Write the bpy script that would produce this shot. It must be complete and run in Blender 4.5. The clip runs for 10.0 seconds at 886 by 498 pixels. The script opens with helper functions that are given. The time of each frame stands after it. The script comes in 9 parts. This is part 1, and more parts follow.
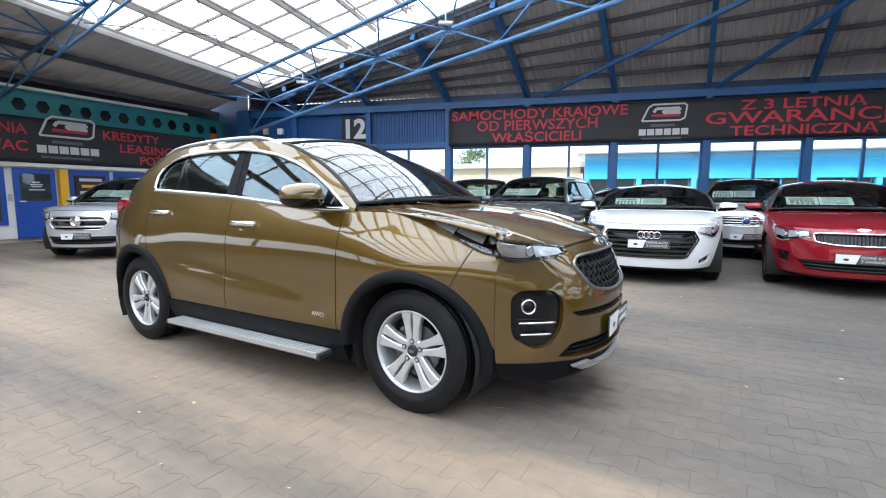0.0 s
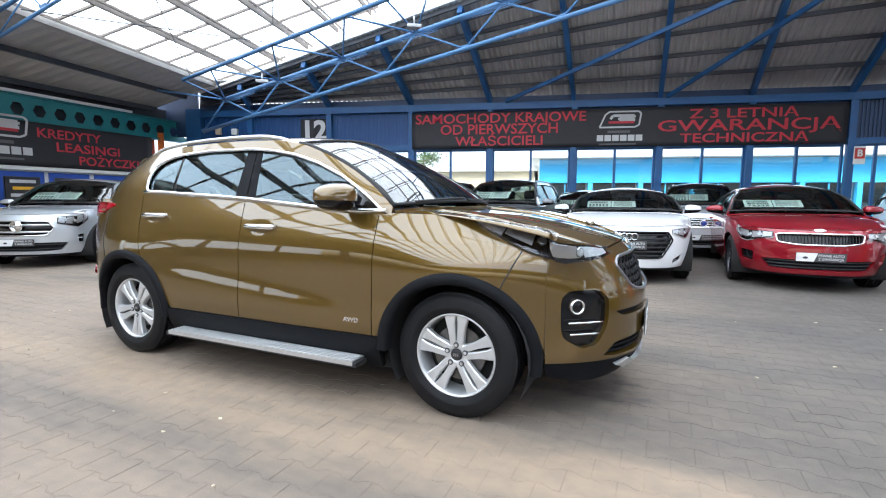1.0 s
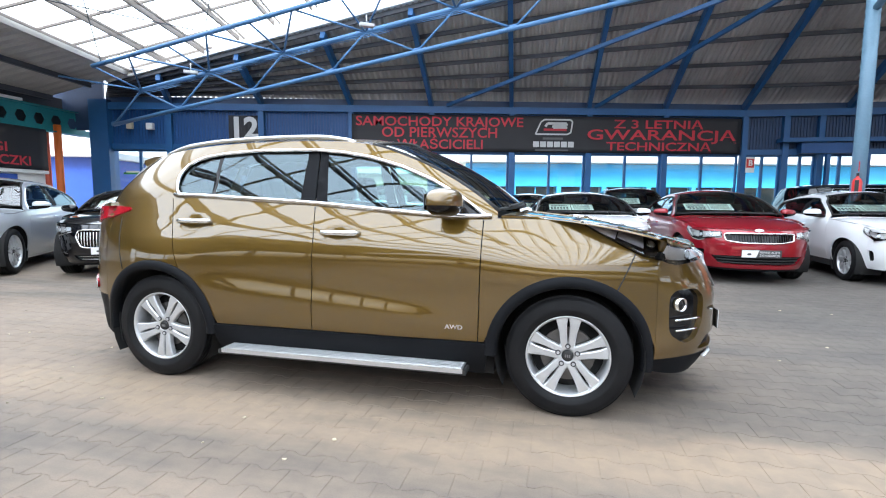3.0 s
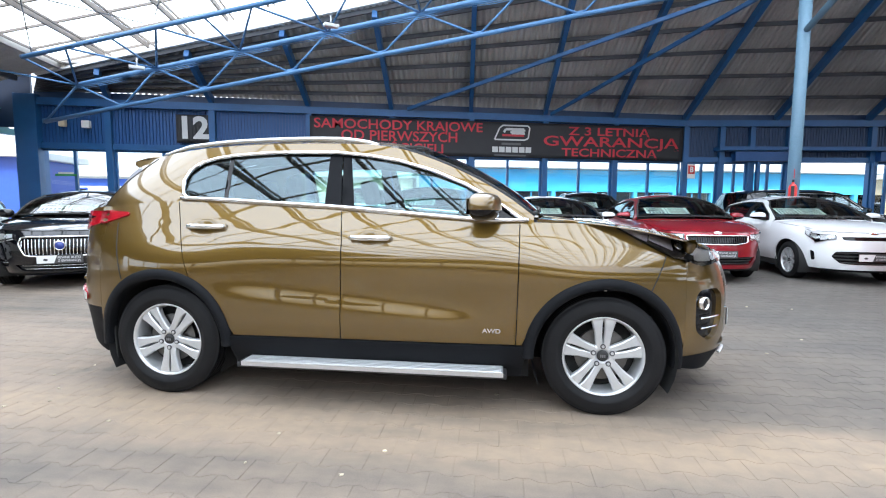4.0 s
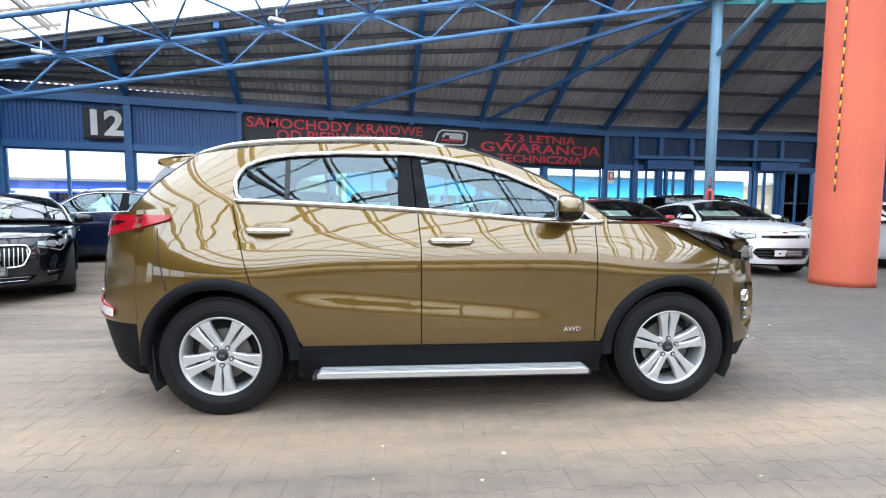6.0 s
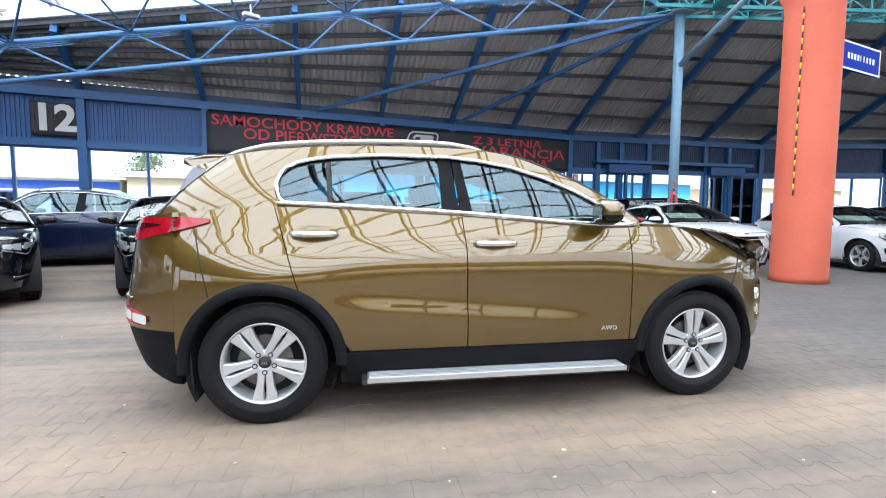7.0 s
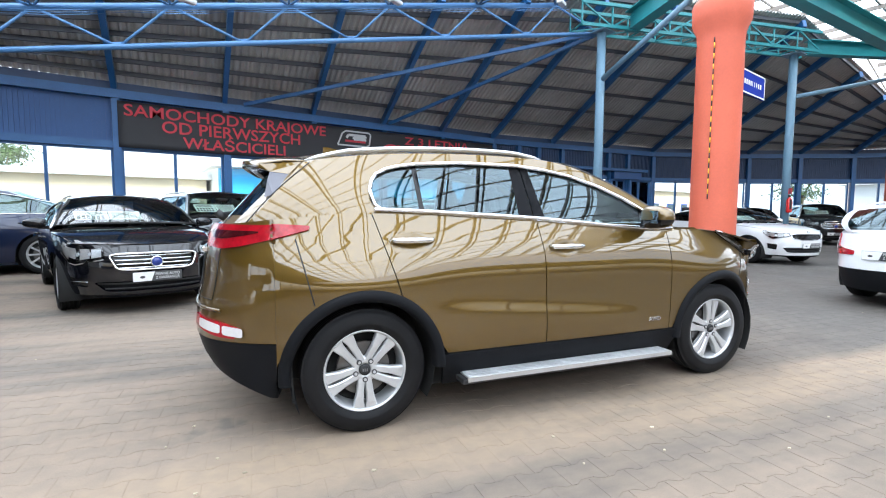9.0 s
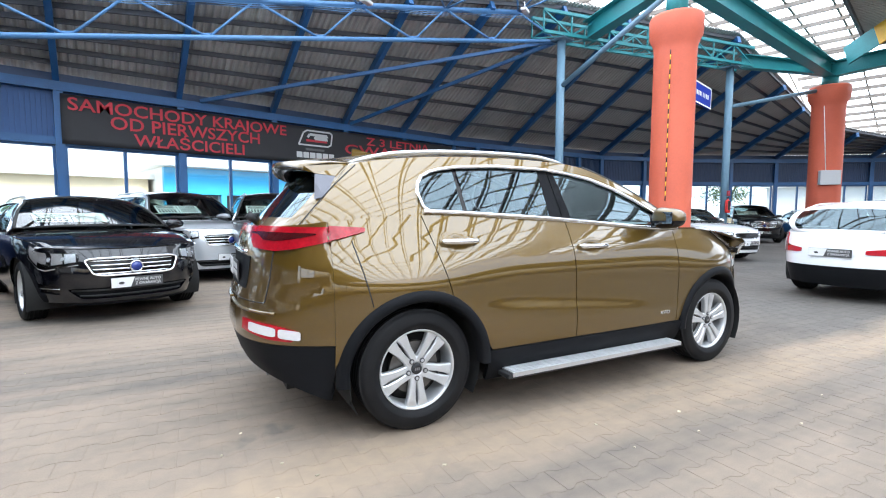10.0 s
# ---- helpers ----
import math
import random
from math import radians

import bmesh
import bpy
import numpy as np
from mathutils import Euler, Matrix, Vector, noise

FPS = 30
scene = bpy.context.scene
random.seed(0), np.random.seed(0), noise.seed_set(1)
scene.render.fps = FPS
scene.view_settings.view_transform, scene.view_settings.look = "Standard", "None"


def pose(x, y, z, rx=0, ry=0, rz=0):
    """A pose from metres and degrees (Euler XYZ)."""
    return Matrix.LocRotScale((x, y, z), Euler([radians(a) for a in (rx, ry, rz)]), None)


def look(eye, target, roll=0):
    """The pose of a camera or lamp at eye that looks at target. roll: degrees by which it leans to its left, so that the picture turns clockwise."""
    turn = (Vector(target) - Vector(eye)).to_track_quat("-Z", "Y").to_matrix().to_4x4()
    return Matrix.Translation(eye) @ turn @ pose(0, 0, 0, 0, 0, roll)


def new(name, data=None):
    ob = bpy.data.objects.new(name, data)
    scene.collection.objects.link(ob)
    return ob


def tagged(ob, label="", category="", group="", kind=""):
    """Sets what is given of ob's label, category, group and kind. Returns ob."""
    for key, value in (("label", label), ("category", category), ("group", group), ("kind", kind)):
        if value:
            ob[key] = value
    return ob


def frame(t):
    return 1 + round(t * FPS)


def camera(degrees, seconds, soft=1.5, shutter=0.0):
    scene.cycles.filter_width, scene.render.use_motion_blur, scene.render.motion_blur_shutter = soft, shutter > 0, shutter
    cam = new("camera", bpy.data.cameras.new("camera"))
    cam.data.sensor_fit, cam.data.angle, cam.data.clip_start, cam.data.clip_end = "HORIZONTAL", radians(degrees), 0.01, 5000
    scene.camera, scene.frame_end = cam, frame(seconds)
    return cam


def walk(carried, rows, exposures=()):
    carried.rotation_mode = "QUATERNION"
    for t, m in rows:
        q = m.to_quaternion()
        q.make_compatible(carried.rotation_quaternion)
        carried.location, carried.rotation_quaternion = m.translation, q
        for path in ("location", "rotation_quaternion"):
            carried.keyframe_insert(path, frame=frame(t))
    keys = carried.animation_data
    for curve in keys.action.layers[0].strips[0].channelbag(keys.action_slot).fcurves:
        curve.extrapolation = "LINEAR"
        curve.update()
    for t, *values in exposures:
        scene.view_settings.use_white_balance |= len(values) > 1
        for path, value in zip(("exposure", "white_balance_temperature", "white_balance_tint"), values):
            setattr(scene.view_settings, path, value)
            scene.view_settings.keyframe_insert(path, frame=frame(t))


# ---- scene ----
# ---------- camera and walk ----------
cam = camera(86.0, 10.0, soft=1.1)
ROWS = [
    (0, 0.018, 0.179, 1.193, 15.54, -6.35, 0.14),
    (0.5, -0.203, 0.133, 1.187, 12.24, -6.04, 0.01),
    (1, -0.493, 0.095, 1.181, 9.27, -5.92, 0.18),
    (1.5, -0.754, 0.063, 1.193, 6.70, -5.84, 0.13),
    (2, -1.045, 0.053, 1.188, 3.93, -5.82, 0.20),
    (2.5, -1.329, 0.015, 1.195, 1.23, -5.80, 0.27),
    (4, -2.130, 0.088, 1.194, -8.61, -5.14, 0.35),
    (4.5, -2.358, 0.141, 1.192, -11.43, -5.00, 0.22),
    (5, -2.601, 0.206, 1.185, -14.29, -4.78, 0.27),
    (5.5, -2.848, 0.259, 1.179, -16.82, -4.70, 0.20),
    (7, -3.594, 0.498, 1.188, -24.87, -4.43, 0.30),
    (7.5, -3.835, 0.595, 1.195, -27.55, -4.45, 0.33),
    (8, -4.076, 0.692, 1.201, -30.61, -4.49, 0.23),
    (8.5, -4.358, 0.807, 1.210, -33.75, -4.49, 0.35),
    (9, -4.606, 0.939, 1.223, -36.78, -4.46, 0.26),
    (9.5, -4.857, 1.089, 1.224, -40.12, -4.37, 0.34),
    (10, -5.105, 1.248, 1.226, -43.29, -4.33, 0.17),
]
walk(cam, [(t, pose(x, y, z, 90 + pitch, 0, yaw) @ pose(0, 0, 0, 0, 0, roll)) for t, x, y, z, yaw, pitch, roll in ROWS],
     exposures=[(0, 1.47), (2.5, 1.62), (10, 1.66)])

# ---------- sky, sun, skylight ----------
world = bpy.data.worlds.new("overcast_sky")
scene.world = world
world.use_nodes = True
wn = world.node_tree.nodes
sky = wn.new("ShaderNodeTexSky")
sky.sky_type = "NISHITA"
sky.sun_disc = False
sky.sun_elevation, sky.sun_rotation = radians(57), radians(200)
sky.air_density, sky.dust_density, sky.ozone_density = 1.0, 5.0, 1.0
wn["Background"].inputs["Strength"].default_value = 0.15
world.node_tree.links.new(sky.outputs[0], wn["Background"].inputs["Color"])

sun = new("sun", bpy.data.lights.new("sun", "SUN"))
sun.data.energy, sun.data.angle, sun.data.color = 3.0, radians(25), (1.0, 0.95, 0.88)
sun.matrix_world = look((0, 0, 40), (9, 24, 0))


# main roof glazing climbs from its low side at x = -10.2 towards +x
SKY_X0, SKY_Z0, SKY_SLOPE = -10.2, 4.78, 0.267
SKY_TILT = math.degrees(math.atan(SKY_SLOPE))


def sky_z(x):
    return SKY_Z0 + SKY_SLOPE * (x - SKY_X0)


# ---------- materials ----------
def nodes_of(name):
    m = bpy.data.materials.new(name)
    m.use_nodes = True
    return m, m.node_tree.nodes, m.node_tree.links, m.node_tree.nodes["Principled BSDF"]


def surface(name, colour, rough=0.5, metal=0.0, vary=0.15, scale=6.0, fine=60.0, bump=0.0, coat=0.0, island=0.0, dirt=None, dirt_amount=0.0, spec=0.5):
    """A procedural surface: base colour varied at two scales, roughness wear, fine relief, optional dirt blotches and per-piece tone."""
    m, n, l, b = nodes_of(name)
    tc = n.new("ShaderNodeTexCoord")
    big, small = n.new("ShaderNodeTexNoise"), n.new("ShaderNodeTexNoise")
    big.inputs["Scale"].default_value, big.inputs["Detail"].default_value = scale, 4
    small.inputs["Scale"].default_value, small.inputs["Detail"].default_value = fine, 3
    for x in (big, small):
        l.new(tc.outputs["Object"], x.inputs["Vector"])
    add = n.new("ShaderNodeMath")
    add.operation = "ADD"
    l.new(big.outputs["Fac"], add.inputs[0])
    l.new(small.outputs["Fac"], add.inputs[1])
    ramp = n.new("ShaderNodeMapRange")
    ramp.inputs["From Min"].default_value, ramp.inputs["From Max"].default_value = 0.6, 1.4
    ramp.inputs["To Min"].default_value, ramp.inputs["To Max"].default_value = 1 - vary, 1 + vary
    l.new(add.outputs[0], ramp.inputs["Value"])
    out = ramp.outputs[0]
    if island:
        info, mr, mul = n.new("ShaderNodeObjectInfo"), n.new("ShaderNodeMapRange"), n.new("ShaderNodeMath")
        geo, addr, fr = n.new("ShaderNodeNewGeometry"), n.new("ShaderNodeMath"), n.new("ShaderNodeMath")
        addr.operation, fr.operation, mul.operation = "ADD", "FRACT", "MULTIPLY"
        l.new(info.outputs["Random"], addr.inputs[0])
        l.new(geo.outputs["Random Per Island"], addr.inputs[1])
        l.new(addr.outputs[0], fr.inputs[0])
        mr.inputs["To Min"].default_value, mr.inputs["To Max"].default_value = 1 - island, 1 + island
        l.new(fr.outputs[0], mr.inputs["Value"])
        l.new(mr.outputs[0], mul.inputs[0])
        l.new(out, mul.inputs[1])
        out = mul.outputs[0]
    mix = n.new("ShaderNodeVectorMath")
    mix.operation = "SCALE"
    mix.inputs[0].default_value = colour
    l.new(out, mix.inputs["Scale"])
    col = mix.outputs[0]
    if dirt:
        dn, dr, dm = n.new("ShaderNodeTexNoise"), n.new("ShaderNodeMapRange"), n.new("ShaderNodeMix")
        dn.inputs["Scale"].default_value, dn.inputs["Detail"].default_value = scale * 0.35, 6
        l.new(tc.outputs["Object"], dn.inputs["Vector"])
        dr.inputs["From Min"].default_value, dr.inputs["From Max"].default_value = 0.42, 0.68
        dr.inputs["To Max"].default_value = dirt_amount
        l.new(dn.outputs["Fac"], dr.inputs["Value"])
        dm.data_type = "RGBA"
        l.new(dr.outputs[0], dm.inputs["Factor"])
        l.new(col, dm.inputs["A"])
        dm.inputs["B"].default_value = (*dirt, 1)
        col = dm.outputs["Result"]
    l.new(col, b.inputs["Base Color"])
    rr = n.new("ShaderNodeMapRange")
    rr.inputs["To Min"].default_value, rr.inputs["To Max"].default_value = max(rough - 0.12 * rough, 0.02), min(rough + 0.15 * rough, 1)
    l.new(small.outputs["Fac"], rr.inputs["Value"])
    l.new(rr.outputs[0], b.inputs["Roughness"])
    b.inputs["Metallic"].default_value = metal
    b.inputs["Specular IOR Level"].default_value = spec
    b.inputs["Coat Weight"].default_value = coat
    b.inputs["Coat Roughness"].default_value = 0.03
    if bump:
        bp = n.new("ShaderNodeBump")
        bp.inputs["Strength"].default_value, bp.inputs["Distance"].default_value = bump, 0.004
        l.new(add.outputs[0], bp.inputs["Height"])
        l.new(bp.outputs[0], b.inputs["Normal"])
    return m


def car_paint(name, colour, metal=0.55, flake=0.12, rough=0.32, ior=1.6):
    """Clear-coated metallic paint with fine flakes."""
    m, n, l, b = nodes_of(name)
    tc, fl, big = n.new("ShaderNodeTexCoord"), n.new("ShaderNodeTexVoronoi"), n.new("ShaderNodeTexNoise")
    fl.inputs["Scale"].default_value, big.inputs["Scale"].default_value = 900, 1.5
    l.new(tc.outputs["Object"], fl.inputs["Vector"])
    l.new(tc.outputs["Object"], big.inputs["Vector"])
    sep = n.new("ShaderNodeSeparateColor")
    l.new(fl.outputs["Color"], sep.inputs[0])
    mr = n.new("ShaderNodeMapRange")
    mr.inputs["To Min"].default_value, mr.inputs["To Max"].default_value = 1 - flake, 1 + flake
    l.new(sep.outputs[0], mr.inputs["Value"])
    mul = n.new("ShaderNodeVectorMath")
    mul.operation = "SCALE"
    mul.inputs[0].default_value = colour
    l.new(mr.outputs[0], mul.inputs["Scale"])
    l.new(mul.outputs[0], b.inputs["Base Color"])
    rr = n.new("ShaderNodeMapRange")
    rr.inputs["To Min"].default_value, rr.inputs["To Max"].default_value = rough - 0.04, rough + 0.06
    l.new(big.outputs["Fac"], rr.inputs["Value"])
    l.new(rr.outputs[0], b.inputs["Roughness"])
    b.inputs["Metallic"].default_value = metal
    b.inputs["Coat Weight"].default_value, b.inputs["Coat Roughness"].default_value, b.inputs["Coat IOR"].default_value = 1.0, 0.012, ior
    b.inputs["Specular IOR Level"].default_value = 0.25
    return m


def thin_glass(name, tint, gloss=0.12, rough=0.01, film=(1, 1, 1)):
    """A thin pane: tinted see-through with a mirror-like film whose strength follows Fresnel."""
    m, n, l, b = nodes_of(name)
    n.remove(b)
    tr, gl, fr, mx = n.new("ShaderNodeBsdfTransparent"), n.new("ShaderNodeBsdfGlossy"), n.new("ShaderNodeFresnel"), n.new("ShaderNodeMixShader")
    tr.inputs["Color"].default_value = (*tint, 1)
    gl.inputs["Roughness"].default_value = rough
    gl.inputs["Color"].default_value = (*film, 1)
    fr.inputs["IOR"].default_value = 1.45 + gloss * 4
    l.new(fr.outputs[0], mx.inputs[0])
    l.new(tr.outputs[0], mx.inputs[1])
    l.new(gl.outputs[0], mx.inputs[2])
    l.new(mx.outputs[0], n["Material Output"].inputs["Surface"])
    return m


def paving(name, colour, island=0.0, rough=0.8):
    """Concrete paving by place in the hall: grey blocks under patches and strips of pale tan sand, darker oily spots."""
    m, n, l, b = nodes_of(name)
    geo = n.new("ShaderNodeNewGeometry")
    rot = n.new("ShaderNodeVectorRotate")
    rot.rotation_type = "Z_AXIS"
    rot.inputs["Angle"].default_value = radians(15.36)
    l.new(geo.outputs["Position"], rot.inputs["Vector"])

    def noise(scale, detail=5, rough_=0.55, stretch=None):
        t = n.new("ShaderNodeTexNoise")
        t.inputs["Scale"].default_value, t.inputs["Detail"].default_value, t.inputs["Roughness"].default_value = scale, detail, rough_
        src = rot.outputs[0]
        if stretch:
            mp = n.new("ShaderNodeMapping")
            mp.inputs["Scale"].default_value = stretch
            l.new(src, mp.inputs["Vector"])
            src = mp.outputs[0]
        l.new(src, t.inputs["Vector"])
        return t.outputs["Fac"]

    def fit(v, a0, a1, b0, b1):
        r = n.new("ShaderNodeMapRange")
        r.interpolation_type = "SMOOTHSTEP"
        for k, q in zip(("From Min", "From Max", "To Min", "To Max"), (a0, a1, b0, b1)):
            r.inputs[k].default_value = q
        l.new(v, r.inputs["Value"])
        return r.outputs[0]

    def op(kind, a, c):
        r = n.new("ShaderNodeMath")
        r.operation = kind
        for k, q in enumerate((a, c)):
            if isinstance(q, (int, float)):
                r.inputs[k].default_value = q
            else:
                l.new(q, r.inputs[k])
        return r.outputs[0]

    def blend(f, a, c):
        r = n.new("ShaderNodeMix")
        r.data_type = "RGBA"
        l.new(f, r.inputs["Factor"])
        for k, q in (("A", a), ("B", c)):
            if isinstance(q, tuple):
                r.inputs[k].default_value = (*q, 1)
            else:
                l.new(q, r.inputs[k])
        return r.outputs["Result"]
    grain, mottle, patch_, long_ = noise(170, 3), noise(9, 4), noise(0.55, 6, 0.6), noise(1.0, 5, 0.6, (0.22, 1.1, 1))
    tone = fit(op("ADD", grain, mottle), 0.6, 1.4, 0.80, 1.20)
    if island:
        info, fr = n.new("ShaderNodeObjectInfo"), None
        fr = op("FRACT", op("ADD", info.outputs["Random"], geo.outputs["Random Per Island"]), 0.0)
        tone = op("MULTIPLY", tone, fit(fr, 0, 1, 1 - island, 1 + island))
    sc = n.new("ShaderNodeVectorMath")
    sc.operation = "SCALE"
    sc.inputs[0].default_value = colour
    l.new(tone, sc.inputs["Scale"])
    # sand lying in long strips and blotches
    sand = blend(fit(mottle, 0.3, 0.7, 0, 1), (0.230, 0.178, 0.136), (0.262, 0.200, 0.147))
    tan = blend(fit(mottle, 0.3, 0.7, 0, 1), (0.245, 0.186, 0.134), (0.290, 0.215, 0.148))
    sep = n.new("ShaderNodeSeparateXYZ")
    l.new(rot.outputs[0], sep.inputs[0])
    v = op("ADD", sep.outputs[1], op("MULTIPLY", op("SUBTRACT", patch_, 0.5), 0.9))
    strip = op("MULTIPLY", fit(op("ABSOLUTE", op("SUBTRACT", v, 1.92), 0.0), 0.05, 0.42, 1.0, 0.0), fit(long_, 0.30, 0.5, 0.45, 1.0))
    blot = op("MULTIPLY", op("MULTIPLY", fit(long_, 0.30, 0.60, 0.15, 0.95), fit(grain, 0.3, 0.6, 0.8, 1.0)), fit(op("ADD", sep.outputs[0], op("MULTIPLY", patch_, 2.0)), -1.5, 2.5, 1.0, 0.1))
    col = blend(strip, blend(blot, sc.outputs[0], sand), tan)
    spots = noise(1.7, 4, 0.6)
    col = blend(fit(spots, 0.66, 0.74, 0.0, 0.5), col, (0.07, 0.068, 0.066))
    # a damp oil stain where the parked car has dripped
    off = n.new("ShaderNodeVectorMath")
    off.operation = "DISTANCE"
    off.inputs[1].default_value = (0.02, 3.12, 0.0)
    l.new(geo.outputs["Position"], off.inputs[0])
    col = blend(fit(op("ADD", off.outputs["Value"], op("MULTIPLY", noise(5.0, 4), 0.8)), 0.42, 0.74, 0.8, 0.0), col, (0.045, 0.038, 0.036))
    l.new(col, b.inputs["Base Color"])
    l.new(fit(patch_, 0.3, 0.7, rough - 0.12, rough + 0.1), b.inputs["Roughness"])
    bp = n.new("ShaderNodeBump")
    bp.inputs["Strength"].default_value, bp.inputs["Distance"].default_value = 0.35, 0.003
    l.new(op("ADD", grain, mottle), bp.inputs["Height"])
    l.new(bp.outputs[0], b.inputs["Normal"])
    return m


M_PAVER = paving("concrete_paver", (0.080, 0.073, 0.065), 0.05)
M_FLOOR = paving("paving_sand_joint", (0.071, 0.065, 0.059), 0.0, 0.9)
M_BLUE = surface("blue_steel_paint", (0.016, 0.100, 0.265), 0.42, vary=0.14, scale=3, fine=40, bump=0.05)
M_BLUE_TUBE = surface("light_blue_steel_tube", (0.075, 0.20, 0.40), 0.42, vary=0.14, scale=4, fine=50)
M_BLUE_SHEET = surface("blue_corrugated_sheet", (0.013, 0.080, 0.245), 0.45, vary=0.12, scale=2, fine=30)
M_NAVY = surface("navy_fascia_sheet", (0.018, 0.05, 0.125), 0.45, vary=0.15, scale=2, fine=20)
M_GREYBLUE = surface("grey_blue_column_paint", (0.14, 0.25, 0.34), 0.45, vary=0.12, scale=3, fine=40, bump=0.05)
M_TEAL = surface("teal_steel_paint", (0.022, 0.225, 0.25), 0.42, vary=0.15, scale=3, fine=35, bump=0.05)
M_ROOF = surface("grey_corrugated_roof", (0.47, 0.445, 0.42), 0.6, vary=0.12, scale=1.2, fine=30, dirt=(0.27, 0.25, 0.235), dirt_amount=0.5)
M_ROOF_DIM = surface("weathered_pale_roof_sheet", (0.52, 0.49, 0.46), 0.65, vary=0.15, scale=1.0, fine=30, dirt=(0.36, 0.33, 0.30), dirt_amount=0.6)
M_PURLIN = surface("dark_purlin_steel", (0.05, 0.053, 0.065), 0.5, vary=0.2, scale=3, fine=40)
M_RED_PILLAR = surface("terracotta_red_column_paint", (0.58, 0.115, 0.06), 0.62, vary=0.10, scale=1.4, fine=24, bump=0.15, dirt=(0.42, 0.075, 0.045), dirt_amount=0.5)
M_ORANGE = surface("orange_pole_paint", (0.75, 0.17, 0.03), 0.5, vary=0.1)
M_YELLOW = surface("yellow_steel_paint", (0.85, 0.46, 0.03), 0.45, vary=0.12)
M_BANNER = surface("black_mesh_banner", (0.022, 0.022, 0.026), 0.6, vary=0.25, scale=1.3, fine=200, bump=0.1)
M_BAN_RED = surface("red_banner_print", (0.55, 0.035, 0.055), 0.6, vary=0.12, scale=2)
M_BAN_WHITE = surface("white_banner_print", (0.60, 0.60, 0.60), 0.6, vary=0.08)
M_BAN_GREY = surface("grey_banner_print", (0.12, 0.12, 0.125), 0.6, vary=0.15)
M_WHITE = surface("white_painted_metal", (0.78, 0.78, 0.76), 0.45, vary=0.05)
M_CREAM = surface("cream_render_wall", (0.66, 0.56, 0.40), 0.8, vary=0.10, scale=1.5)
M_KIOSK = surface("white_kiosk_panel", (0.80, 0.79, 0.75), 0.55, vary=0.06, scale=1.5)
M_KIOSK_BLUE = surface("kiosk_blue_frame", (0.022, 0.085, 0.42), 0.4, vary=0.1)
M_SHOP_BLUE = surface("bright_blue_shop_fascia", (0.05, 0.42, 0.74), 0.5, vary=0.10, scale=1.0)
M_ASPHALT = surface("asphalt", (0.22, 0.215, 0.21), 0.9, vary=0.2, scale=1.0, fine=60, bump=0.3)
M_CONCRETE = surface("pale_concrete", (0.42, 0.40, 0.37), 0.85, vary=0.12, scale=1.0, fine=40)
M_GREY_BOX = surface("grey_enclosure_plastic", (0.5, 0.51, 0.52), 0.5, vary=0.06)
M_SIGN_BLUE = surface("blue_sign_face", (0.008, 0.03, 0.30), 0.7, vary=0.06, spec=0.15)
M_FIRE_RED = surface("extinguisher_red", (0.62, 0.02, 0.02), 0.3, vary=0.06, coat=0.5)
M_GREEN = surface("green_sign_face", (0.02, 0.25, 0.06), 0.5, vary=0.05)
M_LAMP = surface("white_floodlight_shell", (0.62, 0.63, 0.64), 0.4, vary=0.06)
M_CABLE = surface("black_cable", (0.02, 0.02, 0.022), 0.6, vary=0.1)
M_FOLIAGE = surface("foliage_green", (0.055, 0.10, 0.03), 0.6, vary=0.35, scale=3, fine=20, island=0.3)
M_BARK = surface("bark", (0.10, 0.075, 0.05), 0.9, vary=0.3, bump=0.5)
def roof_pane(name):
    """Clear roof glazing with a faint sheen."""
    m, n, l, b = nodes_of(name)
    n.remove(b)
    tr, gl, mx = n.new("ShaderNodeBsdfTransparent"), n.new("ShaderNodeBsdfGlossy"), n.new("ShaderNodeMixShader")
    tr.inputs["Color"].default_value = (0.98, 0.98, 0.98, 1)
    gl.inputs["Roughness"].default_value = 0.2
    mx.inputs[0].default_value = 0.03
    l.new(tr.outputs[0], mx.inputs[1])
    l.new(gl.outputs[0], mx.inputs[2])
    l.new(mx.outputs[0], n["Material Output"].inputs["Surface"])
    return m


M_SKYGLASS = roof_pane("roof_glazing")


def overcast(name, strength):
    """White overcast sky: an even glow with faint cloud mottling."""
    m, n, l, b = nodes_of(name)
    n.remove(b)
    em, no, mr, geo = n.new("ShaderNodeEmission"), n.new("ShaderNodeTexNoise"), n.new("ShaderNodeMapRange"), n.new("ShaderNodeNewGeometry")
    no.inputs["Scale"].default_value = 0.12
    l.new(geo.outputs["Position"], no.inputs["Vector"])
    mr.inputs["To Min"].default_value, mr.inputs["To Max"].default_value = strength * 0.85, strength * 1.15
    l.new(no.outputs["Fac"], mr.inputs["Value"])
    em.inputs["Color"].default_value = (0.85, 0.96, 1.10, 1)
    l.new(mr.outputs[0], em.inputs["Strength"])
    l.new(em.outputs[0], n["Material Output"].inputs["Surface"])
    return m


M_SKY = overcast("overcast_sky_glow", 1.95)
M_SKY_FAR = overcast("far_overcast_sky", 0.85)
M_PANE = thin_glass("hall_window_glass", (0.86, 0.93, 0.95), 0.0)
# dimness of unlit interiors put into the colour of flat plates behind panes
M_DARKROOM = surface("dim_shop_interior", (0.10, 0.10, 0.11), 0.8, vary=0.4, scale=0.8)

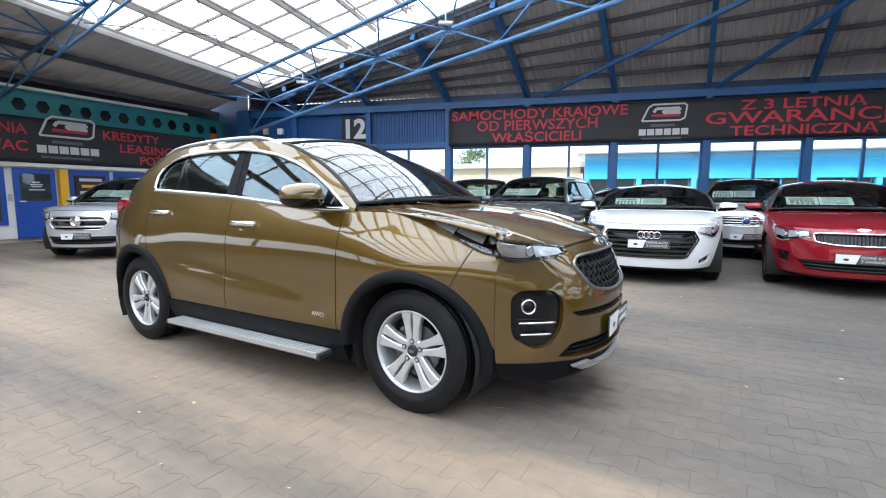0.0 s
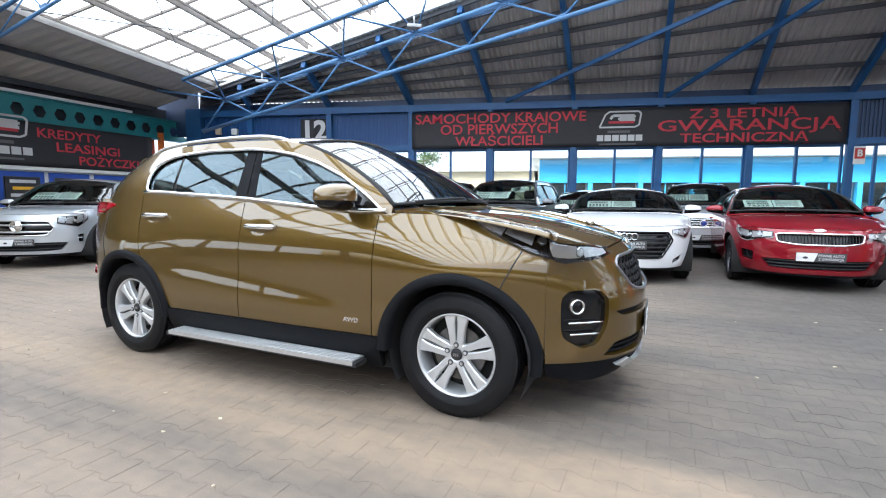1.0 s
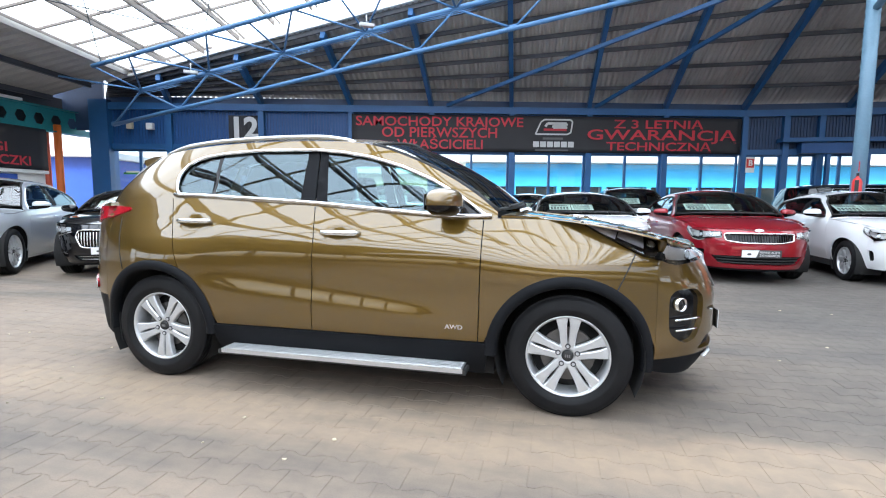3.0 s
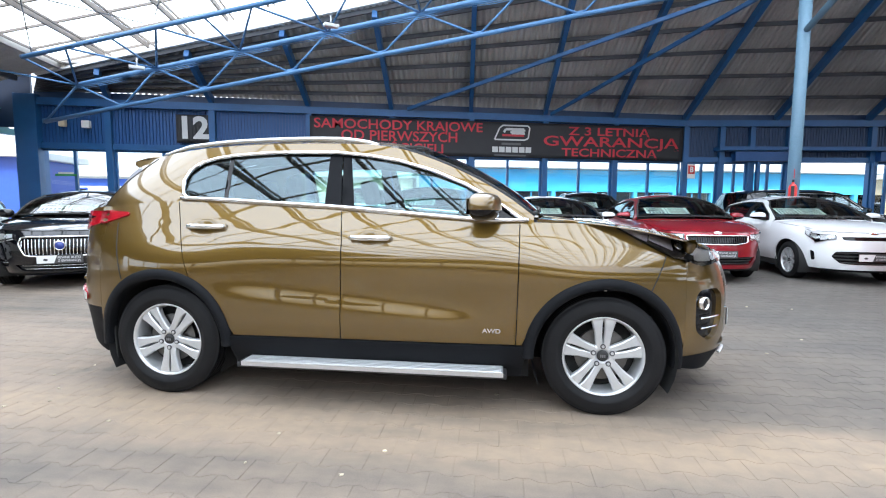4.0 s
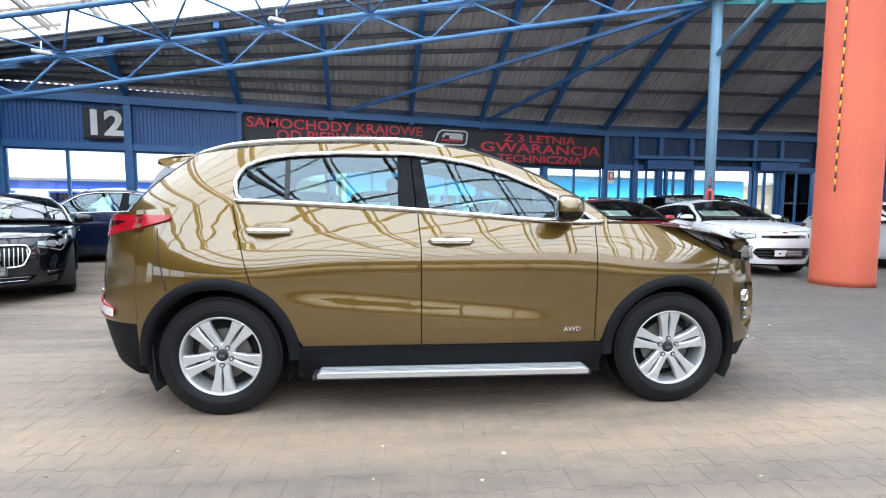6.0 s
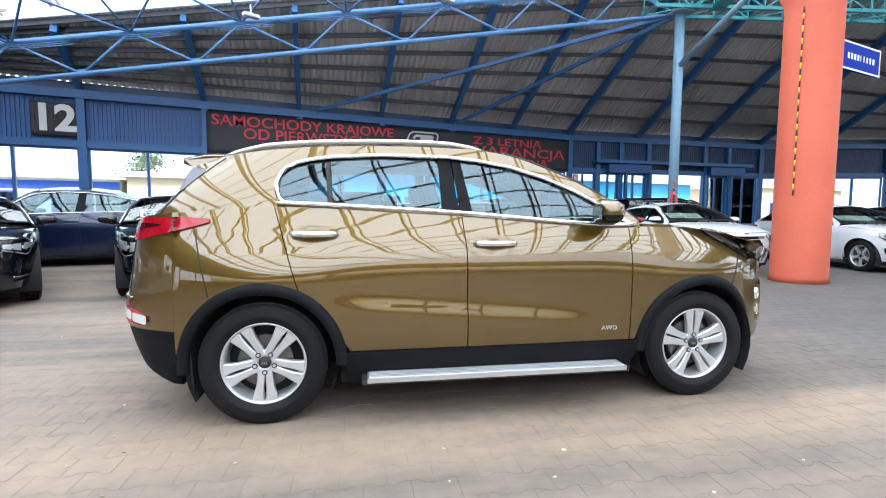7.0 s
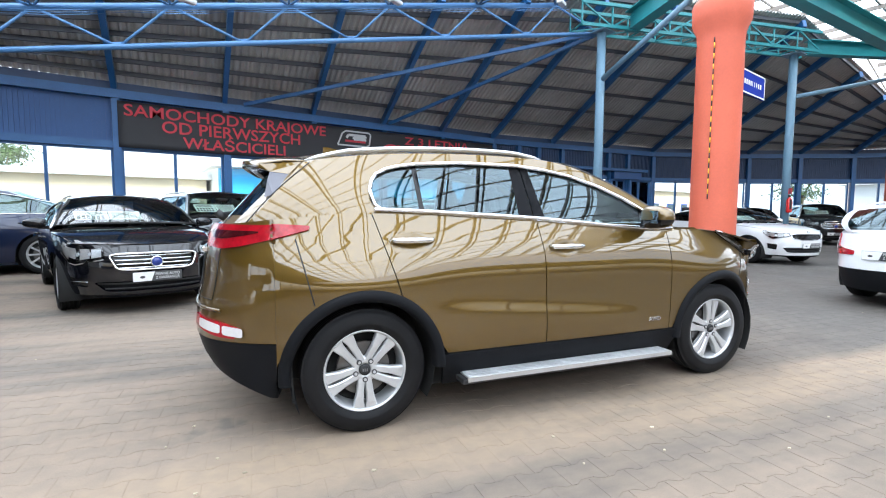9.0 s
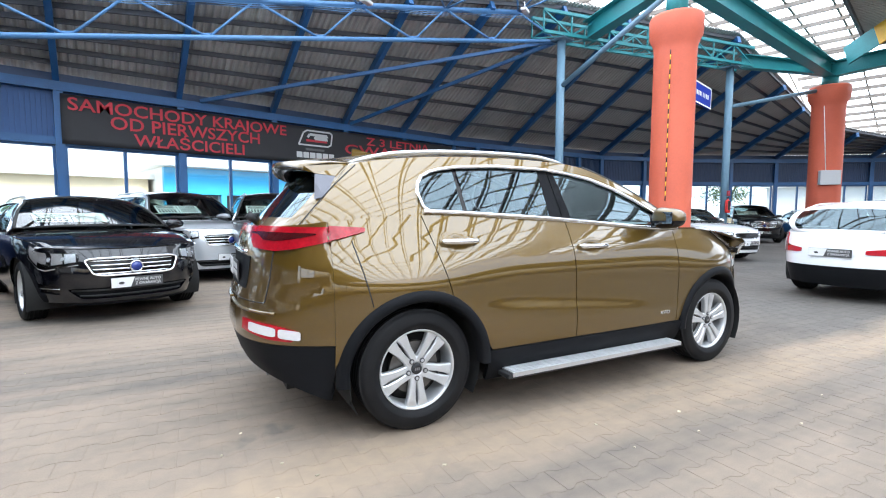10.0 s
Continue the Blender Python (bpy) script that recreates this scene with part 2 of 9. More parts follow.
# car materials
M_OLIVE = car_paint("olive_bronze_metallic_paint", (0.122, 0.070, 0.0092), 0.66, 0.18, 0.34, 1.82)
M_PWHITE = car_paint("white_car_paint", (0.72, 0.73, 0.74), 0.0, 0.02, 0.4)
M_PRED = car_paint("red_car_paint", (0.26, 0.005, 0.014), 0.35, 0.08, 0.3)
M_PBLACK = car_paint("black_car_paint", (0.002, 0.0024, 0.0045), 0.0, 0.1, 0.14, 1.5)
M_PSILVER = car_paint("silver_car_paint", (0.58, 0.61, 0.64), 0.6, 0.08, 0.3)
M_PGREY = car_paint("grey_car_paint", (0.16, 0.17, 0.185), 0.6, 0.1, 0.3)
M_PBLUE = car_paint("dark_blue_car_paint", (0.006, 0.014, 0.045), 0.5, 0.1, 0.3)
M_CLAD = surface("black_grained_plastic", (0.008, 0.0085, 0.010), 0.55, vary=0.18, scale=5, fine=300, bump=0.12, spec=0.09)
M_GLOSSBLACK = surface("gloss_black_plastic", (0.006, 0.006, 0.007), 0.10, vary=0.1, spec=0.35)
M_TYRE = surface("tyre_rubber", (0.010, 0.010, 0.0108), 0.55, vary=0.25, scale=8, fine=120, bump=0.15, spec=0.16)
M_RIM = surface("silver_alloy", (0.60, 0.61, 0.62), 0.30, metal=0.6, vary=0.04, scale=5, fine=30)
M_RIM_DARK = surface("dark_alloy", (0.10, 0.10, 0.11), 0.3, metal=0.7, vary=0.1)
M_SATIN = surface("satin_grey_metal", (0.28, 0.28, 0.29), 0.3, metal=0.8, vary=0.06)
# nearly matt white: the sky's reflection in the lamp is put into the colour
M_LAMPBOWL = surface("silvered_lamp_bowl", (0.80, 0.82, 0.84), 0.32, metal=0.1, vary=0.25, scale=14, fine=60)
M_BLADE = surface("grey_satin_plastic", (0.15, 0.15, 0.17), 0.6, vary=0.06, spec=0.25)
M_CHROME = surface("chrome", (0.85, 0.86, 0.87), 0.08, metal=1.0, vary=0.03)
M_MIRROR = surface("mirror_glass", (0.22, 0.25, 0.28), 0.04, metal=1.0, vary=0.04)
M_ALU = surface("brushed_aluminium", (0.70, 0.71, 0.72), 0.35, metal=0.9, vary=0.08, scale=4, fine=90)
M_STEEL = surface("brake_steel", (0.14, 0.135, 0.13), 0.4, metal=0.9, vary=0.15)
M_RUBBER = surface("black_rubber", (0.012, 0.012, 0.012), 0.7, vary=0.15)
M_UNDER = surface("underbody_black", (0.010, 0.010, 0.010), 0.9, vary=0.2)
M_SEAT = surface("dark_seat_fabric", (0.014, 0.014, 0.016), 0.9, vary=0.2, scale=12, fine=150, bump=0.2)
M_CARGLASS = thin_glass("side_window_glass", (0.52, 0.74, 0.74), 0.11, film=(0.74, 0.92, 1.0))
M_DARKGLASS = thin_glass("tinted_window_glass", (0.26, 0.34, 0.34), 0.11, film=(0.74, 0.92, 1.0))
M_WINDSCREEN = thin_glass("windscreen_glass", (0.84, 0.92, 0.89), 0.10)
M_LENS = thin_glass("clear_lamp_lens", (0.93, 0.95, 0.96), 0.05)
M_REDLENS = surface("red_lamp_lens", (0.34, 0.004, 0.012), 0.16, vary=0.35, scale=14, coat=0.25)
M_SMOKE = surface("smoked_red_lens", (0.045, 0.002, 0.004), 0.1, vary=0.2, coat=0.4)
M_WHITELENS = surface("white_lamp_lens", (0.62, 0.60, 0.60), 0.12, vary=0.08, coat=1.0)
M_AMBER = surface("amber_lamp_lens", (0.75, 0.25, 0.02), 0.12, vary=0.08, coat=1.0)
M_PLATE_W = surface("white_plate_face", (0.72, 0.72, 0.72), 0.4, vary=0.05)
M_PLATE_B = surface("charcoal_plate_face", (0.05, 0.05, 0.052), 0.4, vary=0.1)
M_PLATE_TXT = surface("pale_plate_lettering", (0.55, 0.55, 0.55), 0.5, vary=0.05)
M_PAPER = surface("price_sheet_paper", (0.74, 0.82, 0.76), 0.7, vary=0.05)
M_INK = surface("black_ink", (0.02, 0.025, 0.022), 0.7, vary=0.1)
M_BADGE_BLUE = surface("blue_badge", (0.02, 0.04, 0.22), 0.2, vary=0.05, coat=0.6)
M_BLACK = surface("matt_black_steel", (0.015, 0.015, 0.016), 0.6, vary=0.15)
# ---------- mesh helpers ----------
def mesh_from(name, bm, material, smooth=False):
    me = bpy.data.meshes.new(name)
    bm.normal_update()
    bm.to_mesh(me)
    layer = bm.verts.layers.float_vector.get("true_normal")
    true_normals = [v[layer].copy() for v in bm.verts] if layer else None
    bm.free()
    for m in (material if isinstance(material, (list, tuple)) else [material]):
        me.materials.append(m)
    if smooth:
        me.polygons.foreach_set("use_smooth", [True] * len(me.polygons))
    if true_normals:
        me.normals_split_custom_set_from_vertices(true_normals)
    return me


def part(name, bm, material, parent=None, label="", smooth=False):
    """Links a bmesh as one mesh object under a thing or a part."""
    ob = new(name, mesh_from(name, bm, material, smooth))
    if parent is not None:
        ob.parent = parent
    if label:
        tagged(ob, label)
    return ob


def thing(name, label, category, group="", kind="", m=None):
    """An Empty at the base of a thing that parents its parts."""
    ob = new(name)
    ob.empty_display_size = 0.2
    if m is not None:
        ob.matrix_world = m
    return tagged(ob, label, category, group, kind)


def add_box(bm, x0, x1, y0, y1, z0, z1, m=None, bevel=0.0, index=0):
    vs = [bm.verts.new((x, y, z)) for z in (z0, z1) for x, y in ((x0, y0), (x1, y0), (x1, y1), (x0, y1))]
    fs = [bm.faces.new([vs[i] for i in q]) for q in ((3, 2, 1, 0), (4, 5, 6, 7), (0, 1, 5, 4), (1, 2, 6, 5), (2, 3, 7, 6), (3, 0, 4, 7))]
    for f in fs:
        f.material_index = index
    if m is not None:
        for v in vs:
            v.co = m @ v.co
    if bevel:
        es = list({e for f in fs for e in f.edges})
        bmesh.ops.bevel(bm, geom=es, offset=bevel, segments=2, affect="EDGES", profile=0.6)
    return vs


def box(x0, x1, y0, y1, z0, z1, bevel=0.0, m=None):
    bm = bmesh.new()
    add_box(bm, x0, x1, y0, y1, z0, z1, m, bevel)
    return bm


def add_tube(bm, a, b, r, seg=8, r2=None, caps=True, index=0):
    a, b = Vector(a), Vector(b)
    q = (b - a).to_track_quat("Z", "Y")
    r2 = r if r2 is None else r2
    ra = [bm.verts.new(a + q @ Vector((r * math.cos(t), r * math.sin(t), 0))) for t in [2 * math.pi * i / seg for i in range(seg)]]
    rb = [bm.verts.new(b + q @ Vector((r2 * math.cos(t), r2 * math.sin(t), 0))) for t in [2 * math.pi * i / seg for i in range(seg)]]
    for i in range(seg):
        f = bm.faces.new((ra[i], ra[(i + 1) % seg], rb[(i + 1) % seg], rb[i]))
        f.smooth = True
        f.material_index = index
    if caps:
        bm.faces.new(ra[::-1]).material_index = index
        bm.faces.new(rb).material_index = index


def tube(a, b, r, seg=8, r2=None):
    bm = bmesh.new()
    add_tube(bm, a, b, r, seg, r2)
    return bm


def add_pipe(bm, pts, r, seg=6, index=0):
    for a, b in zip(pts, pts[1:]):
        add_tube(bm, a, b, r, seg, index=index)


def add_lathe(bm, profile, seg=32, m=None, index=0, smooth=True):
    """Revolves (radius, height) points about z."""
    rings = []
    for r, h in profile:
        rings.append([bm.verts.new((r * math.cos(2 * math.pi * i / seg), r * math.sin(2 * math.pi * i / seg), h)) for i in range(seg)])
    for a, b in zip(rings, rings[1:]):
        for i in range(seg):
            f = bm.faces.new((a[i], a[(i + 1) % seg], b[(i + 1) % seg], b[i]))
            f.smooth, f.material_index = smooth, index
    if m is not None:
        for ring in rings:
            for v in ring:
                v.co = m @ v.co
    return rings


def add_beam(bm, a, b, w, h, up=(0, 0, 1), index=0):
    """A rectangular bar from a to b, w wide and h deep."""
    a, b = Vector(a), Vector(b)
    d = (b - a).normalized()
    s = d.cross(Vector(up)).normalized()
    u = s.cross(d)
    c = [(-w / 2, -h / 2), (w / 2, -h / 2), (w / 2, h / 2), (-w / 2, h / 2)]
    va = [bm.verts.new(a + s * i + u * j) for i, j in c]
    vb = [bm.verts.new(b + s * i + u * j) for i, j in c]
    for q in ([va[3], va[2], va[1], va[0]], vb, *[[va[i], va[(i + 1) % 4], vb[(i + 1) % 4], vb[i]] for i in range(4)]):
        bm.faces.new(q).material_index = index


def beam(a, b, w, h, up=(0, 0, 1)):
    bm = bmesh.new()
    add_beam(bm, a, b, w, h, up)
    return bm


def add_plate(bm, pts, thick, normal, index=0):
    """A flat polygon given thickness against its normal."""
    n = Vector(normal).normalized() * thick
    top = [bm.verts.new(p) for p in pts]
    low = [bm.verts.new(Vector(p) - n) for p in pts]
    k = len(pts)
    bm.faces.new(top).material_index = index
    bm.faces.new(low[::-1]).material_index = index
    for i in range(k):
        bm.faces.new((top[(i + 1) % k], top[i], low[i], low[(i + 1) % k])).material_index = index


def letter_parts(me, m, material, name, parent, label):
    """Splits a line of letters where their outlines leave a gap along the line."""
    n = len(me.vertices)
    root = list(range(n))

    def find(a):
        while root[a] != a:
            root[a] = root[root[a]]
            a = root[a]
        return a
    for e in me.edges:
        root[find(e.vertices[0])] = find(e.vertices[1])
    span = {}
    for v in me.vertices:
        r = find(v.index)
        lo, hi = span.get(r, (9e9, -9e9))
        span[r] = (min(lo, v.co.x), max(hi, v.co.x))
    groups = []
    for r, (lo, hi) in sorted(span.items(), key=lambda q: q[1]):
        if groups and lo < groups[-1][1] - 0.3 * (hi - lo):
            groups[-1][0].add(r)
            groups[-1][1] = max(groups[-1][1], hi)
        else:
            groups.append([{r}, hi])
    line = new(name)
    line.empty_display_size = 0.1
    line.parent = parent
    if label:
        tagged(line, label)
    for ids, _ in groups:
        keep = [v.index for v in me.vertices if find(v.index) in ids]
        at = {k: i for i, k in enumerate(keep)}
        mesh = bpy.data.meshes.new("letter")
        mesh.from_pydata([tuple(m @ me.vertices[k].co) for k in keep], [], [tuple(at[k] for k in p.vertices) for p in me.polygons if p.vertices[0] in at])
        mesh.materials.append(material)
        new("letter", mesh).parent = line
    bpy.data.meshes.remove(me)
    return line


def lettering(text, size, m, material, name="lettering", parent=None, label="", squeeze=1.0, bold=0.0, depth=0.004, split=False):
    """Raised letters in the built-in font, turned into a mesh, or into one mesh a letter."""
    cu = bpy.data.curves.new(name, "FONT")
    cu.body, cu.size, cu.extrude, cu.align_x, cu.align_y, cu.offset = text, size, depth, "CENTER", "CENTER", bold
    cu.resolution_u = 3
    ob = bpy.data.objects.new(name, cu)
    scene.collection.objects.link(ob)
    me = bpy.data.meshes.new_from_object(ob.evaluated_get(bpy.context.evaluated_depsgraph_get()))
    bpy.data.objects.remove(ob)
    bpy.data.curves.remove(cu)
    me.name = name
    me.materials.clear()
    me.materials.append(material)
    w = max((v.co.x for v in me.vertices), default=1) - min((v.co.x for v in me.vertices), default=0)
    if squeeze < 0:  # negative: the wanted width
        sx = -squeeze / max(w, 1e-4)
    else:
        sx = squeeze
    for v in me.vertices:
        v.co.x *= sx
    if split:
        return letter_parts(me, m, material, name, parent, label)
    me.transform(m)
    ob = new(name, me)
    if parent is not None:
        ob.parent = parent
    if label:
        tagged(ob, label)
    return ob


# ---------- the hall: plan ----------
WALL_Y = 15.15
EAVE_Z, ROOF_SLOPE = 4.08, 0.45
HEAD_Z, SILL_Z, BAN_TOP = 2.74, 0.72, 3.86
# the glazed wall bends round on the +x side
WALL = [(-11.35, 15.15), (8.4, 15.15), (17.3, 13.5), (21.7, 11.0), (25.4, 7.8), (28.2, 4.2), (30.0, -0.5), (30.8, -8.0)]
# inner edge of the opaque roof, over the free-standing columns


def ground():
    # one sheet that reaches the horizon, with the paved hall floor laid on it
    g = tagged(part("ground", box(-400, 400, -400, 400, -0.30, -0.06), M_ASPHALT), "grey asphalt ground around the market hall", "ground", kind="structure")
    f = tagged(part("floor", box(-16.0, 31.5, -18.0, 15.4, -0.055, -0.0016), M_FLOOR), "grey-brown concrete block paving of the hall", "floor", kind="structure")
    return g, f


FLOOR = ground()[1]


def wall_window(k, a, b, posts, doors=(), sheet=M_NAVY, mull=True):
    """One straight stretch of glazed wall: posts, window frames with panes, a low sill wall and a sheet-metal fascia above."""
    a, b = Vector((*a, 0)), Vector((*b, 0))
    d = (b - a).normalized()
    n = Vector((d.y, -d.x, 0))  # into the hall
    length = (b - a).length
    base = thing("wall_%s" % k, "blue steel post and glass wall of the hall", "wall", kind="structure")

    def at(s, off, z):
        p = a + d * s + n * off
        return (p.x, p.y, z)
    bm = bmesh.new()
    add_beam(bm, at(0, 0, SILL_Z / 2), at(length, 0, SILL_Z / 2), 0.16, SILL_Z - 0.004)
    part("sill_wall", bm, M_BLUE, base)
    # ribbed fascia sheet
    bm = bmesh.new()
    step, s = 0.09, 0.0
    while s < length:
        e = min(s + step * 0.55, length)
        add_plate(bm, [at(s, 0.035, HEAD_Z + 0.16), at(e, 0.035, HEAD_Z + 0.16), at(e, 0.035, EAVE_Z - 0.12), at(s, 0.035, EAVE_Z - 0.12)], 0.03, n)
        s += step
    add_plate(bm, [at(0, 0.008, HEAD_Z + 0.12), at(length, 0.008, HEAD_Z + 0.12), at(length, 0.008, EAVE_Z), at(0, 0.008, EAVE_Z)], 0.05, n)
    part("fascia_sheet", bm, sheet, base)
    bm = bmesh.new()
    add_beam(bm, at(0, 0.05, HEAD_Z + 0.08), at(length, 0.05, HEAD_Z + 0.08), 0.14, 0.17)
    part("head_rail", bm, M_BLUE, base)
    bm = bmesh.new()
    add_beam(bm, at(0, 0.10, EAVE_Z - 0.06), at(length, 0.10, EAVE_Z - 0.06), 0.18, 0.20)
    part("eave_beam", bm, M_BLUE, base)
    bm = bmesh.new()
    add_beam(bm, at(0, 0.02, EAVE_Z + 0.14), at(length, 0.02, EAVE_Z + 0.14), 0.03, 0.20)
    part("eave_filler", bm, M_NAVY, base)
    for s in posts:
        bm = bmesh.new()
        add_beam(bm, at(s, 0.085, 0), at(s, 0.085, EAVE_Z - 0.161), 0.17, 0.17, up=n)
        part("post", bm, M_BLUE, base)
    edges = [0.0] + list(posts) + [length]
    for s0, s1 in zip(edges, edges[1:]):
        if s1 - s0 < 0.5 or any(s0 - 0.1 < q < s1 + 0.1 for q in doors):
            continue
        mid = (s0 + s1) / 2
        win = thing("window_%s" % k, "blue-framed window pane pair between two posts", "window", kind="structure")
        bm = bmesh.new()
        for z in (SILL_Z + 0.03, HEAD_Z - 0.03):
            add_beam(bm, at(s0 + 0.085, 0.0, z), at(s1 - 0.085, 0.0, z), 0.07, 0.055)
        for s in (s0 + 0.11, s1 - 0.11):
            add_beam(bm, at(s, 0, SILL_Z + 0.058), at(s, 0, HEAD_Z - 0.058), 0.05, 0.07, up=n)
        part("window_frame", bm, M_BLUE, win)
        if mull:
            bm = bmesh.new()
            add_beam(bm, at(mid, 0.01, SILL_Z + 0.058), at(mid, 0.01, HEAD_Z - 0.058), 0.07, 0.09, up=n)
            part("mullion", bm, M_BLUE, win)
        for p0, p1 in ((s0 + 0.135, mid - 0.036), (mid + 0.036, s1 - 0.135)):
            bm = bmesh.new()
            add_plate(bm, [at(p0, 0.004, SILL_Z + 0.058), at(p1, 0.004, SILL_Z + 0.058), at(p1, 0.004, HEAD_Z - 0.058), at(p0, 0.004, HEAD_Z - 0.058)], 0.008, n)
            part("pane", bm, M_PANE, win).visible_shadow = False
    return base


POST_X = [-9.45, -6.68, -3.95, -1.47, 1.02, 3.45, 5.88]
wall_window(1, WALL[0], WALL[1], [x + 11.35 for x in POST_X], sheet=M_BLUE_SHEET)
seg = (Vector(WALL[2]) - Vector(WALL[1])).length
wall_window(2, WALL[1], WALL[2], [0.05, 1.25, 2.25, 3.5, 6.2, 7.4], doors=(4.8,))
for k, (a, b) in enumerate(zip(WALL[2:], WALL[3:]), 3):
    ln = (Vector(b) - Vector(a)).length
    cnt = max(2, round(ln / 2.45))
    wall_window(k, a, b, [0.05] + [ln * i / cnt for i in range(1, cnt)])


# ---------- opaque roof: corrugated sheets on purlins and rafters ----------
def roof_facet(k, e0, e1, r0, r1, z0, z1, rafters, purlins, ribs=0.16):
    """A roof slope from the eave e0-e1 up to the inner edge r0-r1 at the heights z0, z1."""
    E0, E1, R0, R1 = Vector((*e0, EAVE_Z + 0.13)), Vector((*e1, EAVE_Z + 0.13)), Vector((*r0, z0)), Vector((*r1, z1))
    base = thing("ceiling_%s" % k, "grey corrugated metal roof on blue rafters", "ceiling", kind="structure")

    def P(u, v, lift=0.0):
        p = E0.lerp(E1, u).lerp(R0.lerp(R1, u), v)
        return Vector((p.x, p.y, p.z + lift))
    bm = bmesh.new()
    n = max(4, int((E1 - E0).length / ribs))
    cols = []
    for i in range(n + 1):
        for w, lift in ((0.0, 0.0), (0.25, 0.045), (0.5, 0.045), (0.75, 0.0)):
            u = min((i + w) / n, 1)
            cols.append([bm.verts.new(P(u, v, lift + 0.14)) for v in (-0.04, 0.5, 1.0)])
            if i == n:
                break
    for c0, c1 in zip(cols, cols[1:]):
        for i in range(2):
            bm.faces.new((c0[i], c0[i + 1], c1[i + 1], c1[i]))
    g = bmesh.ops.extrude_face_region(bm, geom=bm.faces[:])
    for v in g["geom"]:
        if isinstance(v, bmesh.types.BMVert):
            v.co.z += 0.02
    part("roof_sheet", bm, M_ROOF, base)
    bm = bmesh.new()
    for v in purlins:
        add_beam(bm, P(0, v, 0.09), P(1, v, 0.09), 0.06, 0.10)
    part("purlin", bm, M_PURLIN, base)
    bm = bmesh.new()
    for u in rafters:
        add_beam(bm, P(u, 0.0, -0.05), P(u, 1.0, -0.05), 0.12, 0.22)
    part("rafter", bm, M_BLUE, base)
    return P


def back_z(y):
    return EAVE_Z + 0.13 + ROOF_SLOPE * (WALL_Y - y)


us = [(x + 11.35) / 19.75 for x in POST_X]
P1 = roof_facet(1, WALL[0], WALL[1], (-10.9, 14.6), (6.86, 8.95), back_z(14.6), back_z(8.95), us + [1.0], (0.14, 0.29, 0.44, 0.58, 0.72, 0.86, 0.98))
zr = back_z(8.95)
# inner edge of the bent slopes: round the columns, then down a hip along the far glazing
INNER = [(6.86, 8.95, zr), (13.0, 6.3, zr), (18.0, 6.0, 6.3), (23.0, 5.6, 5.3), (26.3, 3.2, 4.75), (27.6, -1.2, 4.7), (28.2, -8.0, 4.7)]
for k, (e0, e1, r0, r1) in enumerate(zip(WALL[1:], WALL[2:], INNER, INNER[1:]), 2):
    cnt = max(2, round((Vector(e1) - Vector(e0)).length / 2.6))
    roof_facet(k, e0, e1, r0[:2], r1[:2], r0[2], r1[2], [(i + 1) / cnt for i in range(cnt)], (0.14, 0.29, 0.44, 0.58, 0.72, 0.86, 0.98))
# ---------- left slope, glazing and its frame ----------
LW = [(-15.0, 2.0), (-12.55, 14.1)]  # line of the kiosk front and the teal beam


def left_x(y):
    return LW[0][0] + (LW[1][0] - LW[0][0]) * (y - LW[0][1]) / (LW[1][1] - LW[0][1])


def left_slope():
    base = thing("ceiling_left", "pale grey corrugated roof strip beside the glazing", "ceiling", kind="structure")
    bm = bmesh.new()
    ys = np.arange(-14.0, 14.61, 0.08)
    rows = []
    for i, y in enumerate(ys):
        lift = 0.045 if (i // 2) % 2 else 0.0
        rows.append([bm.verts.new((left_x(y) - 0.4, y, 4.10 + lift)), bm.verts.new((SKY_X0, y, SKY_Z0 + 0.10 + lift))])
    for a, b in zip(rows, rows[1:]):
        bm.faces.new((a[0], a[1], b[1], b[0]))
    g = bmesh.ops.extrude_face_region(bm, geom=bm.faces[:])
    for v in g["geom"]:
        if isinstance(v, bmesh.types.BMVert):
            v.co.z += 0.02
    part("roof_sheet", bm, M_ROOF_DIM, base)
    bm = bmesh.new()
    for t in (0.08, 0.55):
        a, b = -14.0, 14.3
        add_beam(bm, (left_x(a) * (1 - t) + SKY_X0 * t, a, 4.03 + t * 0.76), (left_x(b) * (1 - t) + SKY_X0 * t, b, 4.03 + t * 0.76), 0.09, 0.13)
    part("purlin", bm, M_PURLIN, base)
    bm = bmesh.new()
    add_beam(bm, (SKY_X0, -14, SKY_Z0 + 0.02), (SKY_X0, 14.3, SKY_Z0 + 0.02), 0.09, 0.14)
    part("edge_beam", bm, M_CONCRETE, base)


left_slope()


def hip_y(x):
    """The line in plan where the glazing passes over the edge of the back slope."""
    return 14.6 - (x + 10.9) * 0.3181 + 0.7


M_GLAZEBAR = surface("weathered_grey_glazing_bar", (0.20, 0.17, 0.145), 0.6, vary=0.2)


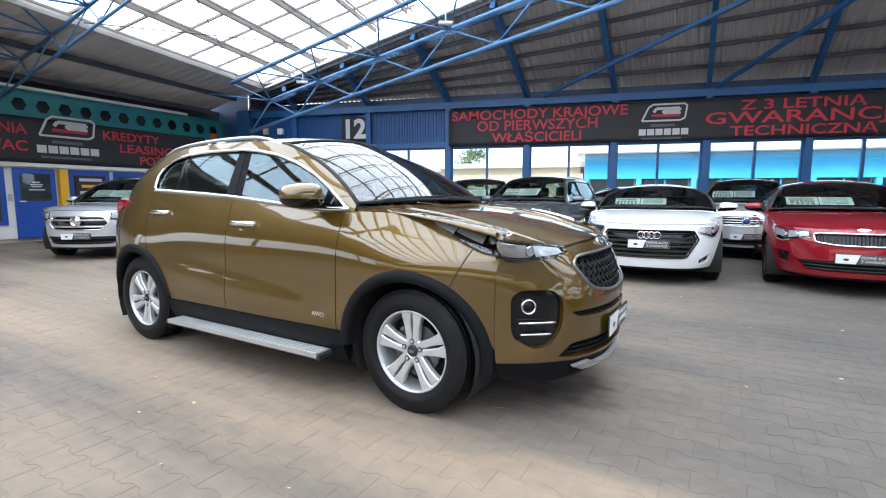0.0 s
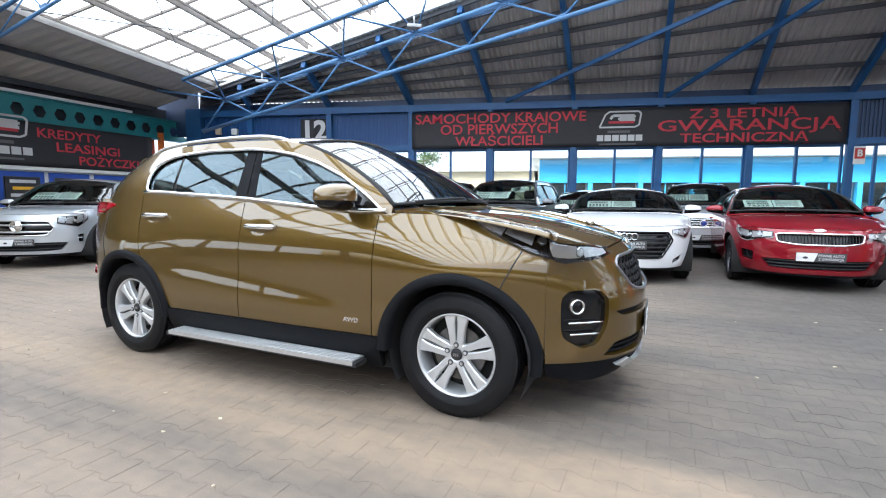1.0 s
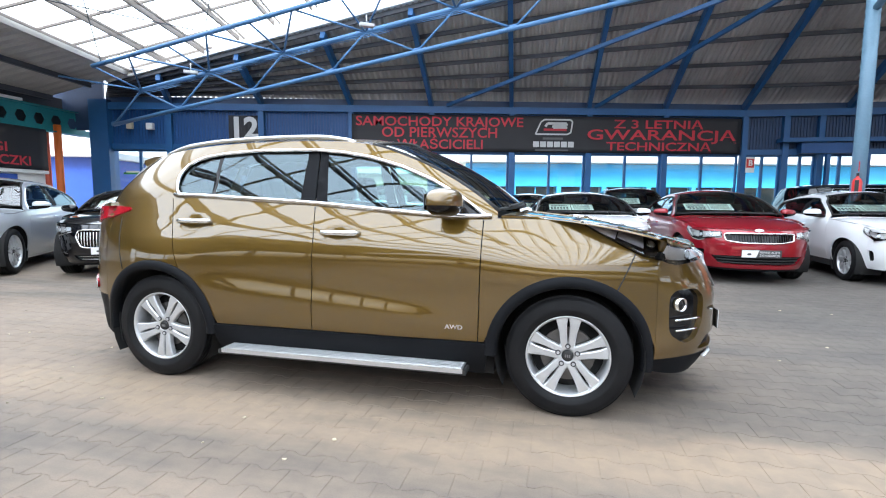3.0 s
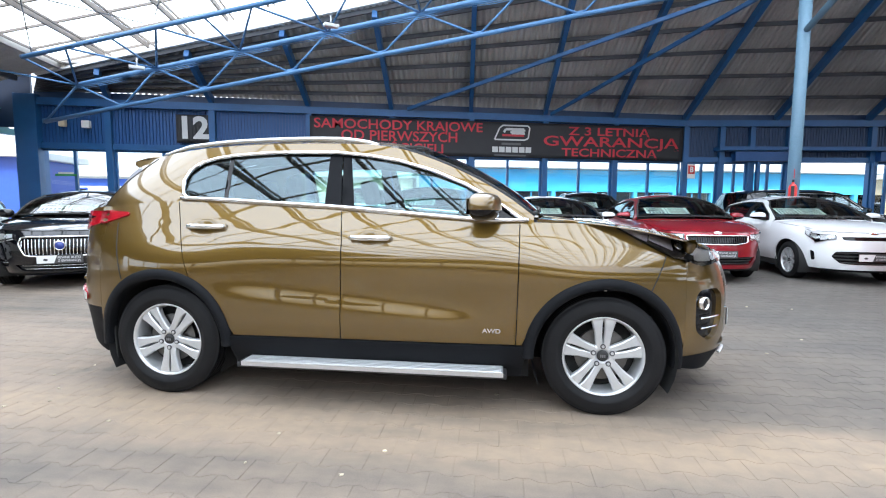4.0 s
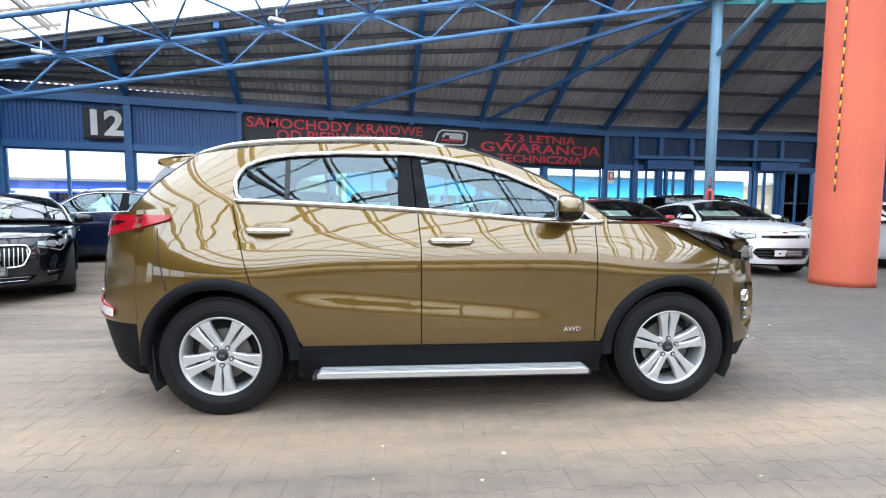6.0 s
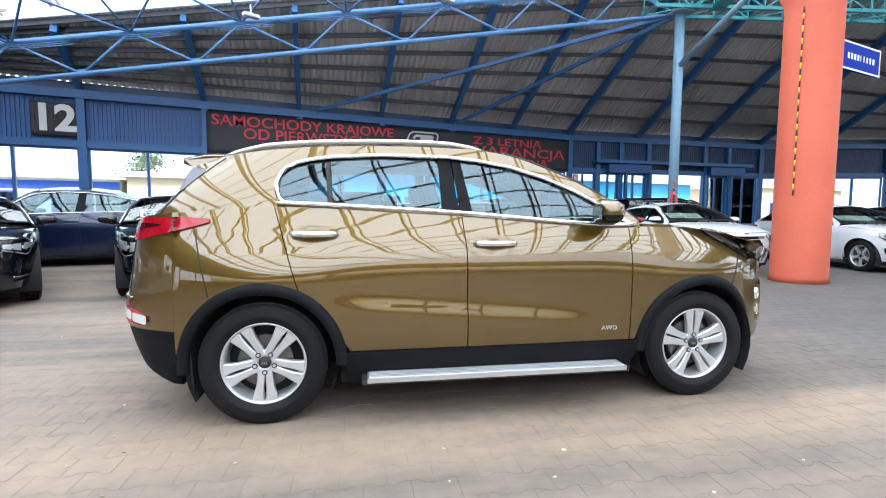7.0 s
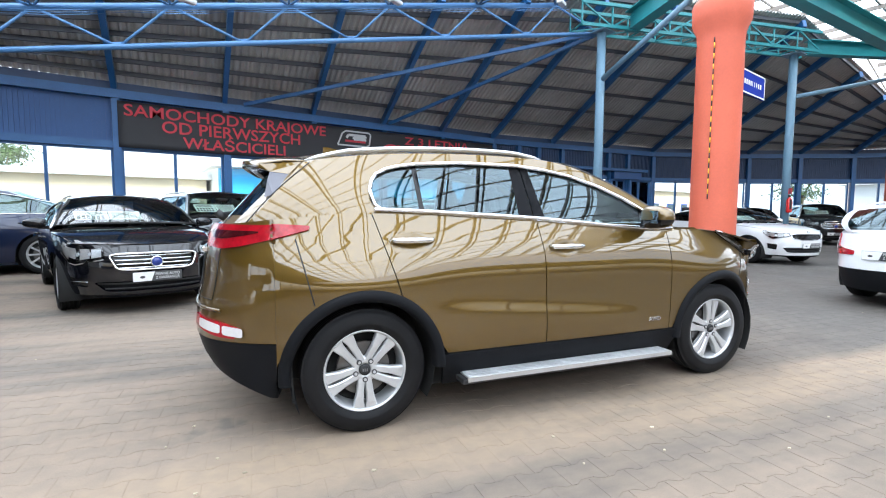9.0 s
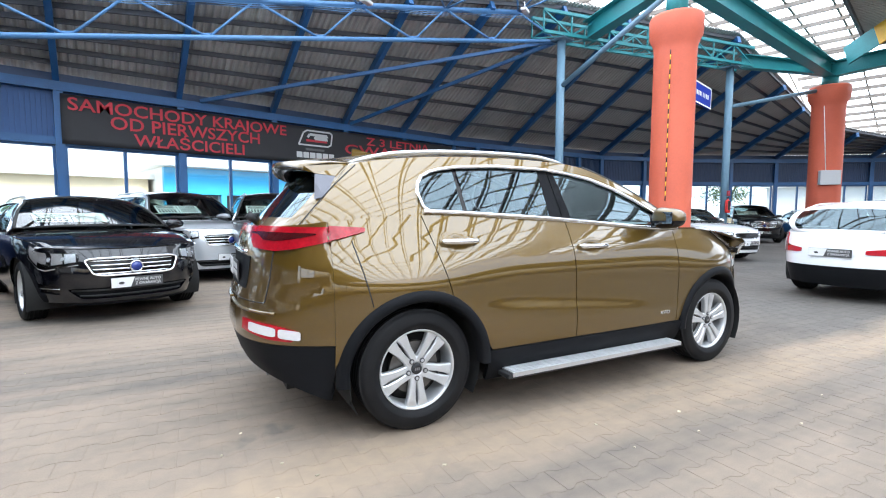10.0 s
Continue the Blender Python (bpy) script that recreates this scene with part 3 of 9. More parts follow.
def glazing():
    base = thing("ceiling_glazing", "translucent white roof glazing on grey-brown bars", "ceiling", kind="structure")
    bm = bmesh.new()
    xs = list(np.arange(SKY_X0, 5.3, 1.1))
    for x0, x1 in zip(xs, xs[1:]):
        y1 = min(hip_y(x0), 14.3)
        y2 = min(hip_y(x1), 14.3)
        add_plate(bm, [(x0 + 0.03, -15.5, sky_z(x0 + 0.03) + 0.12), (x1 - 0.03, -15.5, sky_z(x1 - 0.03) + 0.12), (x1 - 0.03, y2, sky_z(x1 - 0.03) + 0.12), (x0 + 0.03, y1, sky_z(x0 + 0.03) + 0.12)], 0.01, (-SKY_SLOPE, 0, 1))
    part("glazing_panes", bm, M_SKYGLASS, base).visible_shadow = False
    bm = bmesh.new()
    for x in xs:
        y1 = min(hip_y(x), 14.3)
        add_beam(bm, (x, -15.5, sky_z(x) + 0.06), (x, y1, sky_z(x) + 0.06), 0.055, 0.12)
        add_beam(bm, (x + 0.16, -15.5, sky_z(x + 0.16) + 0.02), (x + 0.16, y1, sky_z(x + 0.16) + 0.02), 0.035, 0.05)
    part("purlin", bm, M_GLAZEBAR, base)
    bm = bmesh.new()
    for y in np.arange(-15.1, 14.4, 1.05):
        x1 = (15.3 - y) / 0.3181 - 10.9
        x1 = min(x1, 5.1)
        if x1 > SKY_X0 + 0.3:
            add_beam(bm, (SKY_X0, y, sky_z(SKY_X0) + 0.12), (x1, y, sky_z(x1) + 0.12), 0.05, 0.05)
    part("glazing_bar", bm, M_GLAZEBAR, base)


glazing()


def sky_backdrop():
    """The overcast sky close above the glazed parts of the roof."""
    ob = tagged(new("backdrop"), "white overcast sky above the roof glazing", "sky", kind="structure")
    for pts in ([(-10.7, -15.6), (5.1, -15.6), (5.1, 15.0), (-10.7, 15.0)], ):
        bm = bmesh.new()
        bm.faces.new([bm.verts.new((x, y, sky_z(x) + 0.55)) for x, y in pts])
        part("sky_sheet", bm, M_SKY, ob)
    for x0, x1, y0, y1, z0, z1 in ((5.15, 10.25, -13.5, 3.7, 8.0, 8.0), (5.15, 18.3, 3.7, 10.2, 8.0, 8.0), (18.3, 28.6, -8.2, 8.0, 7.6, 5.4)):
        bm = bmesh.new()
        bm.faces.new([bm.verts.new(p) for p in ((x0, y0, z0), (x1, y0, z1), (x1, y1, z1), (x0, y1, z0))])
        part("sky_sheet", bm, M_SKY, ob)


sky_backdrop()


def far_sky():
    """White overcast sky low over the yard, far behind the buildings."""
    ob = tagged(new("backdrop_far"), "white overcast sky behind the market buildings", "sky", kind="structure")
    for a, b in (((-90, 75), (90, 75)), ((90, 75), (90, -60)), ((-90, -60), (-90, 75))):
        bm = bmesh.new()
        bm.faces.new([bm.verts.new(p) for p in ((*a, -1), (*b, -1), (*b, 45), (*a, 45))])
        part("sky_sheet", bm, M_SKY_FAR, ob)


far_sky()


def second_glazing():
    """Flat and sloping glazing beyond the columns, with a strip of roof sheets between."""
    base = thing("ceiling_glazing_far", "translucent white glazing strips over the far hall", "ceiling", kind="structure")
    bm = bmesh.new()
    for x in np.arange(5.3, 18.3, 1.15):
        add_beam(bm, (x, 3.7, 7.35), (x, 9.9, 7.35), 0.07, 0.12)
    for y in np.arange(3.9, 9.9, 1.0):
        add_beam(bm, (5.2, y, 7.42), (18.2, y, 7.42), 0.05, 0.05)
    for x in np.arange(5.4, 10.3, 1.1):
        add_beam(bm, (x, -13.5, 7.35), (x, 3.7, 7.35), 0.09, 0.14)
    for y in np.arange(-13.3, 3.7, 1.05):
        add_beam(bm, (5.2, y, 7.42), (10.25, y, 7.42), 0.05, 0.05)
    for x in np.arange(18.3, 28.4, 0.9):
        z = 7.35 - 0.225 * (x - 18.3)
        add_beam(bm, (x, -8.0, z), (x, 6.0, z), 0.09, 0.14)
    for y in np.arange(-7.6, 6.2, 1.15):
        add_beam(bm, (18.3, y, 7.42), (28.2, y, 5.19), 0.05, 0.05)
    part("glazing_bar", bm, M_GLAZEBAR, base)
    bm = bmesh.new()
    for x in np.arange(10.3, 18.2, 0.16):
        add_box(bm, x, x + 0.09, -13.5, 3.7, 7.36, 7.40)
    add_box(bm, 10.25, 18.3, -13.5, 3.7, 7.40, 7.46)
    part("roof_sheet", bm, M_ROOF, base)
    bm = bmesh.new()
    for y in (-10, -6, -2.6, -0.9, 0.8, 2.4, 3.6):
        add_beam(bm, (5.2, y, 7.29), (18.2, y, 7.29), 0.09, 0.14)
    part("purlin", bm, M_PURLIN, base)
    bm = bmesh.new()
    add_box(bm, 5.1, 5.14, -13.5, 10.0, 7.3, 9.5)
    add_box(bm, 18.3, 30.9, -18.5, -8.3, 5.6, 5.66)
    part("closing_sheet", bm, M_ROOF, base)


second_glazing()


# pale flashing along the upper edge of the back slope
def hip_edge():
    base = thing("trim_hip", "pale sheet-metal flashing along the glazing edge", "trim", kind="structure")
    bm = bmesh.new()
    a, b = Vector((-10.9, 14.6, back_z(14.6) + 0.17)), Vector((6.86, 8.95, back_z(8.95) + 0.17))
    add_beam(bm, a, b, 0.16, 0.06)
    part("flashing", bm, M_WHITE, base)


hip_edge()


# ---------- blue tube truss from the corner column to the free-standing column ----------
def truss(a, b, bays, drop, side, up_off, thick=0.065):
    """A three-chord tube truss: one lower chord, two upper chords, zigzag webs."""
    base = thing("roof_truss", "light blue steel tube truss under the glazing edge", "roof truss")
    a, b = Vector(a), Vector(b)
    d = (b - a).normalized()
    s = Vector((d.y, -d.x, 0)).normalized()  # towards the hall's middle
    low = [a.lerp(b, i / bays) for i in range(bays + 1)]
    up1 = [p + Vector((0, 0, drop)) - s * up_off + d * 0.9 for p in low]
    up2 = [p + Vector((0, 0, drop * 1.35)) + s * side + d * 0.9 for p in low]
    bm = bmesh.new()
    add_tube(bm, low[0], low[-1], thick * 0.8, 10)
    part("lower_chord", bm, M_BLUE_TUBE, base)
    bm = bmesh.new()
    add_tube(bm, up1[0], up1[-2], thick, 12)
    part("upper_chord", bm, M_BLUE_TUBE, base)
    bm = bmesh.new()
    add_tube(bm, up2[0], up2[-2], thick * 0.8, 10)
    part("upper_chord", bm, M_BLUE_TUBE, base)
    for i in range(bays):
        bm = bmesh.new()
        add_tube(bm, low[i], up1[i], thick * 0.42, 6)
        add_tube(bm, up1[i], low[i + 1], thick * 0.42, 6)
        part("web", bm, M_BLUE_TUBE, base)
        bm = bmesh.new()
        add_tube(bm, up1[i], up2[i], 0.024, 6)
        add_tube(bm, up1[i], up2[i] + (up2[1] - up2[0]) * 0.5, 0.024, 6)
        add_tube(bm, up1[i], up2[i] - (up2[1] - up2[0]) * 0.5, 0.024, 6)
        part("web", bm, M_BLUE_TUBE, base)
        bm = bmesh.new()
        add_box(bm, -0.09, 0.09, -0.008, 0.008, -0.02, 0.09, Matrix.Translation(low[i]) @ d.to_track_quat("X", "Z").to_matrix().to_4x4())
        part("gusset_plate", bm, M_BLUE_TUBE, base)
    return low, up1, up2


truss((-13.0, 8.4, 3.45), (-4.5, 6.6, 5.45), 6, 0.55, 0.9, 0.1, 0.038)
LOW, UP1, UP2 = truss((-10.4, 13.95, 3.30), (6.70, 9.05, 6.05), 8, 0.78, 1.3, 0.1)


# ---------- columns ----------
def column(x, y, top, r, group):
    base = thing("steel_column", "grey-blue round steel column on the paving", "column", group, m=pose(x, y, 0))
    bm = bmesh.new()
    add_lathe(bm, [(0, 0.02), (r, 0.02), (r, top), (0, top)], 20)
    part("shaft", bm, M_GREYBLUE, base)
    part("base_plate", box(-0.22, 0.22, -0.22, 0.22, 0, 0.02), M_GREYBLUE, base)
    part("head_plate", box(-0.25, 0.25, -0.25, 0.25, top, top + 0.03), M_GREYBLUE, base)
    return base


COLS = [(6.6, 8.9), (12.75, 6.45)]
for x, y in COLS:
    column(x, y, 6.0, 0.115, "steel columns of the hall")


def box_truss(a, b, z0, z1, w, bays):
    """A light four-chord lattice girder lying on the column heads."""
    base = thing("lattice_girder", "teal steel lattice girder on the column heads", "girder")
    a, b = Vector((*a, 0)), Vector((*b, 0))
    d = (b - a).normalized()
    s = Vector((d.y, -d.x, 0)) * (w / 2)
    for sg, z in ((-1, z0), (1, z0), (-1, z1), (1, z1)):
        bm = bmesh.new()
        add_beam(bm, a + s * sg + Vector((0, 0, z)), b + s * sg + Vector((0, 0, z)), 0.08, 0.08)
        part("chord", bm, M_TEAL, base)
    for i in range(bays):
        p, q = a.lerp(b, i / bays), a.lerp(b, (i + 1) / bays)
        lo, hi = (z0, z1) if i % 2 else (z1, z0)
        Z = lambda z: Vector((0, 0, z))
        bars_ = [(p + s * sg + Z(lo), q + s * sg + Z(hi), 0.035, (0, 0, 1)) for sg in (-1, 1)]
        bars_ += [(p + s * sg + Z(z0), p + s * sg + Z(z1), 0.035, (1, 0, 0)) for sg in (-1, 1)]
        bars_ += [(p - s + Z(z0), q + s + Z(z0), 0.03, (0, 0, 1)), (p + s + Z(z0), p - s + Z(z0), 0.03, (0, 0, 1))]
        for a_, b_, w_, up_ in bars_:
            part("web", beam(a_, b_, w_, w_, up_), M_TEAL, base)


box_truss((5.9, 9.2), (13.3, 6.2), 6.07, 6.62, 0.6, 9)
for a, b in (((6.6, 8.9, 4.75), (5.65, 5.6, 5.95)), ((12.75, 6.45, 4.75), (16.6, 4.5, 5.65))):
    st_ = thing("strut", "grey-blue raking tube between column and pillar", "strut", "raking struts")
    part("tube", tube(a, b, 0.065, 12), M_GREYBLUE, st_)

# corner post of the back wall
tagged(part("corner_post", box(-11.75, -11.2, 14.9, 15.35, 0, 4.2, 0.01), M_BLUE), "wide blue steel corner post of the hall", "post", kind="structure")


# ---------- red pillars and the teal roof girders ----------
def pillar(x, y, top, r, seat=0.35):
    base = thing("round_pillar", "terracotta red round concrete pillar with a flared head", "pillar", "red pillars", m=pose(x, y, 0))
    bm = bmesh.new()
    add_lathe(bm, [(0, 0), (r * 1.03, 0), (r, 0.1), (r * 0.985, top - 0.75), (r * 1.02, top - 0.6), (r * 1.22, top - 0.4), (r * 1.24, top - 0.06), (r * 1.18, top), (0, top)], 40)
    part("shaft", bm, M_RED_PILLAR, base)
    bm = bmesh.new()
    add_lathe(bm, [(0, top), (r * 0.5, top), (r * 0.5, top + seat), (0, top + seat)], 16)
    part("bearing", bm, M_TEAL, base)
    return base


PIL1, PIL2 = (5.65, 5.45), (16.7, 4.4)
pillar(*PIL1, 5.38, 0.43, 0.69)
pillar(*PIL2, 5.72, 0.50)


def girder(a, b, z, w=0.34, h=0.5):
    base = thing("roof_girder", "teal painted steel roof girder over the pillars", "girder", "teal girders")
    bm = bmesh.new()
    for dz in (-h / 2, h / 2):
        add_beam(bm, (*a, z + dz), (*b, z + dz), w, 0.03)
    part("flange", bm, M_TEAL, base)
    bm = bmesh.new()
    add_beam(bm, (*a, z), (*b, z), 0.03, h - 0.03)
    part("web", bm, M_TEAL, base)
    return base


girder(PIL1, PIL2, 6.32)
girder(PIL1, (7.3, 8.5), 6.32)
girder(PIL1, (3.9, 2.6), 6.9, 0.3, 0.4)
girder(PIL2, (13.4, 6.3), 6.32, 0.28, 0.4)
girder(PIL2, (14.6, -3.5), 6.32)


def yellow_bracket():
    """A raking castellated beam from the second pillar up to the roof, its upper part yellow."""
    a, b = Vector((15.9, 3.9, 6.5)), Vector((13.2, -0.2, 8.2))
    d = (b - a).normalized()
    s = d.cross(Vector((0, 0, 1))).normalized()
    m = Matrix.Translation(a) @ Matrix((d, s.cross(d), s)).transposed().to_4x4()
    base = thing("castellated_bracket", "teal and yellow raking steel bracket with round openings", "bracket")
    L, h, r = (b - a).length, 0.62, 0.20
    part("foot", box(0, 1.0, -h / 2, h / 2, -0.03, 0.03, m=m), M_TEAL, base)
    x = 1.0
    while x < L:
        bm = bmesh.new()
        o = [(x + 0.5 + k, v) for k, v in ((0.5, 0), (0.5, h / 2), (0, h / 2), (-0.5, h / 2), (-0.5, 0), (-0.5, -h / 2), (0, -h / 2), (0.5, -h / 2))]
        c = [(x + 0.5 + r * math.cos(i * math.pi / 4), r * math.sin(i * math.pi / 4)) for i in range(8)]
        rows = [[bm.verts.new((p, q, z)) for p, q in l] for l in (o, c) for z in (0.03, -0.03)]
        ot, ob_, ct, cb = rows
        for i in range(8):
            k = (i + 1) % 8
            for f in ((ot[i], ot[k], ct[k], ct[i]), (ob_[k], ob_[i], cb[i], cb[k]), (ct[i], ct[k], cb[k], cb[i]), (ot[k], ot[i], ob_[i], ob_[k])):
                bm.faces.new(f)
        bm.transform(m)
        part("web", bm, M_YELLOW, base, "yellow painted web with an opening")
        x += 1.0


yellow_bracket()


# ---------- left side: teal castellated beam, kiosk and banner ----------
def left_m(y, z, off=0.0):
    """A pose on the left line: local x runs along it towards the corner, local y up, local z into the hall."""
    d = (Vector(LW[1]) - Vector(LW[0])).normalized()
    ang = math.atan2(d.y, d.x)
    n = Vector((d.y, -d.x, 0))
    p = Vector((left_x(y), y, z)) + n * off
    return Matrix.Translation(p) @ Matrix(((d.x, 0, n.x, 0), (d.y, 0, n.y, 0), (0, 1, 0, 0), (0, 0, 0, 1)))


def castellated_beam():
    base = thing("castellated_beam", "teal castellated steel beam with hexagonal openings", "beam", m=left_m(2.0, 3.13, 0.1))
    L = 13.9
    bm = bmesh.new()
    pitch, h, r = 0.50, 0.66, 0.16
    x = 0.0
    zc = h / 2
    while x < L:
        cx = x + pitch / 2
        outer = [(x, 0), (x + pitch, 0), (x + pitch, h), (x, h)]
        hexa = [(cx + r * math.cos(math.radians(a)), zc + r * 1.1 * math.sin(math.radians(a))) for a in range(0, 360, 60)]
        V = lambda p, z: bm.verts.new((p[0], p[1], z))
        for z, flip in ((0.0, False), (-0.02, True)):
            o, hx = [V(p, z) for p in outer], [V(p, z) for p in hexa]
            # outer corners: 0 low left, 1 low right, 2 top right, 3 top left; hexagon starts at +x
            quads = [(o[1], o[2], hx[0]), (o[2], hx[1], hx[0]), (o[2], o[3], hx[2], hx[1]), (o[3], hx[3], hx[2]), (o[3], o[0], hx[3]), (o[0], hx[4], hx[3]), (o[0], o[1], hx[5], hx[4]), (o[1], hx[0], hx[5])]
            for q in quads:
                bm.faces.new(q[::-1] if flip else q)
            if not flip:
                front = hx
        for i in range(6):
            bm.faces.new((front[(i + 1) % 6], front[i], hx[i], hx[(i + 1) % 6]))
        x += pitch
    part("web", bm, M_TEAL, base)
    part("flange", box(0, L, 0, 0.03, -0.12, 0.10), M_TEAL, base)
    part("flange", box(0, L, h, h + 0.03, -0.12, 0.10), M_TEAL, base)
    part("gutter", box(0, L - 2.2, h + 0.035, h + 0.10, -0.05, 0.16), M_WHITE, base)
    part("backing", box(-16.5, L, 0.03, h + 0.42, -0.4, -0.36), M_PURLIN, base)


castellated_beam()


def logo_shape(base, cx, cy, w, z, m):
    """The dealer's sign as plain shapes: an open rounded badge outline, a red bar and grey bars for its lettering."""
    h = w * 0.42
    bm = bmesh.new()
    t = w * 0.05
    pts = [(-0.5, -0.42), (-0.36, 0.34), (-0.26, 0.5), (0.44, 0.5), (0.5, 0.38), (0.46, -0.30), (0.36, -0.42)]
    pts = [(cx + a * w, cy + 0.42 * w + b * h) for a, b in pts]
    for a, b in zip(pts, pts[1:] + pts[:1]):
        add_beam(bm, (a[0], a[1], z), (b[0], b[1], z), t * 0.8, 0.006, up=(0, 0, 1))
    pts = [(-0.24, 0.06), (-0.18, 0.26), (0.34, 0.26), (0.34, 0.14), (-0.02, 0.14), (-0.02, 0.0), (0.36, 0.0)]
    pts = [(cx + a * w, cy + 0.42 * w + b * h) for a, b in pts]
    for a, b in zip(pts, pts[1:]):
        add_beam(bm, (a[0], a[1], z), (b[0], b[1], z), t * 1.3, 0.006, up=(0, 0, 1))
    bm.transform(m)
    part("badge_outline", bm, M_BAN_WHITE, base, "pale badge outline")
    bm = bmesh.new()
    add_box(bm, cx - 0.28 * w, cx + 0.34 * w, cy + 0.42 * w - 0.2 * h, cy + 0.42 * w - 0.06 * h, z - 0.003, z + 0.003)
    bm.transform(m)
    part("badge_bar", bm, M_BAN_RED, base, "red bar")
    bm = bmesh.new()
    add_box(bm, cx - 0.3 * w, cx + 0.25 * w, cy + 0.1 * w, cy + 0.16 * w, z - 0.003, z + 0.003)
    add_box(bm, cx - 0.5 * w, cx + 0.4 * w, cy - 0.20 * w, cy - 0.16 * w, z - 0.003, z + 0.003)
    bm.transform(m)
    part("lettering_bar", bm, M_BAN_GREY, base, "grey bar of small lettering")
    bm = bmesh.new()
    for i in range(6):
        x0 = cx - 0.56 * w + i * 0.19 * w
        add_box(bm, x0, x0 + 0.16 * w, cy - 0.10 * w, cy + 0.05 * w, z - 0.003, z + 0.003)
    bm.transform(m)
    part("lettering_bar", bm, M_BAN_WHITE, base, "white bars of the dealer's lettering")


def banner_cloth(base, x0, x1, y0, y1, m, wave=0.012):
    """A thin stretched banner with slight waves."""
    bm = bmesh.new()
    nx, ny = 60, 8
    g = [[bm.verts.new((x0 + (x1 - x0) * i / nx, y0 + (y1 - y0) * j / ny, wave * math.sin(i * 0.8 + j * 0.5) * math.sin(math.pi * j / ny))) for i in range(nx + 1)] for j in range(ny + 1)]
    for j in range(ny):
        for i in range(nx):
            f = bm.faces.new((g[j][i], g[j][i + 1], g[j + 1][i + 1], g[j + 1][i]))
            f.smooth = True
    ex = bmesh.ops.extrude_face_region(bm, geom=bm.faces[:])
    for v in ex["geom"]:
        if isinstance(v, bmesh.types.BMVert):
            v.co.z -= 0.006
    bm.transform(m)
    part("cloth", bm, M_BANNER, base)


def back_banner():
    base = thing("banner", "long black banner with red lettering on the window wall", "banner")
    m = Matrix(((1, 0, 0, 0), (0, 0, -1, WALL_Y - 0.19), (0, 1, 0, 0), (0, 0, 0, 1)))
    banner_cloth(base, -3.92, 8.28, 2.755, BAN_TOP, m)
    T = lambda x, z: m @ Matrix.Translation((x, z, 0.022))
    for text, x, z, w, h in (("SAMOCHODY KRAJOWE", -1.22, 3.645, 5.15, 0.40), ("OD PIERWSZYCH", -1.22, 3.315, 3.55, 0.42), ("WŁAŚCICIELI", -1.2, 2.96, 2.65, 0.40)):
        lettering(text, h, T(x, z), M_BAN_RED, "lettering", base, "red capital lettering", -w, 0.005, split=True)
    for text, x, z, w, h in (("Z 3 LETNIĄ", 5.62, 3.63, 2.85, 0.36), ("GWARANCJĄ", 5.72, 3.30, 4.75, 0.44), ("TECHNICZNĄ", 5.65, 2.95, 3.35, 0.36)):
        lettering(text, h, T(x, z), M_BAN_RED, "lettering", base, "red capital lettering", -w, 0.005, split=True)
    logo_shape(base, 2.32, 3.03, 1.15, 0.022, m)


back_banner()


def number_sign():
    base = thing("number_sign", "black mesh sign with a white figure twelve", "sign")
    m = Matrix(((1, 0, 0, 0), (0, 0, -1, WALL_Y - 0.14), (0, 1, 0, 0), (0, 0, 0, 1)))
    banner_cloth(base, -7.66, -6.78, 2.98, 3.78, m)
    lettering("12", 0.86, m @ Matrix.Translation((-7.2, 3.38, 0.02)), M_BAN_WHITE, "lettering", base, "white figures", -0.74, 0.03, split=True)


number_sign()


def left_banner():
    base = thing("banner", "long black banner with red lettering above the kiosk", "banner")
    m = left_m(2.0, 2.01, 0.24)
    banner_cloth(base, -1.0, 12.3, 0, 1.14, m)
    T = lambda x, z: m @ Matrix.Translation((x, z, 0.022))
    for text, x, z, w, h in (("KREDYTY", 9.85, 0.87, 1.62, 0.34), ("LEASINGI", 10.35, 0.54, 1.72, 0.34), ("POŻYCZKI", 10.92, 0.21, 1.75, 0.34)):
        lettering(text, h, T(x, z), M_BAN_RED, "lettering", base, "red capital lettering", -w, 0.005, split=True)
    for text, x, z, w, h in (("NIA", 7.0, 0.82, 0.56, 0.36), ("/AC", 6.98, 0.40, 0.62, 0.36)):
        lettering(text, h, T(x, z), M_BAN_RED, "lettering", base, "red capital lettering", -w, 0.005, split=True)
    logo_shape(base, 8.2, 0.40, 1.3, 0.022, m)


left_banner()


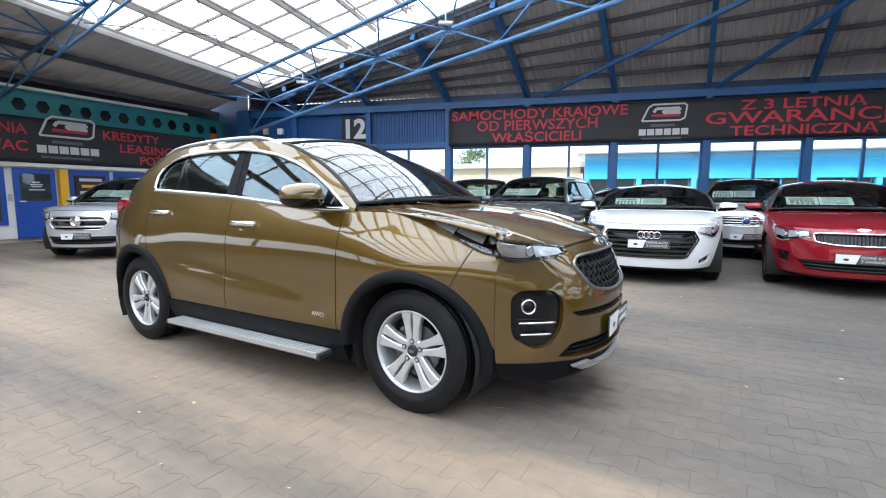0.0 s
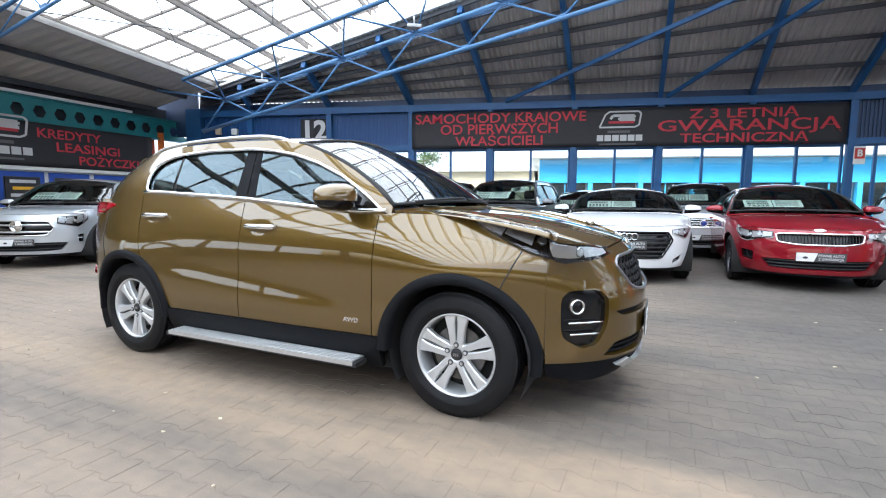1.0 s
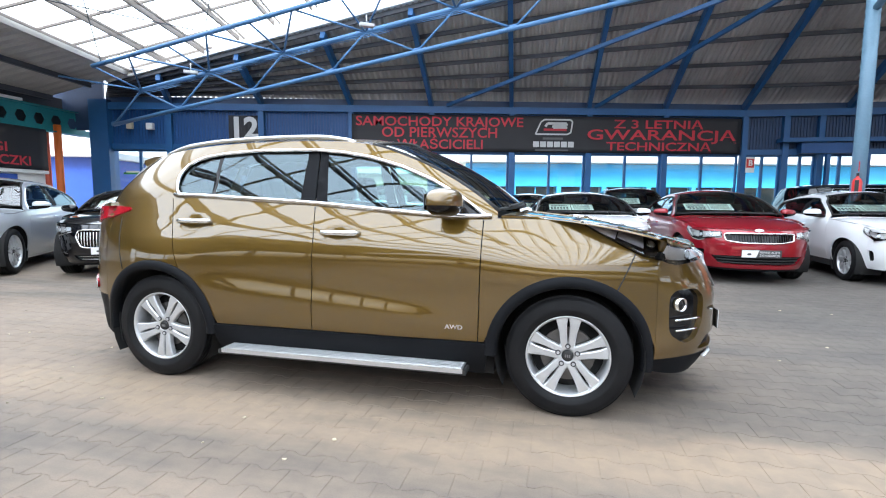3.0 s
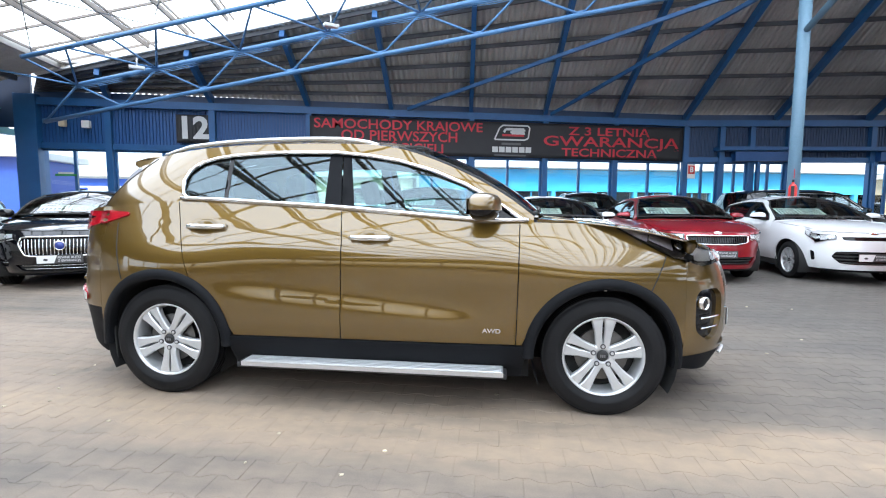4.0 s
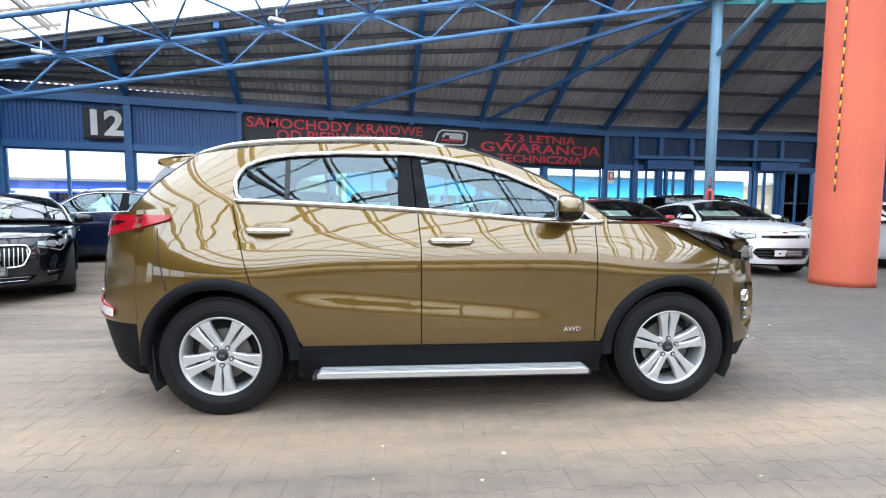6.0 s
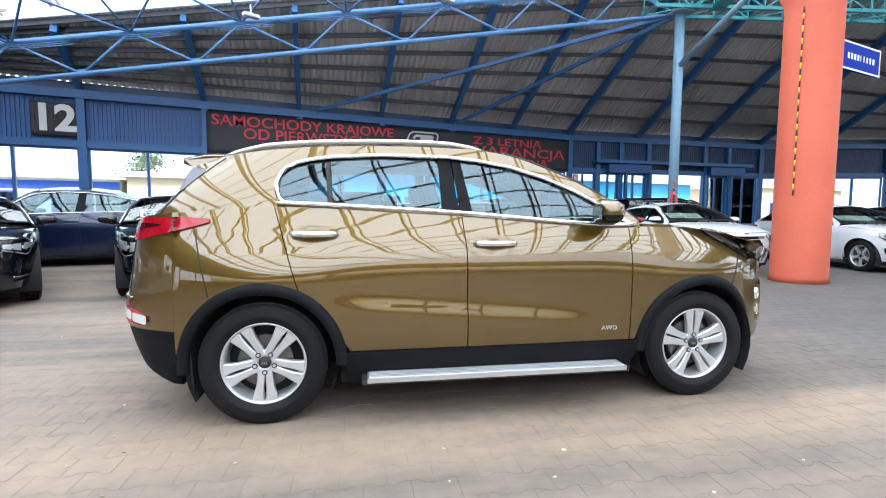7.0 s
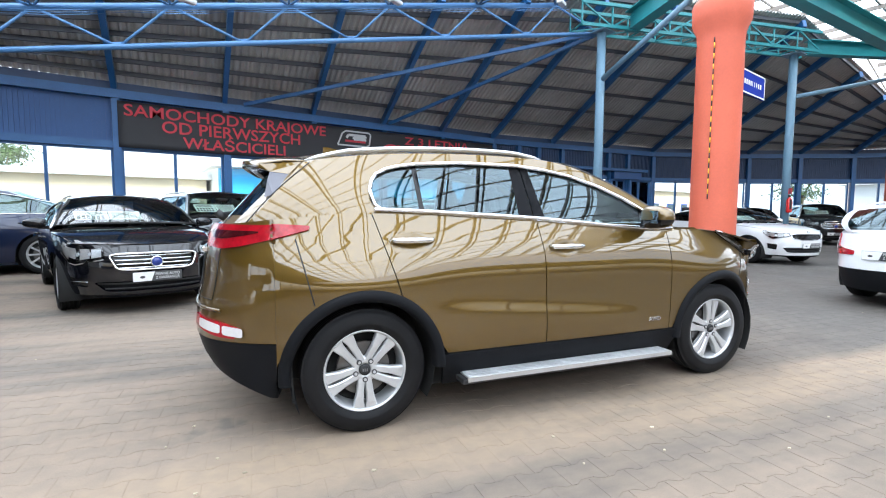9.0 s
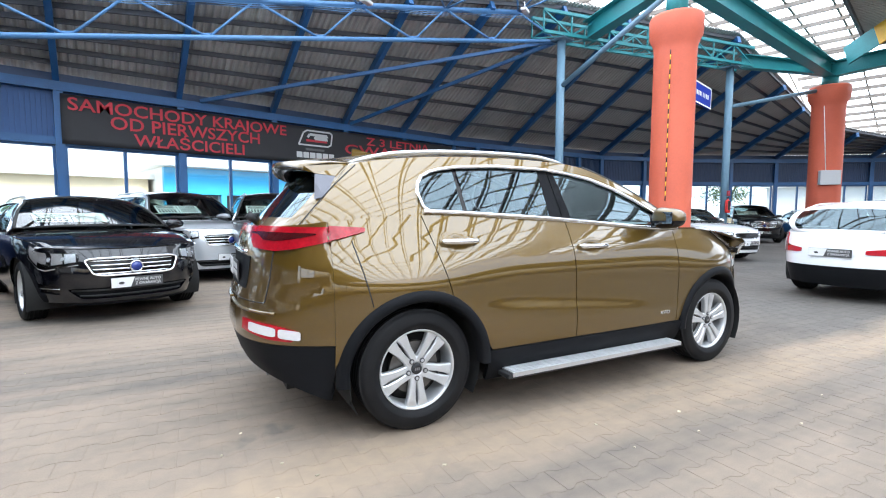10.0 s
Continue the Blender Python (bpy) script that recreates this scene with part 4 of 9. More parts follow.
def kiosk():
    base = thing("kiosk", "white panel kiosk with blue framed door and windows", "kiosk", m=left_m(2.0, 0, 0.0))
    part("wall", box(-1.0, 12.3, 0.10, 2.9, -2.2, 0.10), M_KIOSK, base)
    part("plinth", box(-1.0, 12.3, 0.0, 0.10, -2.1, 0.06), M_CONCRETE, base)
    part("awning", box(-1.0, 12.3, 1.91, 2.0, 0.105, 0.24), M_WHITE, base, "scalloped white awning")

    def opening(x0, x1, z0, z1, door=False):
        ob = part("door" if door else "window", box(x0, x1, z0, z1, 0.105, 0.16, 0.008), M_KIOSK_BLUE, base)
        part("pane", box(x0 + 0.12, x1 - 0.12, z0 + (0.95 if door else 0.12), z1 - 0.14, 0.1605, 0.168), M_PANE, ob)
        # flat plate close behind the pane, coloured dark for the shade indoors
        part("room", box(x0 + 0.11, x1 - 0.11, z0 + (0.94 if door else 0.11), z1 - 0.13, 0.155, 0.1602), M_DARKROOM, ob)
        if door:
            part("panel", box(x0 + 0.12, x1 - 0.12, z0 + 0.12, z0 + 0.85, 0.1605, 0.172, 0.004), M_KIOSK_BLUE, ob)
            part("handle", box(x0 + 0.07, x0 + 0.20, z0 + 0.92, z0 + 0.95, 0.165, 0.21), M_WHITE, ob)
        return ob
    opening(6.97, 7.86, 0.10, 1.87, True)
    opening(5.75, 6.80, 0.45, 1.87)
    opening(4.3, 5.55, 0.45, 1.87)
    opening(8.17, 9.20, 0.45, 1.87)
    opening(9.32, 10.35, 0.45, 1.87)
    opening(10.5, 11.5, 0.45, 1.87)
    part("switch_box", box(6.85, 6.93, 1.05, 1.22, 0.105, 0.14, 0.004), M_GREY_BOX, base)
    part("corner_pipe", box(7.91, 8.11, 0.05, 1.885, 0.105, 0.28, 0.01), M_YELLOW, base, "yellow painted square post")


kiosk()
for x, y, r, mt, lab in ((-12.35, 14.45, 0.10, M_ORANGE, "bright orange steel pole beside the kiosk"), (-12.62, 14.35, 0.09, M_RED_PILLAR, "dull red drain pipe beside the kiosk")):
    tagged(part("pole", tube((x, y, -0.01), (x, y, 3.35), r, 14), mt), lab, "pole")
# ---------- cars ----------
from mathutils.geometry import delaunay_2d_cdt


def curve(pts):
    """A smooth function through (x, y) control points."""
    xs, ys = np.array([p[0] for p in pts], float), np.array([p[1] for p in pts], float)
    h = np.diff(xs)
    d = np.diff(ys) / h
    m = np.zeros(len(xs))
    m[0], m[-1] = d[0], d[-1]
    for i in range(1, len(xs) - 1):
        m[i] = 0 if d[i - 1] * d[i] <= 0 else 2 * d[i - 1] * d[i] / (d[i - 1] + d[i])

    def f(x):
        if x <= xs[0]:
            return float(ys[0] + m[0] * (x - xs[0]))
        if x >= xs[-1]:
            return float(ys[-1] + m[-1] * (x - xs[-1]))
        i = int(np.searchsorted(xs, x)) - 1
        t = (x - xs[i]) / h[i]
        return float(ys[i] * (1 + 2 * t) * (1 - t) ** 2 + m[i] * h[i] * t * (1 - t) ** 2 + ys[i + 1] * t * t * (3 - 2 * t) + m[i + 1] * h[i] * t * t * (t - 1))
    return f


def resample(loop, step):
    """Closed outline with points no further apart than step."""
    out = []
    for a, b in zip(loop, loop[1:] + loop[:1]):
        d = math.hypot(b[0] - a[0], b[1] - a[1])
        if d < 1e-6:
            continue
        k = max(1, math.ceil(d / step))
        out += [(a[0] + (b[0] - a[0]) * i / k, a[1] + (b[1] - a[1]) * i / k) for i in range(k)]
    return out


def inside(loop, x, y):
    c = False
    j = len(loop) - 1
    for i in range(len(loop)):
        (xi, yi), (xj, yj) = loop[i], loop[j]
        if (yi > y) != (yj > y) and x < (xj - xi) * (y - yi) / (yj - yi) + xi:
            c = not c
        j = i
    return c


def round_loop(pts, r=0.3, k=5):
    """Rounds the corners of an outline; r is the share of each side given to the corner."""
    out = []
    n = len(pts)
    for i in range(n):
        p, a, b = Vector(pts[i]), Vector(pts[i - 1]), Vector(pts[(i + 1) % n])
        q0, q1 = p.lerp(a, r), p.lerp(b, r)
        for j in range(k + 1):
            t = j / k
            v = q0 * (1 - t) ** 2 + p * 2 * t * (1 - t) + q1 * t * t
            out.append((v.x, v.y))
    return out


def patch(bm, loop, fmap, step=0.05, holes=(), out=(0, -1, 0), rim=0.012, aspect=1.0, index=0):
    """A panel: the outline (with holes) in the surface's own coordinates, filled with a fine mesh on the surface and given a folded rim."""
    loop = resample(loop, step)
    holes = [resample(h, step) for h in holes]
    pts, edges = [], []
    for lp in (loop, *holes):
        o = len(pts)
        pts += lp
        edges += [(o + i, o + (i + 1) % len(lp)) for i in range(len(lp))]
    nb = len(pts)
    xs, ys = [p[0] for p in loop], [p[1] for p in loop]
    arr = np.array(pts)
    y, row = min(ys) + step * 0.6, 0
    while y < max(ys):
        x = min(xs) + step * (0.5 if row % 2 else 0.9)
        while x < max(xs):
            if inside(loop, x, y) and not any(inside(h, x, y) for h in holes):
                if np.min(np.hypot(arr[:, 0] - x, arr[:, 1] - y)) > step * 0.5:
                    pts.append((x, y))
            x += step
        y += step * 0.87
        row += 1
    vs, _, fs, *_ = delaunay_2d_cdt([Vector(p) for p in pts], edges, [], 0, 1e-7)
    pos = [Vector(fmap(v.x, v.y)) for v in vs]
    made = [bm.verts.new(p) for p in pos]
    outv = Vector(out)
    flip = None
    for f in fs:
        cx, cy = sum(vs[i].x for i in f) / 3, sum(vs[i].y for i in f) / 3
        if not inside(loop, cx, cy) or any(inside(h, cx, cy) for h in holes):
            continue
        if flip is None:
            n = (pos[f[1]] - pos[f[0]]).cross(pos[f[2]] - pos[f[0]])
            flip = n.dot(outv) < 0
        try:
            q = bm.faces.new([made[i] for i in (f[::-1] if flip else f)])
            q.smooth, q.material_index = True, index
        except ValueError:
            pass
    e = 1e-3
    if step < 0.05 and flip is not None:
        # normals of the surface itself, for clean reflections
        layer = bm.verts.layers.float_vector.new("true_normal")
        made = list(bm.verts)
        for v, q in zip(vs, made):
            n = (Vector(fmap(v.x + e, v.y)) - Vector(fmap(v.x - e, v.y))).cross(Vector(fmap(v.x, v.y + e)) - Vector(fmap(v.x, v.y - e)))
            if n.length > 1e-12:
                q[layer] = n.normalized() * (-1 if flip else 1)
    if rim:
        for lp in (loop, *holes):
            ring = []
            for u, v in lp:
                p = Vector(fmap(u, v))
                n = (Vector(fmap(u + e, v)) - p).cross(Vector(fmap(u, v + e)) - p)
                if n.length < 1e-12:
                    n = outv.copy()
                n.normalize()
                if n.dot(outv) < 0:
                    n = -n
                ring.append((bm.verts.new(p), bm.verts.new(p - n * rim)))
            for a, b in zip(ring, ring[1:] + ring[:1]):
                q = bm.faces.new((a[0], b[0], b[1], a[1]))
                q.material_index = index
    return bm


class Shell:
    """The smooth surfaces of one car body; x forward, y to its left, z up, origin on the ground between the axles."""

    def __init__(self, s):
        self.s = s
        self.w, self.xf, self.xr = curve(s["width"]), curve(s["nose"]), curve(s["tail"])
        self.zs, self.zr, self.yb = curve(s["shoulder"]), curve(s["roof"]), curve(s["cabin"])
        self.x0f, self.x0r = s["x0f"], s["x0r"]
        self.n = {1: s["n"], -1: s.get("n_tail", s["n"])}
        # arc-length tables of the wrapped nose and tail at a reference height
        self.tab = {}
        for end in (1, -1):
            th = np.linspace(0, math.pi, 721)
            p = np.array([self.wrap_raw(end, t, 0.75)[:2] for t in th])
            a = np.r_[0, np.cumsum(np.hypot(*np.diff(p, axis=0).T))]
            self.tab[end] = (a - a[-1] / 2, th, p)
        self.edge = {1: (self.p_of_x(1, s["bumper_f"]), s["bumper_f"]), -1: (self.p_of_x(-1, s["bumper_r"]), s["bumper_r"])}

    def base_half(self, x, z):
        """Half width of the plain tub at x and height z."""
        w = self.w(z)
        if x > self.x0f:
            q = min((x - self.x0f) / max(self.xf(z) - self.x0f, 0.05), 1)
            w *= max(1 - q ** self.n[1], 0) ** (1 / self.n[1])
        if x < self.x0r:
            q = min((x - self.x0r) / min(self.xr(z) - self.x0r, -0.05), 1)
            w *= max(1 - q ** self.n[-1], 0) ** (1 / self.n[-1])
        return w

    def relief(self, x, z):
        """Hollows and haunches pressed into the sides."""
        if "relief" in self.s:
            return self.s["relief"](x, z)
        return -self.s.get("hollow", 0.02) * math.exp(-((z - 0.61) / 0.115) ** 2) * (math.exp(-(x / 0.75) ** 4))

    def half(self, x, z):
        """Half width of the finished tub side."""
        return self.base_half(x, z) + self.relief(x, z)

    def cabin(self, x, z):
        t = self.s["taper"]
        q = max(0, x - t[0])
        r = max(0, t[1] - x)
        zs = self.zs(x)
        if "lean" in self.s:
            # straight-sided glasshouse standing on the shoulder
            a, b, kf, kr = self.s["lean"]
            d = z - zs
            return self.half(x, zs) - d * a - (b + kf * q * q + kr * r * r) * d * abs(d)
        g = 1 - t[2] * q * q - t[3] * r * r
        y = self.yb(z) * g
        b = self.s.get("blend", 0.10)
        # the cabin flows out into the shoulder of the tub
        return y + (self.half(x, zs) - self.yb(zs) * g) * math.exp(-max(0, z - zs) / b)

    def wrap_raw(self, end, th, z):
        c, s = math.cos(th), math.sin(th)
        x0, xe = (self.x0f, self.xf(z)) if end > 0 else (self.x0r, self.xr(z))
        x = x0 + (xe - x0) * abs(s) ** (2 / self.n[end])
        y = -math.copysign(self.w(z) * abs(c) ** (2 / self.n[end]), c)
        return (x, y, z)

    def surf(self, end, p, z):
        a, th, _ = self.tab[end]
        q = Vector(self.wrap_raw(end, float(np.interp(p, a, th)), z))
        pe, xb = self.edge[end]
        k = abs(p) / pe
        if k > 0.4:
            # bring lines of equal p upright where they meet the side panels
            t = float(np.interp(pe, a, th))
            f = min((k - 0.4) / 0.6, 1)
            dx = (xb - self.wrap_raw(end, t, z)[0]) * f * f * (3 - 2 * f)
            if k >= 1:
                q.x += dx
                q.y = math.copysign(self.half(q.x, z), q.y)
            else:
                q.y += math.copysign(self.base_half(q.x + dx, z) - self.base_half(q.x, z) + f * self.relief(q.x + dx, z), q.y)
                q.x += dx
        return q

    def wrap(self, end, p, z, off=0.0):
        """Point of the wrapped nose or tail at p metres along it from the middle (negative: right side), height z, lifted by off."""
        q = self.surf(end, p, z)
        if off:
            e = 8e-3
            n = (self.surf(end, p + e, z) - self.surf(end, p - e, z)).cross(self.surf(end, p, z + e) - self.surf(end, p, z - e))
            n.normalize()
            x0 = self.x0f if end > 0 else self.x0r
            if n.dot(Vector(((q.x - x0) * 0.8, q.y, 0))) < 0:
                n = -n
            q = q + n * off
        return q

    def p_of_x(self, end, x):
        a, th, p = self.tab[end]
        h = len(a) // 2
        xs = p[:h, 0] * end
        return float(-np.interp(x * end, xs, a[:h]))

    def p_of_y(self, end, y):
        a, th, p = self.tab[end]
        return float(np.interp(y, p[:, 1], a))


def coons(C0, C1, D0, D1, bulge=None):
    """A surface between four curves: C0, C1 over u at v = 0, 1; D0, D1 over v at u = 0, 1."""
    c00, c10, c01, c11 = C0(0), C0(1), C1(0), C1(1)

    def f(u, v):
        p = C0(u) * (1 - v) + C1(u) * v + D0(v) * (1 - u) + D1(v) * u - (c00 * (1 - u) * (1 - v) + c10 * u * (1 - v) + c01 * (1 - u) * v + c11 * u * v)
        if bulge:
            p = p + bulge * (16 * u * (1 - u) * v * (1 - v))
        return p
    return f


def sheet(f, nu, nv, rim=0.012, flip=False, u0=0.0, u1=1.0, v0=0.0, v1=1.0):
    bm = bmesh.new()
    g = [[bm.verts.new(f(u0 + (u1 - u0) * i / nu, v0 + (v1 - v0) * j / nv)) for i in range(nu + 1)] for j in range(nv + 1)]
    for j in range(nv):
        for i in range(nu):
            q = (g[j][i], g[j][i + 1], g[j + 1][i + 1], g[j + 1][i])
            bm.faces.new(q[::-1] if flip else q).smooth = True
    if rim:
        loop = g[0] + [r[-1] for r in g[1:]] + g[-1][-2::-1] + [r[0] for r in g[-2:0:-1]]
        bm.normal_update()
        ring = [(bm.verts.new(v.co), bm.verts.new(v.co - v.normal * rim)) for v in loop]
        for a, b in zip(ring, ring[1:] + ring[:1]):
            q = (a[0], a[1], b[1], b[0])
            bm.faces.new(q[::-1] if flip else q)
    return bm


def wheel_meshes(R, width, rim_r, style, rim_mat):
    """Tyre, rim and brake of one wheel, axis along -y (outer face at y = -width/2), centred on the hub."""
    turn = Matrix.Rotation(radians(90), 4, "X")
    h = width / 2
    out = {}
    bm = bmesh.new()
    sw = R - rim_r
    prof = [(rim_r * 0.985, -h * 0.72), (rim_r + 0.010, -h * 0.90), (rim_r + sw * 0.30, -h * 1.0), (rim_r + sw * 0.34, -h * 1.012), (rim_r + sw * 0.40, -h * 1.0), (rim_r + sw * 0.72, -h * 0.97), (R - 0.012, -h * 0.86), (R - 0.003, -h * 0.74)]
    lug = []
    for z in np.linspace(-0.66, 0.66, 5):
        lug += [(R, h * (z - 0.1)), (R, h * (z + 0.1)), (R - 0.008, h * (z + 0.115)), (R - 0.008, h * (z + 0.215))]
    prof += lug[:-2] + [(r, -z) for r, z in prof[::-1]]
    add_lathe(bm, prof, 64, turn)
    out["tyre"] = mesh_from("tyre", bm, M_TYRE)
    bm = bmesh.new()
    lip = [(rim_r * 0.90, h * 0.5), (rim_r * 0.92, -h * 0.2), (rim_r * 0.93, h * -0.62), (rim_r * 0.965, -h * 0.80), (rim_r * 1.0, -h * 0.86), (rim_r * 1.015, -h * 0.80), (rim_r * 0.99, -h * 0.6), (rim_r * 0.985, h * 0.7)]
    # mirrored sign: outer face is at -y after the turn, which maps z to -y
    add_lathe(bm, [(r, -z) for r, z in lip], 64, turn)
    z1 = h * 0.70
    if style == "twin5":
        for i in range(5):
            for sgn in (-1, 1):
                a = 2 * math.pi * i / 5 + math.pi / 2
                vs = []
                for r, off, wd, z in ((rim_r * 0.16, 0.018, 0.018, z1 * 0.90), (rim_r * 0.34, 0.0215, 0.0195, z1 * 0.97), (rim_r * 0.58, 0.0275, 0.0205, z1 * 1.03), (rim_r * 0.80, 0.0345, 0.0275, z1 * 1.06), (rim_r * 0.965, 0.037, 0.0365, z1 * 1.02)):
                    ring = []
                    for dx, dz in ((-wd, -0.035), (-wd, -0.006), (-wd + 0.006, 0.0), (wd - 0.006, 0.0), (wd, -0.006), (wd, -0.035)):
                        ring.append(bm.verts.new(turn @ Matrix.Rotation(a, 4, "Z") @ Vector((r, sgn * off + dx, z + dz))))
                    vs.append(ring)
                for p, q in zip(vs, vs[1:]):
                    for j in range(6):
                        f = bm.faces.new((p[j], p[(j + 1) % 6], q[(j + 1) % 6], q[j]))
                bm.faces.new(vs[0]), bm.faces.new(vs[-1][::-1])
    else:
        k = {"five": 5, "ten": 10, "multi": 15, "cover": 8}[style]
        wd = {"five": 0.034, "ten": 0.018, "multi": 0.012, "cover": 0.034}[style]
        for i in range(k):
            a = 2 * math.pi * i / k
            skew = 0.25 if style == "cover" else 0.0
            vs = []
            for r, ww, z in ((rim_r * 0.2, wd * 0.9, z1 * 0.85), (rim_r * 0.6, wd * 0.8, z1), (rim_r * 0.95, wd * 1.15, z1 * 0.95)):
                vs.append([bm.verts.new(turn @ Matrix.Rotation(a + skew * r / rim_r, 4, "Z") @ Vector((r, dx, z + dz))) for dx, dz in ((-ww, -0.03), (-ww * 0.8, 0), (ww * 0.8, 0), (ww, -0.03))])
            for p, q in zip(vs, vs[1:]):
                for j in range(4):
                    bm.faces.new((p[j], p[(j + 1) % 4], q[(j + 1) % 4], q[j]))
            bm.faces.new(vs[-1][::-1])
    bmesh.ops.recalc_face_normals(bm, faces=bm.faces[:])
    out["rim"] = mesh_from("rim", bm, rim_mat)
    bm = bmesh.new()
    add_lathe(bm, [(rim_r * 0.31, z1 * 0.45), (rim_r * 0.33, z1 * 0.82), (rim_r * 0.30, z1 * 0.90), (0.046, z1 * 0.93), (0.036, z1 * 0.91), (0.034, z1 * 0.86), (0, z1 * 0.86)], 30, turn)
    out["hub"] = mesh_from("hub", bm, rim_mat)
    bm = bmesh.new()
    add_lathe(bm, [(0, z1 * 1.01), (0.020, z1 * 1.005), (0.030, z1 * 0.985), (0.033, z1 * 0.85)], 24, turn)
    for k in (-1, 0, 1):
        add_box(bm, k * 0.011 - 0.0035, k * 0.011 + 0.0035, -z1 * 1.01 - 0.0015, -z1 * 1.005, -0.008, 0.008, index=1)
    out["hub_cap"] = mesh_from("hub_cap", bm, [M_BLACK, M_SATIN])
    for i in range(5):
        bm = bmesh.new()
        a = 2 * math.pi * i / 5 + math.pi / 2
        c = turn @ Vector((0.055 * math.cos(a), 0.055 * math.sin(a), 0))
        add_tube(bm, c + Vector((0, -z1 * 0.84, 0)), c + Vector((0, -z1 * 0.985, 0)), 0.0155, 12)
        add_tube(bm, c + Vector((0, -z1 * 0.98, 0)), c + Vector((0, -z1 * 1.03, 0)), 0.009, 6, index=1)
        out["wheel_nut", i] = mesh_from("wheel_nut", bm, [M_RIM_DARK, M_RIM])
    bm = bmesh.new()
    add_lathe(bm, [(0.0, 0.03), (rim_r * 0.66, 0.03), (rim_r * 0.66, 0.005), (0.0, 0.005)], 32, turn, smooth=False)
    out["brake_disc"] = mesh_from("brake_disc", bm, M_STEEL)
    bm = bmesh.new()
    add_lathe(bm, [(0.0, -0.03), (rim_r * 0.92, -0.03), (rim_r * 0.92, -0.05)], 32, turn, smooth=False)
    out["wheel_back"] = mesh_from("wheel_back", bm, M_UNDER)
    return out


def rule_band(pts0, pts1):
    bm = bmesh.new()
    a, b = [bm.verts.new(p) for p in pts0], [bm.verts.new(p) for p in pts1]
    for i in range(len(a) - 1):
        bm.faces.new((a[i], a[i + 1], b[i + 1], b[i])).smooth = True
    return bm


def strip_along(bm, pts, r, seg=6):
    """A thin moulding: a tube through points with rings shared between its lengths."""
    rings = []
    for i, p in enumerate(pts):
        d = (Vector(pts[min(i + 1, len(pts) - 1)]) - Vector(pts[max(i - 1, 0)])).normalized()
        q = d.to_track_quat("Z", "Y")
        rings.append([bm.verts.new(Vector(p) + q @ Vector((r * math.cos(t), r * math.sin(t), 0))) for t in [2 * math.pi * k / seg for k in range(seg)]])
    for a, b in zip(rings, rings[1:]):
        # match rings by the nearest start, so that the tube does not twist
        k = min(range(seg), key=lambda s: (a[0].co - b[s].co).length)
        b[:] = b[k:] + b[:k]
        for i in range(seg):
            bm.faces.new((a[i], a[(i + 1) % seg], b[(i + 1) % seg], b[i])).smooth = True
    bm.faces.new(rings[0][::-1])
    bm.faces.new(rings[-1])


WHEELS = {}


def lerp_(a, b, t):
    return a + (b - a) * t


